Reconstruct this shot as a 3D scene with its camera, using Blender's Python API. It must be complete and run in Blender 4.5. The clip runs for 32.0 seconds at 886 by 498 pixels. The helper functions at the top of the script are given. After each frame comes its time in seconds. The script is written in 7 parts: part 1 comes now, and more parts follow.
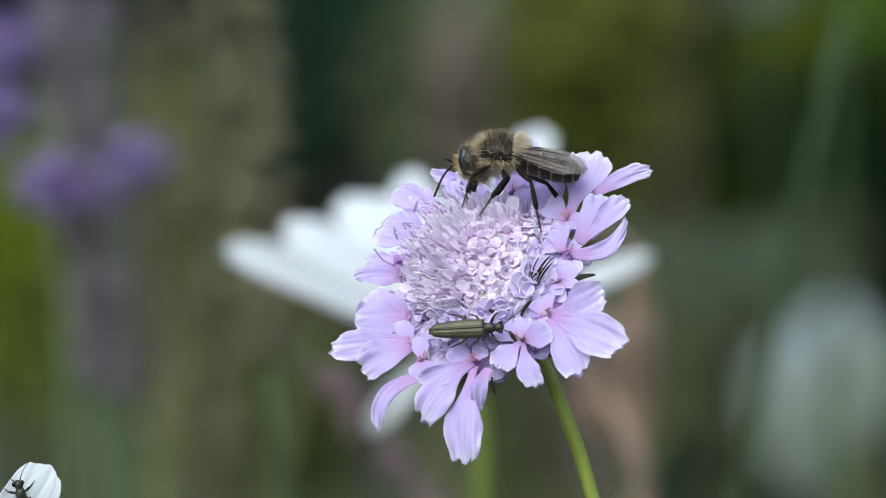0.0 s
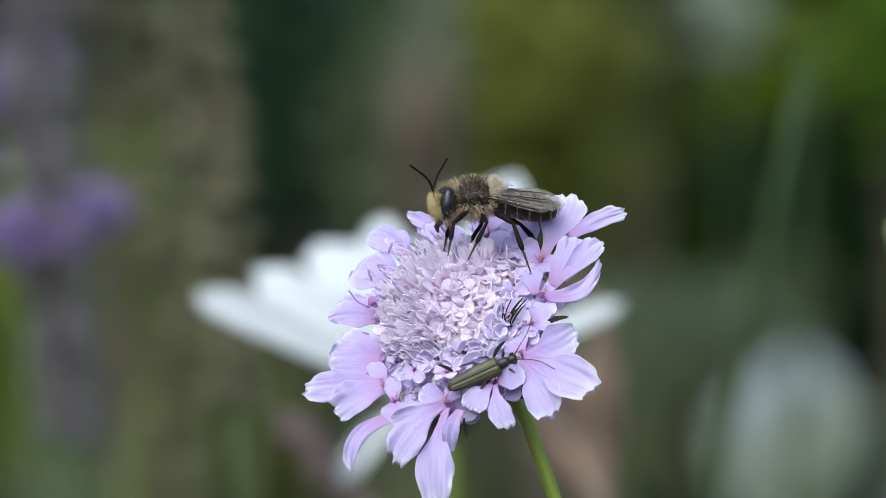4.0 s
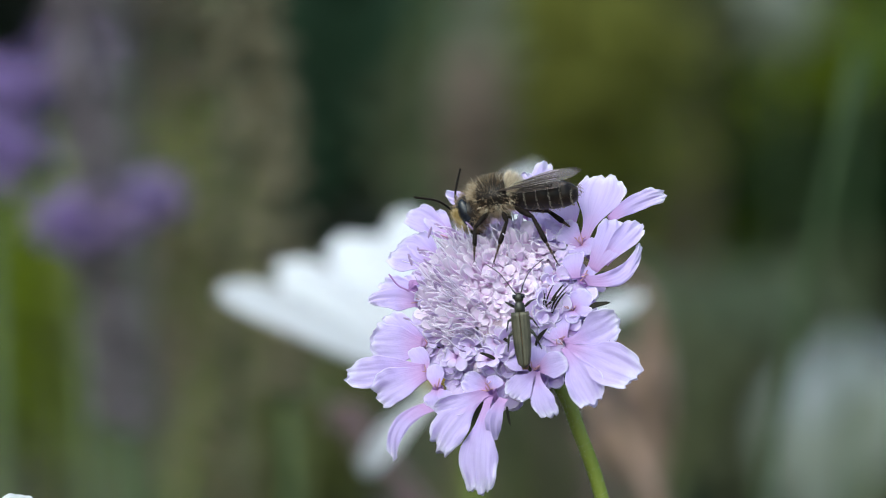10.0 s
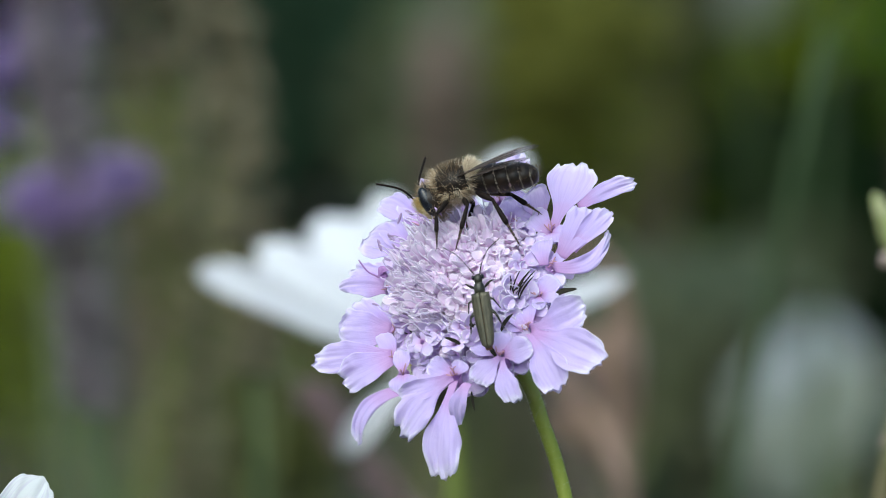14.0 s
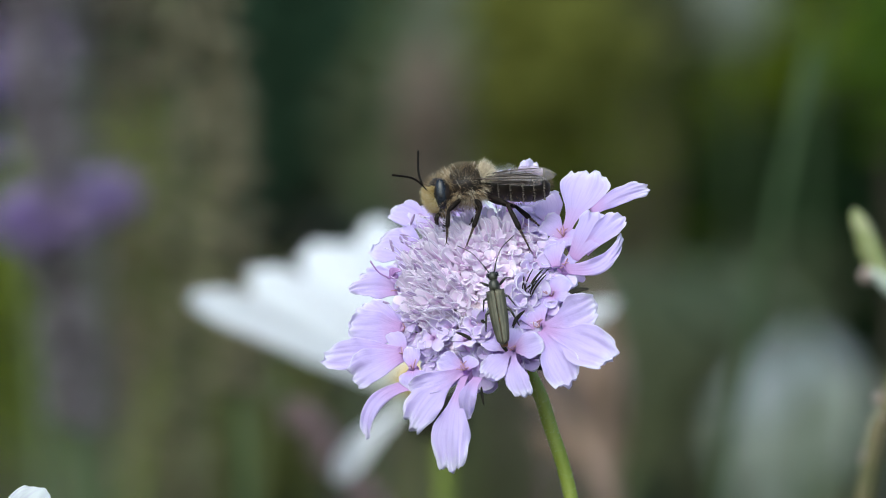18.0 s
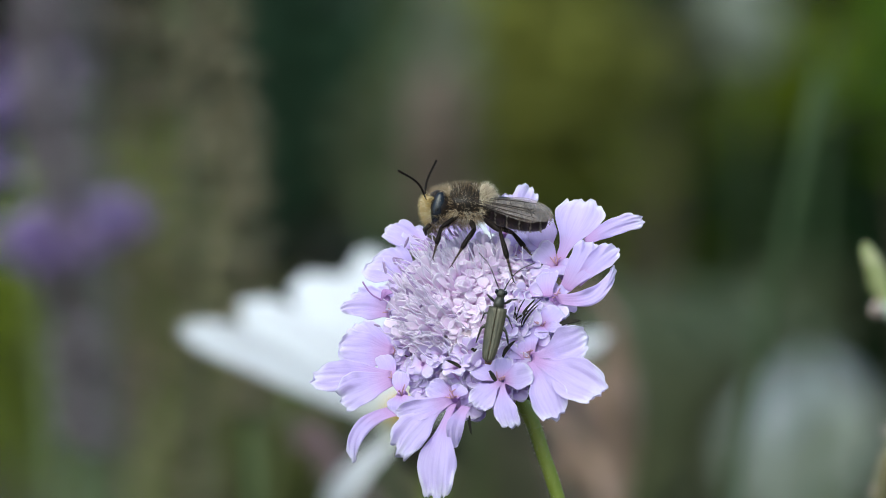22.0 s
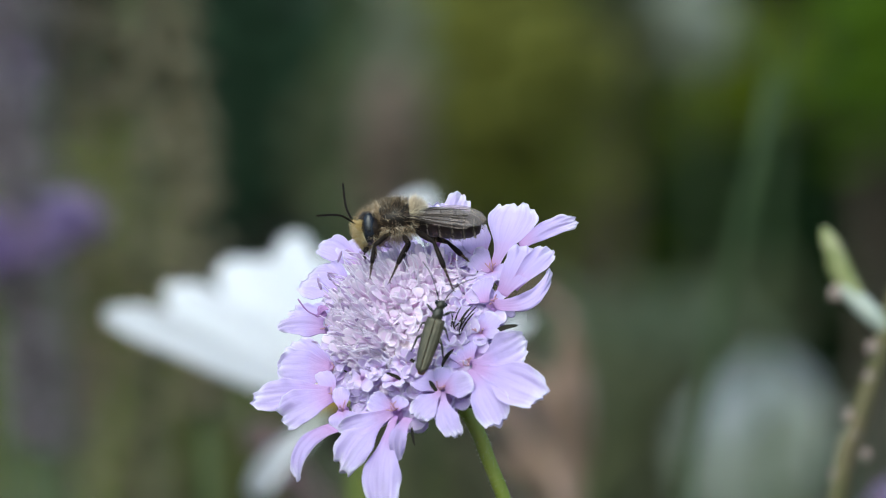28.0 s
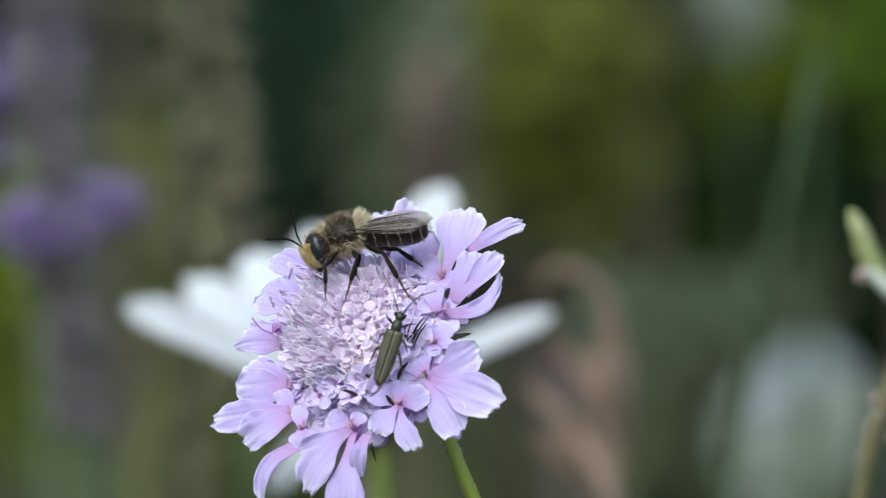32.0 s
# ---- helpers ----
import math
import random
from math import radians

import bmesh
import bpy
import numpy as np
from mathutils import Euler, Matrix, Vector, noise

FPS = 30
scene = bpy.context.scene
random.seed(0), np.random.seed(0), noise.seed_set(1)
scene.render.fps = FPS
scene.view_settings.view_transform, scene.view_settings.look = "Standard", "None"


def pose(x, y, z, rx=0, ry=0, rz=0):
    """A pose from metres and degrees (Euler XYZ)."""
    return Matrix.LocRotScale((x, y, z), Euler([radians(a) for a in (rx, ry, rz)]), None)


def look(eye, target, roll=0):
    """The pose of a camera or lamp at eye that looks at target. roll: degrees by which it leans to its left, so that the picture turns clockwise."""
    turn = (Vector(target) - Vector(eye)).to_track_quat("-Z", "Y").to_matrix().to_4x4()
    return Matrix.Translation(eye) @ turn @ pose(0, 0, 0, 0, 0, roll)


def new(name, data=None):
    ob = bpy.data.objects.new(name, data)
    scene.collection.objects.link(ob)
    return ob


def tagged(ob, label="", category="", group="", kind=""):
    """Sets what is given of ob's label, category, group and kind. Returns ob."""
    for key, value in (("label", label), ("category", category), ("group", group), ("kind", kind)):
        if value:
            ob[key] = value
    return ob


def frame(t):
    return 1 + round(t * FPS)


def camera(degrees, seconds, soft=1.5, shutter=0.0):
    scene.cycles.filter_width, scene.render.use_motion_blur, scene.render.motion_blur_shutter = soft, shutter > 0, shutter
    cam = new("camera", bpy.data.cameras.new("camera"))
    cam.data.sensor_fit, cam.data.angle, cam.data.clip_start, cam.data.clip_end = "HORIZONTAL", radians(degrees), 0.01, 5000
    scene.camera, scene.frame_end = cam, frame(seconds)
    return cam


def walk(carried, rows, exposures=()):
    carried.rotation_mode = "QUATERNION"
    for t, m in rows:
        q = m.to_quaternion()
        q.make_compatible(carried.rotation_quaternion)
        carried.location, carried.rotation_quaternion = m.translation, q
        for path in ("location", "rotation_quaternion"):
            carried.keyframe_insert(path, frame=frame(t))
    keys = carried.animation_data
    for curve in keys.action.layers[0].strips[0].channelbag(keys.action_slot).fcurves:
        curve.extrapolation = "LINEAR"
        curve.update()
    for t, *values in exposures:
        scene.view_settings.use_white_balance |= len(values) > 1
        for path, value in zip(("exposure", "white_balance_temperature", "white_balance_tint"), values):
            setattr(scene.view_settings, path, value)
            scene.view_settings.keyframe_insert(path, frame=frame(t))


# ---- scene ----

U = 5.512e-5      # the working unit of the close subjects: 0.055 mm
FOCUS = 0.9       # distance of the flower head
EYE = (0.0, 0.0, 0.42)

CAMERA_ROWS = [  # seconds, yaw, tilt in degrees
    (0, 0.0000, -4.0000),
    (0.5, -0.1052, -3.9649),
    (1, -0.1929, -3.9334),
    (1.5, -0.3052, -3.9053),
    (2, -0.3893, -3.9053),
    (2.5, -0.3438, -3.8422),
    (3, -0.2385, -3.7615),
    (3.5, -0.2105, -3.7018),
    (5.5, -0.3262, -3.6983),
    (6, -0.1403, -3.7439),
    (6.5, 0.0246, -3.7895),
    (7, 0.0947, -3.7580),
    (7.5, 0.0842, -3.7790),
    (8, 0.0140, -3.7580),
    (8.5, -0.0210, -3.7369),
    (9, -0.0281, -3.7369),
    (9.5, 0.0281, -3.7474),
    (10, 0.0982, -3.7650),
    (10.5, 0.2526, -3.7580),
    (11, 0.2701, -3.7018),
    (11.5, 0.2105, -3.7159),
    (12, 0.0491, -3.7685),
    (12.5, -0.0351, -3.7650),
    (13, -0.0947, -3.7720),
    (13.5, -0.1193, -3.8597),
    (14, -0.0982, -3.8913),
    (14.5, -0.0456, -3.8527),
    (16.5, -0.0912, -3.6773),
    (17, -0.1403, -3.6598),
    (17.5, -0.2034, -3.7089),
    (18, -0.1859, -3.7755),
    (18.5, -0.0175, -3.8386),
    (18.7, 0.0000, -3.8351),
    (18.9, 0.0175, -3.8246),
    (19, 0.0246, -3.8141),
    (19.5, -0.0351, -3.6983),
    (20, -0.0456, -3.6036),
    (20.5, -0.2175, -3.5615),
    (21, -0.3508, -3.5861),
    (21.5, -0.2736, -3.6036),
    (22, -0.1263, -3.6387),
    (22.5, -0.2245, -3.6317),
    (23, -0.3543, -3.6598),
    (23.5, -0.3613, -3.6317),
    (24, -0.3964, -3.5791),
    (24.5, -0.4560, -3.5756),
    (25, -0.5121, -3.5966),
    (25.5, -0.6068, -3.6387),
    (26, -0.6665, -3.6387),
    (26.5, -0.4665, -3.6738),
    (28.5, -0.4139, -3.6317),
    (29, -0.5261, -3.6703),
    (29.5, -0.4665, -3.6983),
    (30, -0.3929, -3.7018),
    (30.5, -0.2946, -3.7124),
    (31, -0.2210, -3.7018),
    (31.5, -0.1894, -3.7089),
    (32, -0.1649, -3.7369),
]

cam = camera(5.5, 32.0, soft=0.55, shutter=0.5)
cam.data.dof.use_dof = True
cam.data.dof.focus_distance = 0.897
cam.data.dof.aperture_fstop = 42.0
walk(cam, [(t, pose(*EYE, 90 + tilt, 0, yaw)) for t, yaw, tilt in CAMERA_ROWS],
     exposures=[(0.0, 0.18, 5720, -5), (32.0, 0.18, 5720, -5)])

# ---- daylight: bright overcast ----
world = bpy.data.worlds.new("world")
scene.world = world
world.use_nodes = True
wn, wl = world.node_tree.nodes, world.node_tree.links
sky = wn.new("ShaderNodeTexSky")
sky.sky_type, sky.sun_disc = "NISHITA", False
sky.sun_elevation, sky.sun_rotation = radians(49), radians(203)
sky.air_density, sky.dust_density, sky.ozone_density = 1.0, 5.0, 1.0
wn["Background"].inputs["Strength"].default_value = 0.15
wl.new(sky.outputs["Color"], wn["Background"].inputs["Color"])
sun = new("sun", bpy.data.lights.new("sun", "SUN"))
sun.data.energy, sun.data.angle, sun.data.color = 1.5, radians(75), (1.0, 0.97, 0.92)
sun.matrix_world = look((-0.53, -1.25, 1.56), (0, 0, 0))

# ---- materials ----


def material(name, colours, rough=0.6, size=0.002, stretch=(1, 1, 1), bump=0.0, through_light=0.0, metal=0.0,
             coords="Object", fine=None, spread=0.5, gloss=0.5, per_piece=0.0):
    """colours: two or three, blended by a noise of the given size in metres. fine: a second, finer grain."""
    m = bpy.data.materials.new(name)
    m.use_nodes = True
    n, l = m.node_tree.nodes, m.node_tree.links
    b = n["Principled BSDF"]
    tc = n.new("ShaderNodeTexCoord")
    mp = n.new("ShaderNodeMapping")
    mp.inputs["Scale"].default_value = stretch
    l.new(tc.outputs[coords], mp.inputs["Vector"])
    big = n.new("ShaderNodeTexNoise")
    big.inputs["Scale"].default_value = 1.0 / size
    big.inputs["Detail"].default_value = 3
    l.new(mp.outputs["Vector"], big.inputs["Vector"])
    grain = n.new("ShaderNodeTexNoise")
    grain.inputs["Scale"].default_value = 1.0 / (fine or size / 7)
    l.new(mp.outputs["Vector"], grain.inputs["Vector"])
    add = n.new("ShaderNodeMath")
    add.operation = "MULTIPLY_ADD"
    add.inputs[1].default_value, add.inputs[2].default_value = 0.3, -0.15
    l.new(grain.outputs["Fac"], add.inputs[0])
    both = n.new("ShaderNodeMath")
    l.new(big.outputs["Fac"], both.inputs[0])
    l.new(add.outputs[0], both.inputs[1])
    fac = both
    if per_piece:
        geo = n.new("ShaderNodeNewGeometry")
        info = n.new("ShaderNodeObjectInfo")
        mix = n.new("ShaderNodeMath")
        l.new(geo.outputs["Random Per Island"], mix.inputs[0])
        l.new(info.outputs["Random"], mix.inputs[1])
        sc = n.new("ShaderNodeMath")
        sc.operation = "MULTIPLY_ADD"
        sc.inputs[1].default_value, sc.inputs[2].default_value = per_piece, -per_piece
        l.new(mix.outputs[0], sc.inputs[0])
        fac = n.new("ShaderNodeMath")
        l.new(both.outputs[0], fac.inputs[0])
        l.new(sc.outputs[0], fac.inputs[1])
    ramp = n.new("ShaderNodeValToRGB")
    l.new(fac.outputs[0], ramp.inputs["Fac"])
    el = ramp.color_ramp.elements
    lo, hi = 0.5 - spread / 2, 0.5 + spread / 2
    el[0].position, el[0].color = lo, (*colours[0], 1)
    el[1].position, el[1].color = hi, (*colours[-1], 1)
    if len(colours) == 3:
        e = el.new(0.5)
        e.color = (*colours[1], 1)
    l.new(ramp.outputs["Color"], b.inputs["Base Color"])
    b.inputs["Roughness"].default_value = rough
    b.inputs["Metallic"].default_value = metal
    b.inputs["Specular IOR Level"].default_value = gloss
    if bump:
        bp = n.new("ShaderNodeBump")
        bp.inputs["Strength"].default_value = 0.6
        bp.inputs["Distance"].default_value = bump
        l.new(both.outputs[0], bp.inputs["Height"])
        l.new(bp.outputs["Normal"], b.inputs["Normal"])
    if through_light:
        tr = n.new("ShaderNodeBsdfTranslucent")
        l.new(ramp.outputs["Color"], tr.inputs["Color"])
        mx = n.new("ShaderNodeMixShader")
        mx.inputs["Fac"].default_value = through_light
        l.new(b.outputs["BSDF"], mx.inputs[1])
        l.new(tr.outputs["BSDF"], mx.inputs[2])
        l.new(mx.outputs["Shader"], n["Material Output"].inputs["Surface"])
    return m


def petal_material(name, throat, blade, edge, veins=0.25, through_light=0.3, start=0.0, full=0.35, wrinkled=False):
    """Petal colours run from the throat to the rim along v of the petal's UV; fine veins run lengthwise."""
    m = bpy.data.materials.new(name)
    m.use_nodes = True
    n, l = m.node_tree.nodes, m.node_tree.links
    b = n["Principled BSDF"]
    tc = n.new("ShaderNodeTexCoord")
    sep = n.new("ShaderNodeSeparateXYZ")
    l.new(tc.outputs["UV"], sep.inputs[0])
    ramp = n.new("ShaderNodeValToRGB")
    blot = n.new("ShaderNodeTexNoise")
    blot.inputs["Scale"].default_value = 700
    l.new(tc.outputs["Object"], blot.inputs["Vector"])
    shift = n.new("ShaderNodeMath")
    shift.operation = "MULTIPLY_ADD"
    shift.inputs[1].default_value = 0.24
    l.new(blot.outputs["Fac"], shift.inputs[0])
    low = n.new("ShaderNodeMath")
    low.operation = "SUBTRACT"
    low.inputs[1].default_value = 0.12
    # the pale margin runs along the sides as well as the tip; it also paints the rim-lit edges
    off = n.new("ShaderNodeMath")
    off.operation = "MULTIPLY_ADD"
    off.inputs[1].default_value, off.inputs[2].default_value = 2.0, -1.0
    l.new(sep.outputs["X"], off.inputs[0])
    ab = n.new("ShaderNodeMath")
    ab.operation = "ABSOLUTE"
    l.new(off.outputs[0], ab.inputs[0])
    pw = n.new("ShaderNodeMath")
    pw.operation = "POWER"
    pw.inputs[1].default_value = 7.0
    l.new(ab.outputs[0], pw.inputs[0])
    mul = n.new("ShaderNodeMath")
    mul.operation = "MULTIPLY"
    l.new(pw.outputs[0], mul.inputs[0])
    l.new(sep.outputs["Y"], mul.inputs[1])
    far = n.new("ShaderNodeMath")
    far.operation = "MAXIMUM"
    l.new(sep.outputs["Y"], far.inputs[0])
    l.new(mul.outputs[0], far.inputs[1])
    edge_up = n.new("ShaderNodeMath")
    edge_up.operation = "MULTIPLY_ADD"
    edge_up.inputs[1].default_value = 0.35
    l.new(mul.outputs[0], edge_up.inputs[0])
    l.new(far.outputs[0], edge_up.inputs[2])
    l.new(edge_up.outputs[0], low.inputs[0])
    l.new(low.outputs[0], shift.inputs[2])
    l.new(shift.outputs[0], ramp.inputs["Fac"])
    el = ramp.color_ramp.elements
    el[0].position, el[0].color = start, (*throat, 1)
    el[1].position, el[1].color = 0.97, (*edge, 1)
    e = el.new(full)
    e.color = (*blade, 1)
    e = el.new(0.84)   # the margin itself is the palest
    e.color = (*[0.7 * p + 0.3 * q for p, q in zip(blade, edge)], 1)
    mp = n.new("ShaderNodeMapping")
    mp.inputs["Scale"].default_value = (16, 1.2, 1)
    l.new(tc.outputs["UV"], mp.inputs["Vector"])
    vein = n.new("ShaderNodeTexNoise")
    vein.inputs["Scale"].default_value = 1.6
    vein.inputs["Detail"].default_value = 4
    l.new(mp.outputs["Vector"], vein.inputs["Vector"])
    dark = n.new("ShaderNodeMixRGB")
    dark.blend_type = "MULTIPLY"
    dark.inputs["Fac"].default_value = veins
    vr = n.new("ShaderNodeValToRGB")
    vr.color_ramp.elements[0].position, vr.color_ramp.elements[0].color = 0.36, (0.55, 0.4, 0.72, 1)
    vr.color_ramp.elements[1].position, vr.color_ramp.elements[1].color = 0.56, (1, 1, 1, 1)
    l.new(vein.outputs["Fac"], vr.inputs["Fac"])
    l.new(ramp.outputs["Color"], dark.inputs["Color1"])
    l.new(vr.outputs["Color"], dark.inputs["Color2"])
    l.new(dark.outputs["Color"], b.inputs["Base Color"])
    b.inputs["Roughness"].default_value = 0.55
    b.inputs["Specular IOR Level"].default_value = 0.3
    bp = n.new("ShaderNodeBump")
    bp.inputs["Strength"].default_value = 0.25
    bp.inputs["Distance"].default_value = 0.00012
    l.new(vein.outputs["Fac"], bp.inputs["Height"])
    if wrinkled:
        wrinkle = n.new("ShaderNodeTexNoise")
        wrinkle.inputs["Scale"].default_value, wrinkle.inputs["Detail"].default_value = 800, 4
        l.new(tc.outputs["Object"], wrinkle.inputs["Vector"])
        bw = n.new("ShaderNodeBump")
        bw.inputs["Strength"].default_value, bw.inputs["Distance"].default_value = 0.5, 0.0003
        l.new(wrinkle.outputs["Fac"], bw.inputs["Height"])
        l.new(bp.outputs["Normal"], bw.inputs["Normal"])
        l.new(bw.outputs["Normal"], b.inputs["Normal"])
    else:
        l.new(bp.outputs["Normal"], b.inputs["Normal"])
    tr = n.new("ShaderNodeBsdfTranslucent")
    l.new(dark.outputs["Color"], tr.inputs["Color"])
    mx = n.new("ShaderNodeMixShader")
    mx.inputs["Fac"].default_value = through_light
    l.new(b.outputs["BSDF"], mx.inputs[1])
    l.new(tr.outputs["BSDF"], mx.inputs[2])
    l.new(mx.outputs["Shader"], n["Material Output"].inputs["Surface"])
    return m


M_LILAC = petal_material("lilac_petal", (0.64, 0.40, 0.74), (0.66, 0.54, 0.90), (0.84, 0.79, 0.97), 0.18, 0.36, 0.05, 0.42, True)
M_INNER = petal_material("inner_floret_petal", (0.89, 0.68, 0.91), (0.93, 0.81, 0.97), (0.95, 0.89, 0.98), 0.03, 0.42, 0.0, 0.45)
M_RIM = petal_material("rim_floret_petal", (0.74, 0.50, 0.80), (0.78, 0.65, 0.95), (0.89, 0.83, 0.98), 0.10, 0.35, 0.0, 0.4)
M_BUDLET = material("floret_bud", [(0.82, 0.64, 0.84), (0.90, 0.78, 0.92), (0.93, 0.87, 0.96)], 0.6, 0.0012, per_piece=0.3, through_light=0.15)
M_WHITE = petal_material("white_petal", (0.70, 0.74, 0.58), (0.79, 0.81, 0.84), (0.82, 0.84, 0.87), 0.24, 0.35, 0.0, 0.2)
M_FILAMENT = material("filament", [(0.80, 0.70, 0.90), (0.90, 0.84, 0.95)], 0.5, 0.002, through_light=0.2)
M_ANTHER = material("anther", [(0.30, 0.19, 0.42), (0.55, 0.42, 0.66)], 0.7, 0.0004, bump=0.00003)
M_PINK_ANTHER = material("pink_anther", [(0.42, 0.20, 0.27), (0.62, 0.38, 0.42)], 0.7, 0.0004, bump=0.00003)
# lightened in colour so that the gaps between the florets look lit
M_CORE = material("receptacle", [(0.62, 0.48, 0.52), (0.86, 0.76, 0.84)], 0.8, 0.001, bump=0.0001)
M_STEM = material("flower_stem", [(0.20, 0.26, 0.02), (0.31, 0.37, 0.045), (0.42, 0.45, 0.11)], 0.5, 0.003, (1, 1, 0.15), bump=0.00006)
M_DOWN = material("stem_down", [(0.55, 0.58, 0.42), (0.7, 0.7, 0.6)], 0.7, 0.001, through_light=0.3)
M_DARK_BRACT = material("dark_bract", [(0.010, 0.009, 0.007), (0.028, 0.024, 0.015)], 0.75, 0.0008, bump=0.00004, gloss=0.2)
M_BRACT = material("bract", [(0.035, 0.05, 0.02), (0.07, 0.10, 0.03)], 0.55, 0.0015, (1, 1, 0.3), bump=0.00004)
M_YELLOW = material("disc_yellow", [(0.60, 0.36, 0.03), (0.80, 0.55, 0.06)], 0.7, 0.001, bump=0.0003)

# ---- mesh tools ----


def part(name, bm, mat, parent, label="", smooth=True):
    """Links a bmesh as one mesh object under a thing or under a part."""
    me = bpy.data.meshes.new(name)
    bm.normal_update()
    bm.to_mesh(me)
    bm.free()
    me.materials.append(mat)
    if smooth:
        me.shade_smooth()
    ob = new(name, me)
    ob.parent = parent
    if label:
        tagged(ob, label)
    return ob


def share(name, me, parent, m=None):
    """One more piece on a mesh that other pieces share."""
    ob = new(name, me)
    ob.parent = parent
    if m is not None:
        ob.matrix_local = m
    return ob


def thing(name, at, label, category, group="", kind=""):
    ob = new(name)
    ob.empty_display_size = 0.005
    ob.location = at
    return tagged(ob, label, category, group, kind)


def tube(bm, pts, radii, sides=8, cap=True):
    """A tapered tube along points."""
    pts = [Vector(p) for p in pts]
    if not hasattr(radii, "__len__"):
        radii = [radii]
    radii = (list(radii) + [radii[-1]] * len(pts))[:len(pts)]
    rings, side = [], None
    for i, p in enumerate(pts):
        d = (pts[min(i + 1, len(pts) - 1)] - pts[max(i - 1, 0)]).normalized()
        if side is None:
            side = d.orthogonal().normalized()
        side = (side - d * side.dot(d)).normalized()
        up = d.cross(side)
        rings.append([bm.verts.new(p + (side * math.cos(a) + up * math.sin(a)) * radii[i])
                      for a in (2 * math.pi * k / sides for k in range(sides))])
    for a, b in zip(rings, rings[1:]):
        for k in range(sides):
            bm.faces.new((a[k], a[(k + 1) % sides], b[(k + 1) % sides], b[k]))
    if cap:
        bm.faces.new(rings[0][::-1])
        bm.faces.new(rings[-1])


def ball(bm, c, r, seg=16, rings=10, turn=None, shape=None):
    """An ellipsoid with radii r round c; shape(unit vector) may scale it locally."""
    c = Vector(c)
    rows = []
    for i in range(rings + 1):
        a = math.pi * i / rings
        row = []
        for k in range(seg if 0 < i < rings else 1):
            b = 2 * math.pi * k / seg
            d = Vector((math.sin(a) * math.cos(b), math.sin(a) * math.sin(b), math.cos(a)))
            s = shape(d) if shape else 1.0
            v = Vector((d.x * r[0], d.y * r[1], d.z * r[2])) * s
            row.append(bm.verts.new(c + (turn @ v if turn else v)))
        rows.append(row)
    for a, b in zip(rows, rows[1:]):
        for k in range(seg):
            k2 = (k + 1) % seg
            if len(a) == 1:
                bm.faces.new((a[0], b[k], b[k2]))
            elif len(b) == 1:
                bm.faces.new((a[k], b[0], a[k2]))
            else:
                bm.faces.new((a[k], b[k], b[k2], a[k2]))


def blade_width(s, base, widest, blunt):
    """Half-width profile of a petal or leaf from base to tip."""
    if s < widest:
        q = s / widest
        return base + (1 - base) * (q * q * (3 - 2 * q))
    q = (s - widest) / (1 - widest)
    return max(0.0, 1 - q ** blunt) ** 0.5


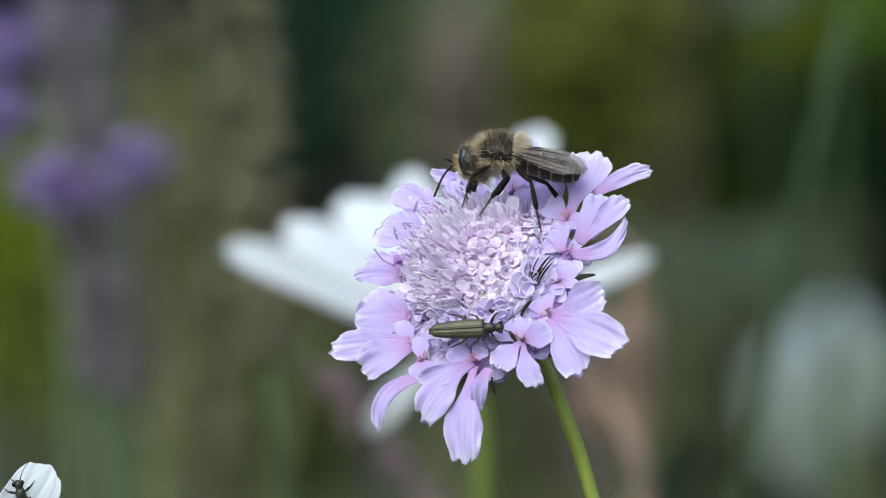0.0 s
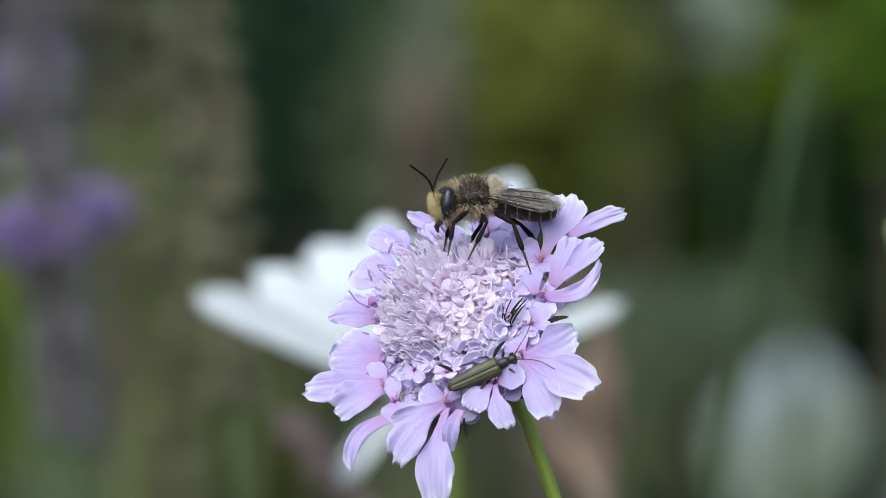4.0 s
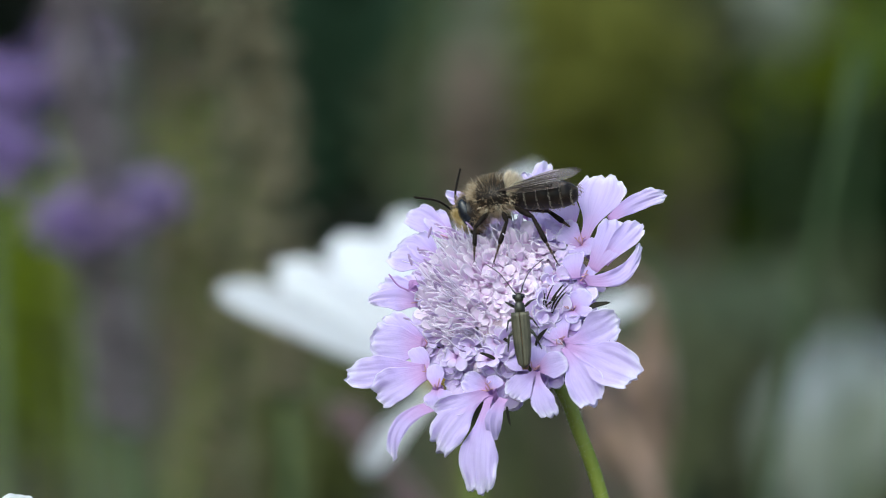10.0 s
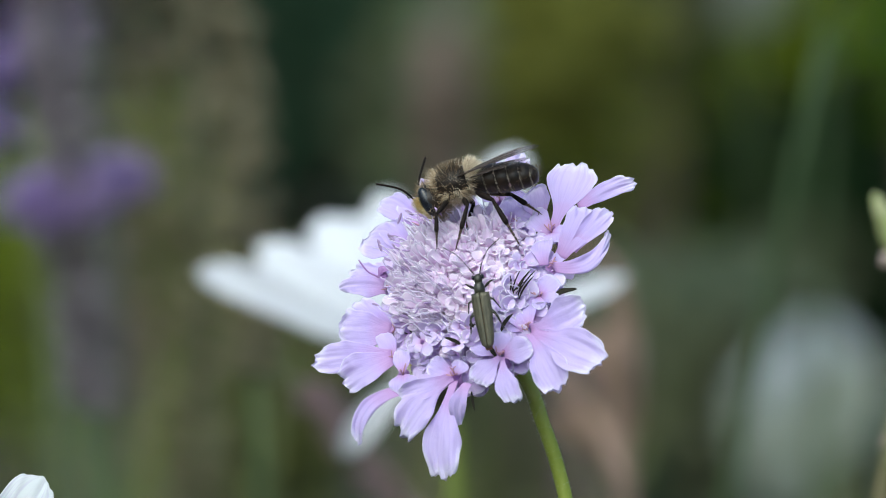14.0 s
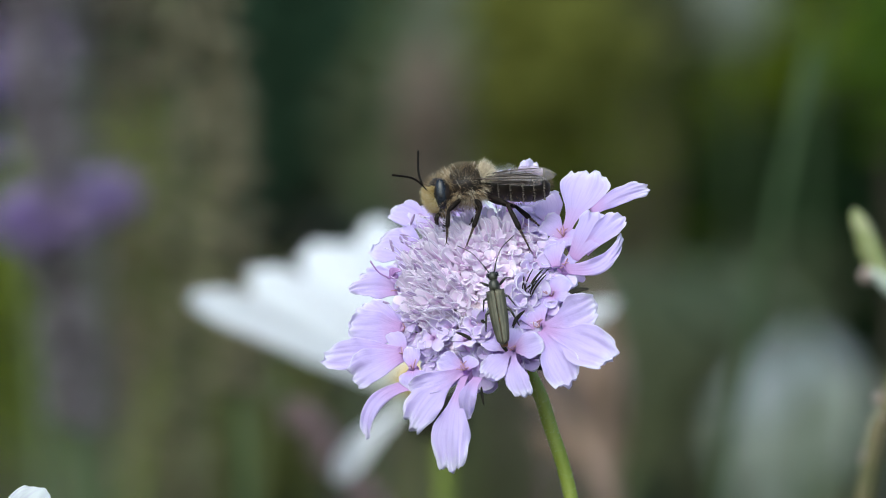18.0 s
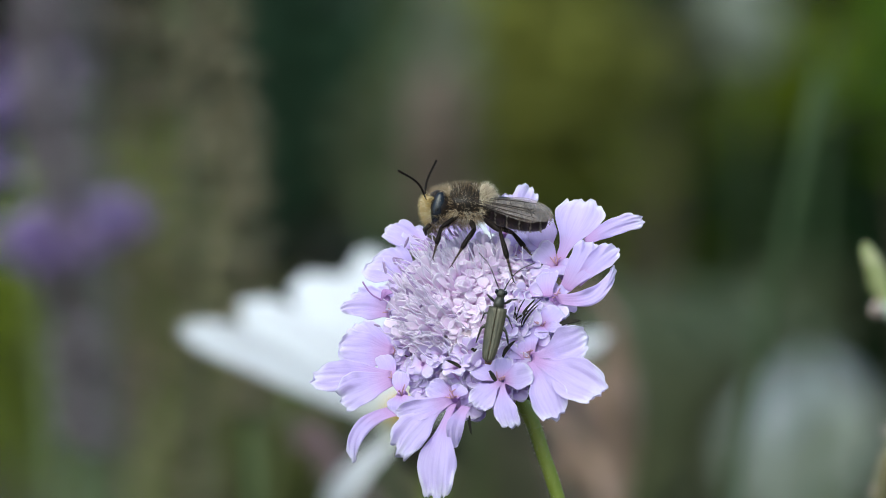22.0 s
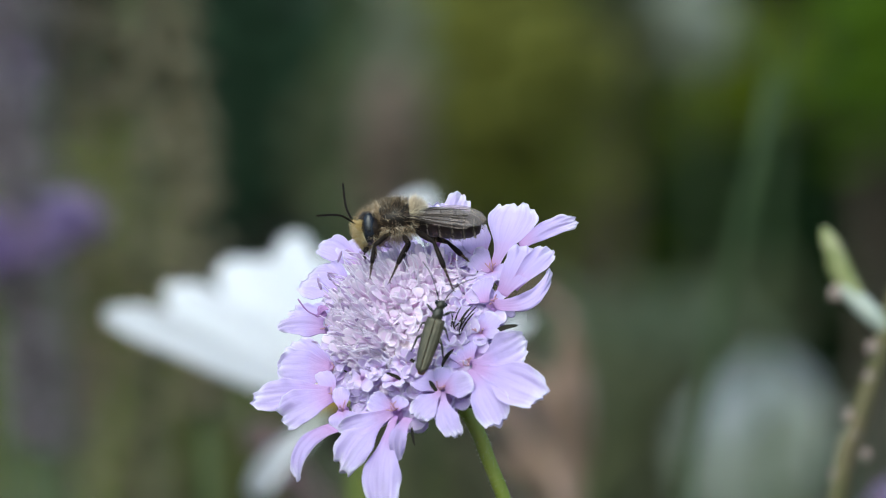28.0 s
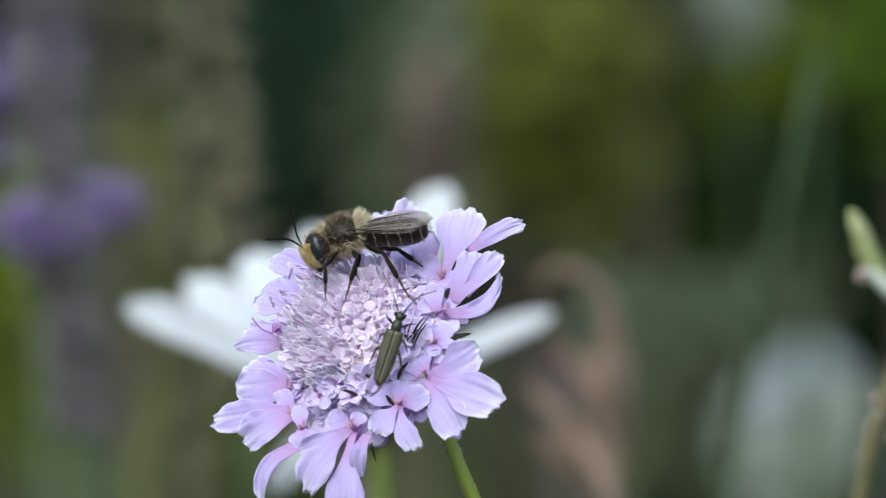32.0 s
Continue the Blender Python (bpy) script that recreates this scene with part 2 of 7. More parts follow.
def blade(bm, base, tip, width, normal, arch=0.1, cup=0.1, ruffle=0.04, seed=0, nu=6, nv=9, narrow=0.25, widest=0.68,
          blunt=2.6, thick=1.6 * U, curl=0.0, notch=0.05, fold=0.0, pleat=0.0, round_tip=0.0):
    """A petal or leaf with thickness from base to tip. arch lifts its middle, cup its sides, curl bends the tip back."""
    uvl = bm.loops.layers.uv.verify()
    base, tip = Vector(base), Vector(tip)
    axis = tip - base
    length = axis.length
    d = axis / length
    n = Vector(normal)
    n = (n - d * n.dot(d)).normalized()
    side = d.cross(n)
    grid, rnd = [], random.Random(seed)
    ph = [rnd.uniform(0, 6.28) for _ in range(6)]
    for j in range(nv + 1):
        s = 1 - (1 - j / nv) ** (1.7 if round_tip else 1.0)
        row = []
        for i in range(nu + 1):
            x = 2 * i / nu - 1
            rel = blade_width(s, narrow, widest, blunt)
            if round_tip:   # a claw that widens to a broad rounded tip
                q = max(0.0, (s - widest) / (1 - widest))
                rel = min(s, widest) / widest
                rel = (narrow + (1 - narrow) * (rel * rel * (3 - 2 * rel)) ** 1.15) * max(0.0, 1 - q ** 3.0) ** 0.5
            w = width * 0.5 * rel
            e = x * rel
            sl = s * (1 + notch * s * s * (math.sin(3.1 * e + ph[0]) * 0.15 + math.sin(7.3 * e + ph[1]) * 0.4 + math.sin(19 * e + ph[2]) * 0.16))
            w *= 1 + 0.06 * math.sin(9 * s + ph[4] + x)
            out = (arch * 4 * s * (1 - s) - curl * s ** 3) * length
            out += (cup * e * e / max(rel, 0.2) - fold * (1 - abs(x))) * w * 2
            out += ruffle * length * s * rel * (math.sin(4 * e + 6 * s + ph[2]) * abs(x) + 0.4 * math.sin(11 * e + 9 * s + ph[3]) * s)
            out += 0.18 * ruffle * length * s ** 3 * rel * math.sin(19 * e + 13 * s + ph[1])
            out += pleat * length * s * math.sin(7.5 * e + ph[5]) * rel
            back = curl * 0.35 * s ** 4 * length
            row.append(((base + d * (sl * length - back) + side * (x * w) + n * out), (0.5 + 0.5 * x, s)))
        grid.append(row)
    top = [[bm.verts.new(p + n * thick * 0.5) for p, _ in r] for r in grid]
    low = [[bm.verts.new(p - n * thick * 0.5) for p, _ in r] for r in grid]

    def face(vs, uvs):
        f = bm.faces.new(vs)
        for lp, uv in zip(f.loops, uvs):
            lp[uvl].uv = uv
    for j in range(nv):
        for i in range(nu):
            q = ((j, i), (j, i + 1), (j + 1, i + 1), (j + 1, i))
            uv = [grid[a][b][1] for a, b in q]
            face([top[a][b] for a, b in q], uv)
            face([low[a][b] for a, b in q[::-1]], uv[::-1])
    rim = [(0, i) for i in range(nu)] + [(j, nu) for j in range(nv)] + [(nv, i) for i in range(nu, 0, -1)] + [(j, 0) for j in range(nv, 0, -1)]
    for a, b in zip(rim, rim[1:] + rim[:1]):
        face((top[b[0]][b[1]], top[a[0]][a[1]], low[a[0]][a[1]], low[b[0]][b[1]]),
             (grid[b[0]][b[1]][1], grid[a[0]][a[1]][1], grid[a[0]][a[1]][1], grid[b[0]][b[1]][1]))


def ragged_petal(bm, base, tip, width, normal, arch=0.08, cup=0.1, curl=0.0, bend=0.0, roll=0.0, seed=0, nu=26, nv=30, narrow=0.3, widest=0.6,
                 square=3.6, ragged=0.05, crinkle=0.02, thick=1.4 * U, pleat=0.0, twist=0.0, neck=1.0):
    """A thin petal with an uneven, crimped outer margin. bend sways it sideways, roll turns its sides up, curl bends its end back."""
    uvl = bm.loops.layers.uv.verify()
    base, tip = Vector(base), Vector(tip)
    length = (tip - base).length
    d = (tip - base) / length
    n = Vector(normal)
    n = (n - d * n.dot(d)).normalized()
    side = d.cross(n)
    rnd = random.Random(seed)
    ph = [rnd.uniform(0, 6.28) for _ in range(10)]
    slant = rnd.uniform(-0.05, 0.05)
    cleft, depth = rnd.uniform(-0.5, 0.5), rnd.uniform(0.0, 1.6) * ragged
    tops, lows, uvs = [], [], []
    for j in range(nv + 1):
        s = 1 - (1 - j / nv) ** 1.5
        q = max(0.0, (s - widest) / (1 - widest))
        r = min(s, widest) / widest
        rel = (narrow + (1 - narrow) * (r * r * (3 - 2 * r)) ** neck) * max(0.0, 1 - q ** square) ** 0.5
        w = width * 0.5 * rel * (1 + 0.05 * math.sin(8 * s + ph[0]))
        rt, rl, ru = [], [], []
        for i in range(nu + 1):
            x = 2 * i / nu - 1
            e = x * rel
            jag = 0.35 * math.sin(4 * e + ph[1]) + 0.6 * math.sin(10 * e + 3 * s + ph[2]) + 0.45 * math.sin(21 * e + ph[3])
            sl = s + s ** 3 * (ragged * jag + slant * e - depth * math.exp(-((e - cleft) / 0.16) ** 2))
            ws = w * (1 + (0.05 * math.sin(12 * s + ph[4] + 2 * x) + 0.03 * math.sin(27 * s + ph[5] - x)) * s)
            out = (arch * 4 * s * (1 - s) - curl * s ** 3) * length + (cup * e * e + roll * abs(x) ** 5 * s) * width * 0.5
            out += crinkle * length * s * (math.sin(3.5 * e + 5 * s + ph[6]) + 0.5 * s * s * math.sin(8 * e + 10 * s + ph[7]) + 0.3 * s ** 4 * math.sin(17 * e + 19 * s + ph[8]))
            out += pleat * length * s ** 1.6 * (math.sin(8 * e + ph[3]) + 0.5 * math.sin(17 * e + 4 * s + ph[5]))
            out += 1.5 * crinkle * length * abs(x) ** 3 * s * (math.sin(10 * s + ph[9] + 2 * x) + 0.5 * math.sin(23 * s + ph[4] - 3 * x))
            ang = twist * (s - 0.25)
            p = base + d * ((sl - 0.3 * curl * s ** 4) * length) + side * (x * ws * math.cos(ang) + bend * length * (s * s - s)) + n * (out + x * ws * math.sin(ang))
            rt.append(bm.verts.new(p + n * thick * 0.5))
            rl.append(bm.verts.new(p - n * thick * 0.5))
            ru.append((0.5 + 0.5 * x, s))
        tops.append(rt)
        lows.append(rl)
        uvs.append(ru)

    def face(vs, ids):
        f = bm.faces.new(vs)
        for lp, (a, b) in zip(f.loops, ids):
            lp[uvl].uv = uvs[a][b]
    for j in range(nv):
        for i in range(nu):
            q = ((j, i), (j, i + 1), (j + 1, i + 1), (j + 1, i))
            face([tops[a][b] for a, b in q], q)
            face([lows[a][b] for a, b in q[::-1]], q[::-1])
    rim = [(0, i) for i in range(nu)] + [(j, nu) for j in range(nv)] + [(nv, i) for i in range(nu, 0, -1)] + [(j, 0) for j in range(nv, 0, -1)]
    for a, b in zip(rim, rim[1:] + rim[:1]):
        face((tops[b[0]][b[1]], tops[a[0]][a[1]], lows[a[0]][a[1]], lows[b[0]][b[1]]), (b, a, a, b))


def hair(bm, p, d, length, width, bend=0.15, rnd=random):
    """One bristle: a thin three-sided spike, slightly bent."""
    p, d = Vector(p), Vector(d).normalized()
    o = d.orthogonal().normalized()
    q = d.cross(o)
    a = rnd.uniform(0, 6.28)
    b = [bm.verts.new(p + (o * math.cos(a + k) + q * math.sin(a + k)) * width) for k in (0, 2.1, 4.2)]
    sway = (o * math.cos(a) + q * math.sin(a)) * bend * length
    mid = [bm.verts.new(p + d * length * 0.5 + sway * 0.4 + (v.co - p) * 0.7) for v in b]
    t = bm.verts.new(p + d * length + sway)
    for k in range(3):
        bm.faces.new((b[k], b[(k + 1) % 3], mid[(k + 1) % 3], mid[k]))
        bm.faces.new((mid[k], mid[(k + 1) % 3], t))


def curve_points(pts, n=8):
    """A smooth line through points (Catmull-Rom)."""
    pts = [Vector(p) for p in pts]
    ext = [pts[0] * 2 - pts[1]] + pts + [pts[-1] * 2 - pts[-2]]
    out = []
    for i in range(1, len(ext) - 2):
        a, b, c, d = ext[i - 1:i + 3]
        for k in range(n):
            t = k / n
            out.append(0.5 * (2 * b + (c - a) * t + (2 * a - 5 * b + 4 * c - d) * t * t + (3 * b - a - 3 * c + d) * t ** 3))
    return out + [pts[-1]]


def turn_to(d, spin=0.0):
    """The rotation that turns z to the direction d."""
    return (Vector(d).to_track_quat("Z", "Y").to_matrix() @ Matrix.Rotation(spin, 3, "Z")).to_4x4()

# ---- the lilac scabious; x to the right, y away, z up, from the middle of its head ----
FACE_N = Vector((-0.335, -0.743, 0.582))   # the way the head faces
FACE_U = Vector((0.87, 0.0, 0.5))
FACE_V = Vector((-0.3715, 0.674, 0.646))


def on_face(x, z, lift=0.0, lean=1.0):
    """The place on the head's face at x, z (units across), lifted along the face's way. lean < 1: hangs straighter down."""
    y = (FACE_N.x * x + FACE_N.z * z) / -FACE_N.y * lean
    return Vector((x, y, z)) * U + FACE_N * lift * U


scabious = thing("scabious_flower", (0, FOCUS, 0.36), "lilac pincushion scabious flower on a thin green stem", "flower")


PETAL_SHAPES = {   # narrow, widest, square, ragged, pleat, neck: broad, spoon, round, folded, strap, pointed
    "b": (0.42, 0.54, 4.2, 0.034, 0.012, 1.0), "n": (0.20, 0.64, 3.6, 0.040, 0.014, 1.8), "r": (0.40, 0.50, 3.0, 0.016, 0.006, 1.0),
    "f": (0.55, 0.50, 2.0, 0.015, 0.014, 1.0), "s": (0.80, 0.40, 2.2, 0.020, 0.016, 1.0), "p": (0.45, 0.40, 1.5, 0.012, 0.016, 1.0)}


def outer_floret(x, z, lift, anthers, seed, lobes):
    """A rim floret: a throat with its petals. lobes: tip x, z, width, lean, bend, shape, arch, curl and, where it differs, the base."""
    p0 = on_face(x, z, lift)
    fl = part("floret", throat_bm(p0), M_LILAC, scabious)
    rnd = random.Random(seed * 7)
    for k, (tx, tz, w, lean, bend, shape, arch, curl, *base) in enumerate(lobes):
        bm = bmesh.new()
        tip = on_face(tx, tz, lift)
        tip.y = p0.y + (tip.y - p0.y) * lean
        b0 = on_face(*base, lift + 3) if base else p0
        narrow, widest, square, ragged, pleat, neck = PETAL_SHAPES[shape]
        start = b0 + (tip - b0) * 0.05
        n = FACE_N * 0.35 + Vector((rnd.uniform(-0.2, 0.2), -0.8, 0.1 + rnd.uniform(-0.15, 0.15)))
        ragged_petal(bm, start, tip, w * U, n, arch, rnd.uniform(-0.12, 0.2), curl + rnd.uniform(0.0, 0.06), bend,
                     rnd.uniform(-0.1, 0.25), seed * 11 + k, narrow=narrow, widest=widest + rnd.uniform(-0.04, 0.04), square=square,
                     ragged=ragged * rnd.uniform(0.8, 1.3), crinkle=rnd.uniform(0.018, 0.032), pleat=pleat, twist=rnd.uniform(-0.35, 0.35), neck=neck)
        part("petal", bm, M_LILAC, fl)
    rnd = random.Random(seed)
    for k in range(anthers):
        bm = bmesh.new()
        a = rnd.uniform(0, 6.28)
        q = p0 + (FACE_U * math.cos(a) + FACE_V * math.sin(a)) * 7 * U + FACE_N * 8 * U
        e = q + FACE_N * rnd.uniform(3, 9) * U + (FACE_U * rnd.uniform(-9, 9) + FACE_V * rnd.uniform(-9, 9)) * U
        tube(bm, [p0, q, e], [1.0 * U, 1.3 * U, 1.0 * U], 5)
        part("stamen", bm, M_PINK_ANTHER, fl, "reddish pink stamen")


def throat_bm(p0):
    bm = bmesh.new()
    tube(bm, [p0 - FACE_N * 45 * U, p0 - FACE_N * 20 * U, p0 - FACE_N * 6 * U, p0 - FACE_N * 1 * U],
         [4 * U, 6 * U, 9 * U, 12 * U], 12, cap=False)
    return bm


outer_floret(107, -111, 14, 5, 1, [(208, -69, 66, 0.85, -0.15, "n", 0.06, 0.04), (236, -168, 78, 0.8, 0.1, "n", 0.06, 0.04),
                                    (164, -215, 64, 0.6, 0.05, "n", 0.08, 0.06), (83, -63, 62, 1.0, 0.0, "r", 0.12, 0.0),
                                    (64, -94, 34, 1.0, 0.0, "r", 0.12, 0.0)])
outer_floret(67, -160, 26, 4, 2, [(18, -208, 54, 0.7, 0.15, "n", 0.08, 0.06), (88, -242, 44, 0.5, -0.2, "n", 0.08, 0.05),
                                    (120, -144, 46, 0.9, -0.1, "r", 0.12, 0.0), (17, -136, 44, 1.0, 0.1, "r", 0.12, 0.0),
                                    (69, -120, 34, 1.0, 0.0, "r", 0.12, 0.0)])
outer_floret(-18, -192, 18, 5, 3, [(-117, -294, 66, 0.5, -0.12, "n", 0.07, 0.06), (-41, -372, 70, 0.35, -0.15, "n", 0.05, 0.03),
                                    (-11, -282, 30, 0.3, -0.5, "f", 0.14, 0.05, 7, -203), (-119, -227, 38, 0.8, 0.35, "r", 0.14, 0.02),
                                    (-65, -172, 40, 1.0, 0.2, "r", 0.14, 0.0), (-4, -169, 30, 1.0, 0.0, "r", 0.1, 0.0)])
outer_floret(-115, -188, 8, 2, 4, [(-198, -311, 30, 0.4, -0.75, "s", 0.05, 0.1, -124, -214), (-122, -223, 42, 0.7, 0.0, "r", 0.12, 0.05),
                                    (-118, -144, 32, 1.0, 0.0, "r", 0.12, 0.0), (-88, -213, 26, 0.8, 0.0, "r", 0.1, 0.0)])
outer_floret(-132, -155, 4, 2, 5, [(-231, -196, 66, 0.7, 0.12, "b", 0.1, 0.03), (-282, -160, 62, 0.9, 0.05, "b", 0.06, 0.03),
                                    (-158, -113, 34, 1.0, 0.1, "r", 0.12, 0.0)])
outer_floret(-140, -111, -2, 2, 6, [(-238, -105, 76, 0.95, 0.05, "b", 0.08, 0.03), (-209, -60, 54, 1.0, 0.1, "r", 0.08, 0.0),
                                    (-166, -79, 30, 1.0, 0.0, "r", 0.1, 0.0)])
outer_floret(-149, -33, -6, 2, 7, [(-245, -30, 46, 1.0, -0.25, "p", 0.08, 0.0), (-222, 3, 40, 1.0, -0.15, "b", 0.08, 0.0),
                                    (-183, 6, 40, 1.0, 0.0, "r", 0.1, 0.0)])
outer_floret(-117, 33, -8, 2, 8, [(-202, 54, 68, 1.0, -0.08, "b", 0.08, 0.0), (-160, 84, 48, 1.0, 0.1, "r", 0.08, 0.0)])
outer_floret(-96, 79, -8, 2, 9, [(-174, 124, 50, 1.0, -0.1, "b", 0.08, 0.0), (-131, 121, 44, 0.9, 0.1, "r", 0.1, 0.0)])
outer_floret(-31, 100, -6, 0, 10, [(-69, 138, 44, 0.8, 0.0, "r", 0.1, 0.0), (-7, 132, 44, 0.8, 0.0, "r", 0.1, 0.0)])
outer_floret(34, 129, -10, 0, 11, [(79, 211, 46, 0.6, -0.15, "b", 0.05, -0.08), (27, 193, 56, 0.6, 0.1, "b", 0.06, 0.0)])
outer_floret(72, 79, -4, 2, 12, [(65, 126, 46, 0.9, 0.0, "r", 0.1, 0.0), (100, 106, 44, 0.9, 0.0, "r", 0.1, 0.0),
                                    (43, 106, 38, 0.9, 0.0, "r", 0.1, 0.0), (79, 49, 34, 1.0, 0.0, "r", 0.12, 0.0)])
outer_floret(118, 92, -6, 1, 13, [(105, 145, 56, 0.7, 0.0, "r", 0.08, 0.0), (89, 119, 40, 0.9, 0.0, "r", 0.1, 0.0)])
outer_floret(140, 64, 2, 4, 14, [(184, 189, 84, 0.6, -0.08, "n", 0.05, 0.04), (142, 44, 46, 1.0, 0.0, "r", 0.2, 0.0),
                                    (103, 97, 44, 0.8, 0.0, "r", 0.1, 0.0), (164, 58, 34, 1.0, 0.0, "r", 0.12, 0.0)])
outer_floret(144, 3, 10, 4, 15, [(204, 112, 56, 0.6, -0.25, "r", 0.1, 0.06, 158, 11), (290, 150, 34, 0.7, 0.25, "b", 0.04, 0.0, 186, 99),
                                    (248, 100, 42, 0.75, 0.1, "b", 0.06, 0.03, 178, 25), (247, 65, 30, 0.7, -0.95, "s", 0.05, 0.02, 142, -5),
                                    (129, 48, 40, 1.0, 0.1, "r", 0.18, 0.0, 132, -1), (168, 23, 20, 0.9, 0.0, "r", 0.2, 0.15)])
outer_floret(128, -55, 16, 3, 16, [(123, -28, 24, 1.0, 0.0, "r", 0.14, 0.0), (157, -22, 40, 0.9, 0.1, "r", 0.12, 0.0),
                                    (162, -59, 22, 0.9, 0.2, "r", 0.1, 0.0), (125, -77, 26, 1.0, 0.0, "r", 0.1, 0.0),
                                    (88, -73, 30, 1.0, 0.0, "r", 0.1, 0.0)])

outer_floret(-39, 121, -8, 1, 20, [(-54, 161, 48, 0.7, 0.0, "r", 0.08, 0.0), (-107, 159, 30, 0.7, 0.0, "p", 0.08, 0.0), (-84, 143, 40, 0.8, 0.0, "r", 0.08, 0.0)])
outer_floret(42, 122, -8, 1, 21, [(17, 152, 46, 0.7, 0.0, "r", 0.08, 0.0), (72, 144, 50, 0.7, 0.0, "r", 0.08, 0.0), (97, 122, 40, 0.8, 0.0, "r", 0.08, 0.0)])

# the cushion under the small florets, coloured pale to brighten the gaps
DOME_AT = on_face(-2, -34, 0)
DOME_R, DOME_H, DEEP = 122.0, 68.0, 1.22   # DEEP: longer along the lean than across


def on_dome(r, a):
    q = r / DOME_R
    out = FACE_U * math.cos(a) + FACE_V * (math.sin(a) * DEEP)
    p = DOME_AT + out * r * U + FACE_N * (DOME_H * (1 - q * q) * U)
    return p, (FACE_N + out * (1.1 * q)).normalized()


bm = bmesh.new()
turn = Matrix((FACE_U, FACE_V, FACE_N)).transposed()
ball(bm, DOME_AT - FACE_N * 18 * U, (117 * U, 143 * U, 82 * U), 28, 16, turn)
part("receptacle", bm, M_CORE, scabious, "pale mauve cushion, lightened to brighten the gaps under the florets")


def inner_floret_mesh(lobes, open_, seed, slim=1.0, mat=M_INNER):
    """A small funnel floret, one unit across, standing on z = 0, with spoon-shaped lobes round its throat. slim below 1: narrow upright lobes."""
    bm = bmesh.new()
    rnd = random.Random(seed)
    tube(bm, [(0, 0, -1.0), (0, 0, -0.35), (0, 0, -0.05), (0, 0, 0.05)], [0.09, 0.13, 0.19, 0.22], 8, cap=False)
    for k in range(lobes):
        a = 2 * math.pi * k / lobes + rnd.uniform(-0.35, 0.35)
        d = Vector((math.cos(a), math.sin(a), 0))
        s = rnd.uniform(0.7, 1.1) * (1.4 if k == 0 else 1.0)
        o = min(1.0, max(0.2, open_ + rnd.uniform(-0.2, 0.2)))
        t = d * (0.15 + 0.46 * o * s) + Vector((0, 0, 0.50 * (1.2 - o) * s / slim))
        n = Vector((0, 0, 1)) * o - d * (1.1 - o)
        blade(bm, d * 0.15, t, 0.52 * s * slim * rnd.uniform(0.85, 1.2), n, rnd.uniform(-0.1, 0.08), rnd.uniform(0.0, 0.3), 0.03, seed * 7 + k, 8, 9,
              narrow=0.5, widest=0.55, blunt=2.2, thick=0.045, curl=rnd.uniform(-0.12, 0.16), notch=0.03, round_tip=0.3)
    me = bpy.data.meshes.new("inner_floret")
    bm.to_mesh(me)
    bm.free()
    me.materials.append(mat)
    me.shade_smooth()
    return me


def budlet_mesh(seed):
    """A closed floret bud: a rounded club with folded lobes meeting at its top."""
    bm = bmesh.new()
    rnd = random.Random(seed)
    tube(bm, [(0, 0, -0.8), (0, 0, -0.3), (0, 0, 0)], [0.10, 0.15, 0.24], 8, cap=False)
    for k in range(4):
        a = math.pi / 2 * k + rnd.uniform(-0.2, 0.2)
        ball(bm, (math.cos(a) * 0.13, math.sin(a) * 0.13, 0.05 + rnd.uniform(-0.05, 0.08)), (0.24, 0.24, 0.27), 10, 7)
    me = bpy.data.meshes.new("floret_bud")
    bm.to_mesh(me)
    bm.free()
    me.materials.append(M_BUDLET)
    me.shade_smooth()
    return me


INNER = [inner_floret_mesh(n, o, 20 + k) for k, (n, o) in enumerate(((4, 0.75), (4, 0.6), (3, 0.8), (5, 0.55), (4, 0.5), (3, 0.65), (4, 0.85), (5, 0.7)))]
SLIM = [inner_floret_mesh(4, 0.35, 6, 0.72), inner_floret_mesh(3, 0.42, 7, 0.62), inner_floret_mesh(4, 0.45, 8, 0.7), inner_floret_mesh(3, 0.3, 9, 0.6)]
BUDLETS = [budlet_mesh(k) for k in range(3)]
OPEN = [inner_floret_mesh(4, 0.85, 11, mat=M_RIM), inner_floret_mesh(5, 0.8, 12, mat=M_RIM)]
rnd = random.Random(5)
COUNT = 290
for i in range(COUNT):
    q = math.sqrt((i + 0.5) / COUNT)
    p, n = on_dome(DOME_R * q, i * 2.39996)
    front = -(p - DOME_AT).dot(FACE_V) / (DOME_R * U)
    left = -(p - DOME_AT).dot(FACE_U) / (DOME_R * U)
    slim = rnd.random() < 0.32 - 0.8 * front + 0.5 * left
    n = (n + Vector([rnd.uniform(-0.2, 0.2) for _ in range(3)]) + (Vector((-0.25, 0.1, 0.3)) if slim else Vector())).normalized()
    size = (29 + 4 * q + 6 * max(0, front)) * rnd.uniform(0.85, 1.18)
    is_bud = not slim and rnd.random() < 0.22
    size *= 1.15 if slim else 0.72 if is_bud else 1.0
    me = rnd.choice(BUDLETS) if is_bud else rnd.choice(SLIM if slim else INNER)
    if not slim and not is_bud and q > 0.72 and front > 0.1:
        me, size = rnd.choice(OPEN), size * 1.25
    lift = rnd.uniform(-5, 9) + (4 if slim else 0)
    m = Matrix.Translation(p + n * lift * U) @ turn_to(n, rnd.uniform(0, 6.28)) @ Matrix.Scale(size * U, 4)
    share("floret_bud" if is_bud else "inner_floret", me, scabious, m)

# stamens: thin pale threads, some of them with a small folded anther


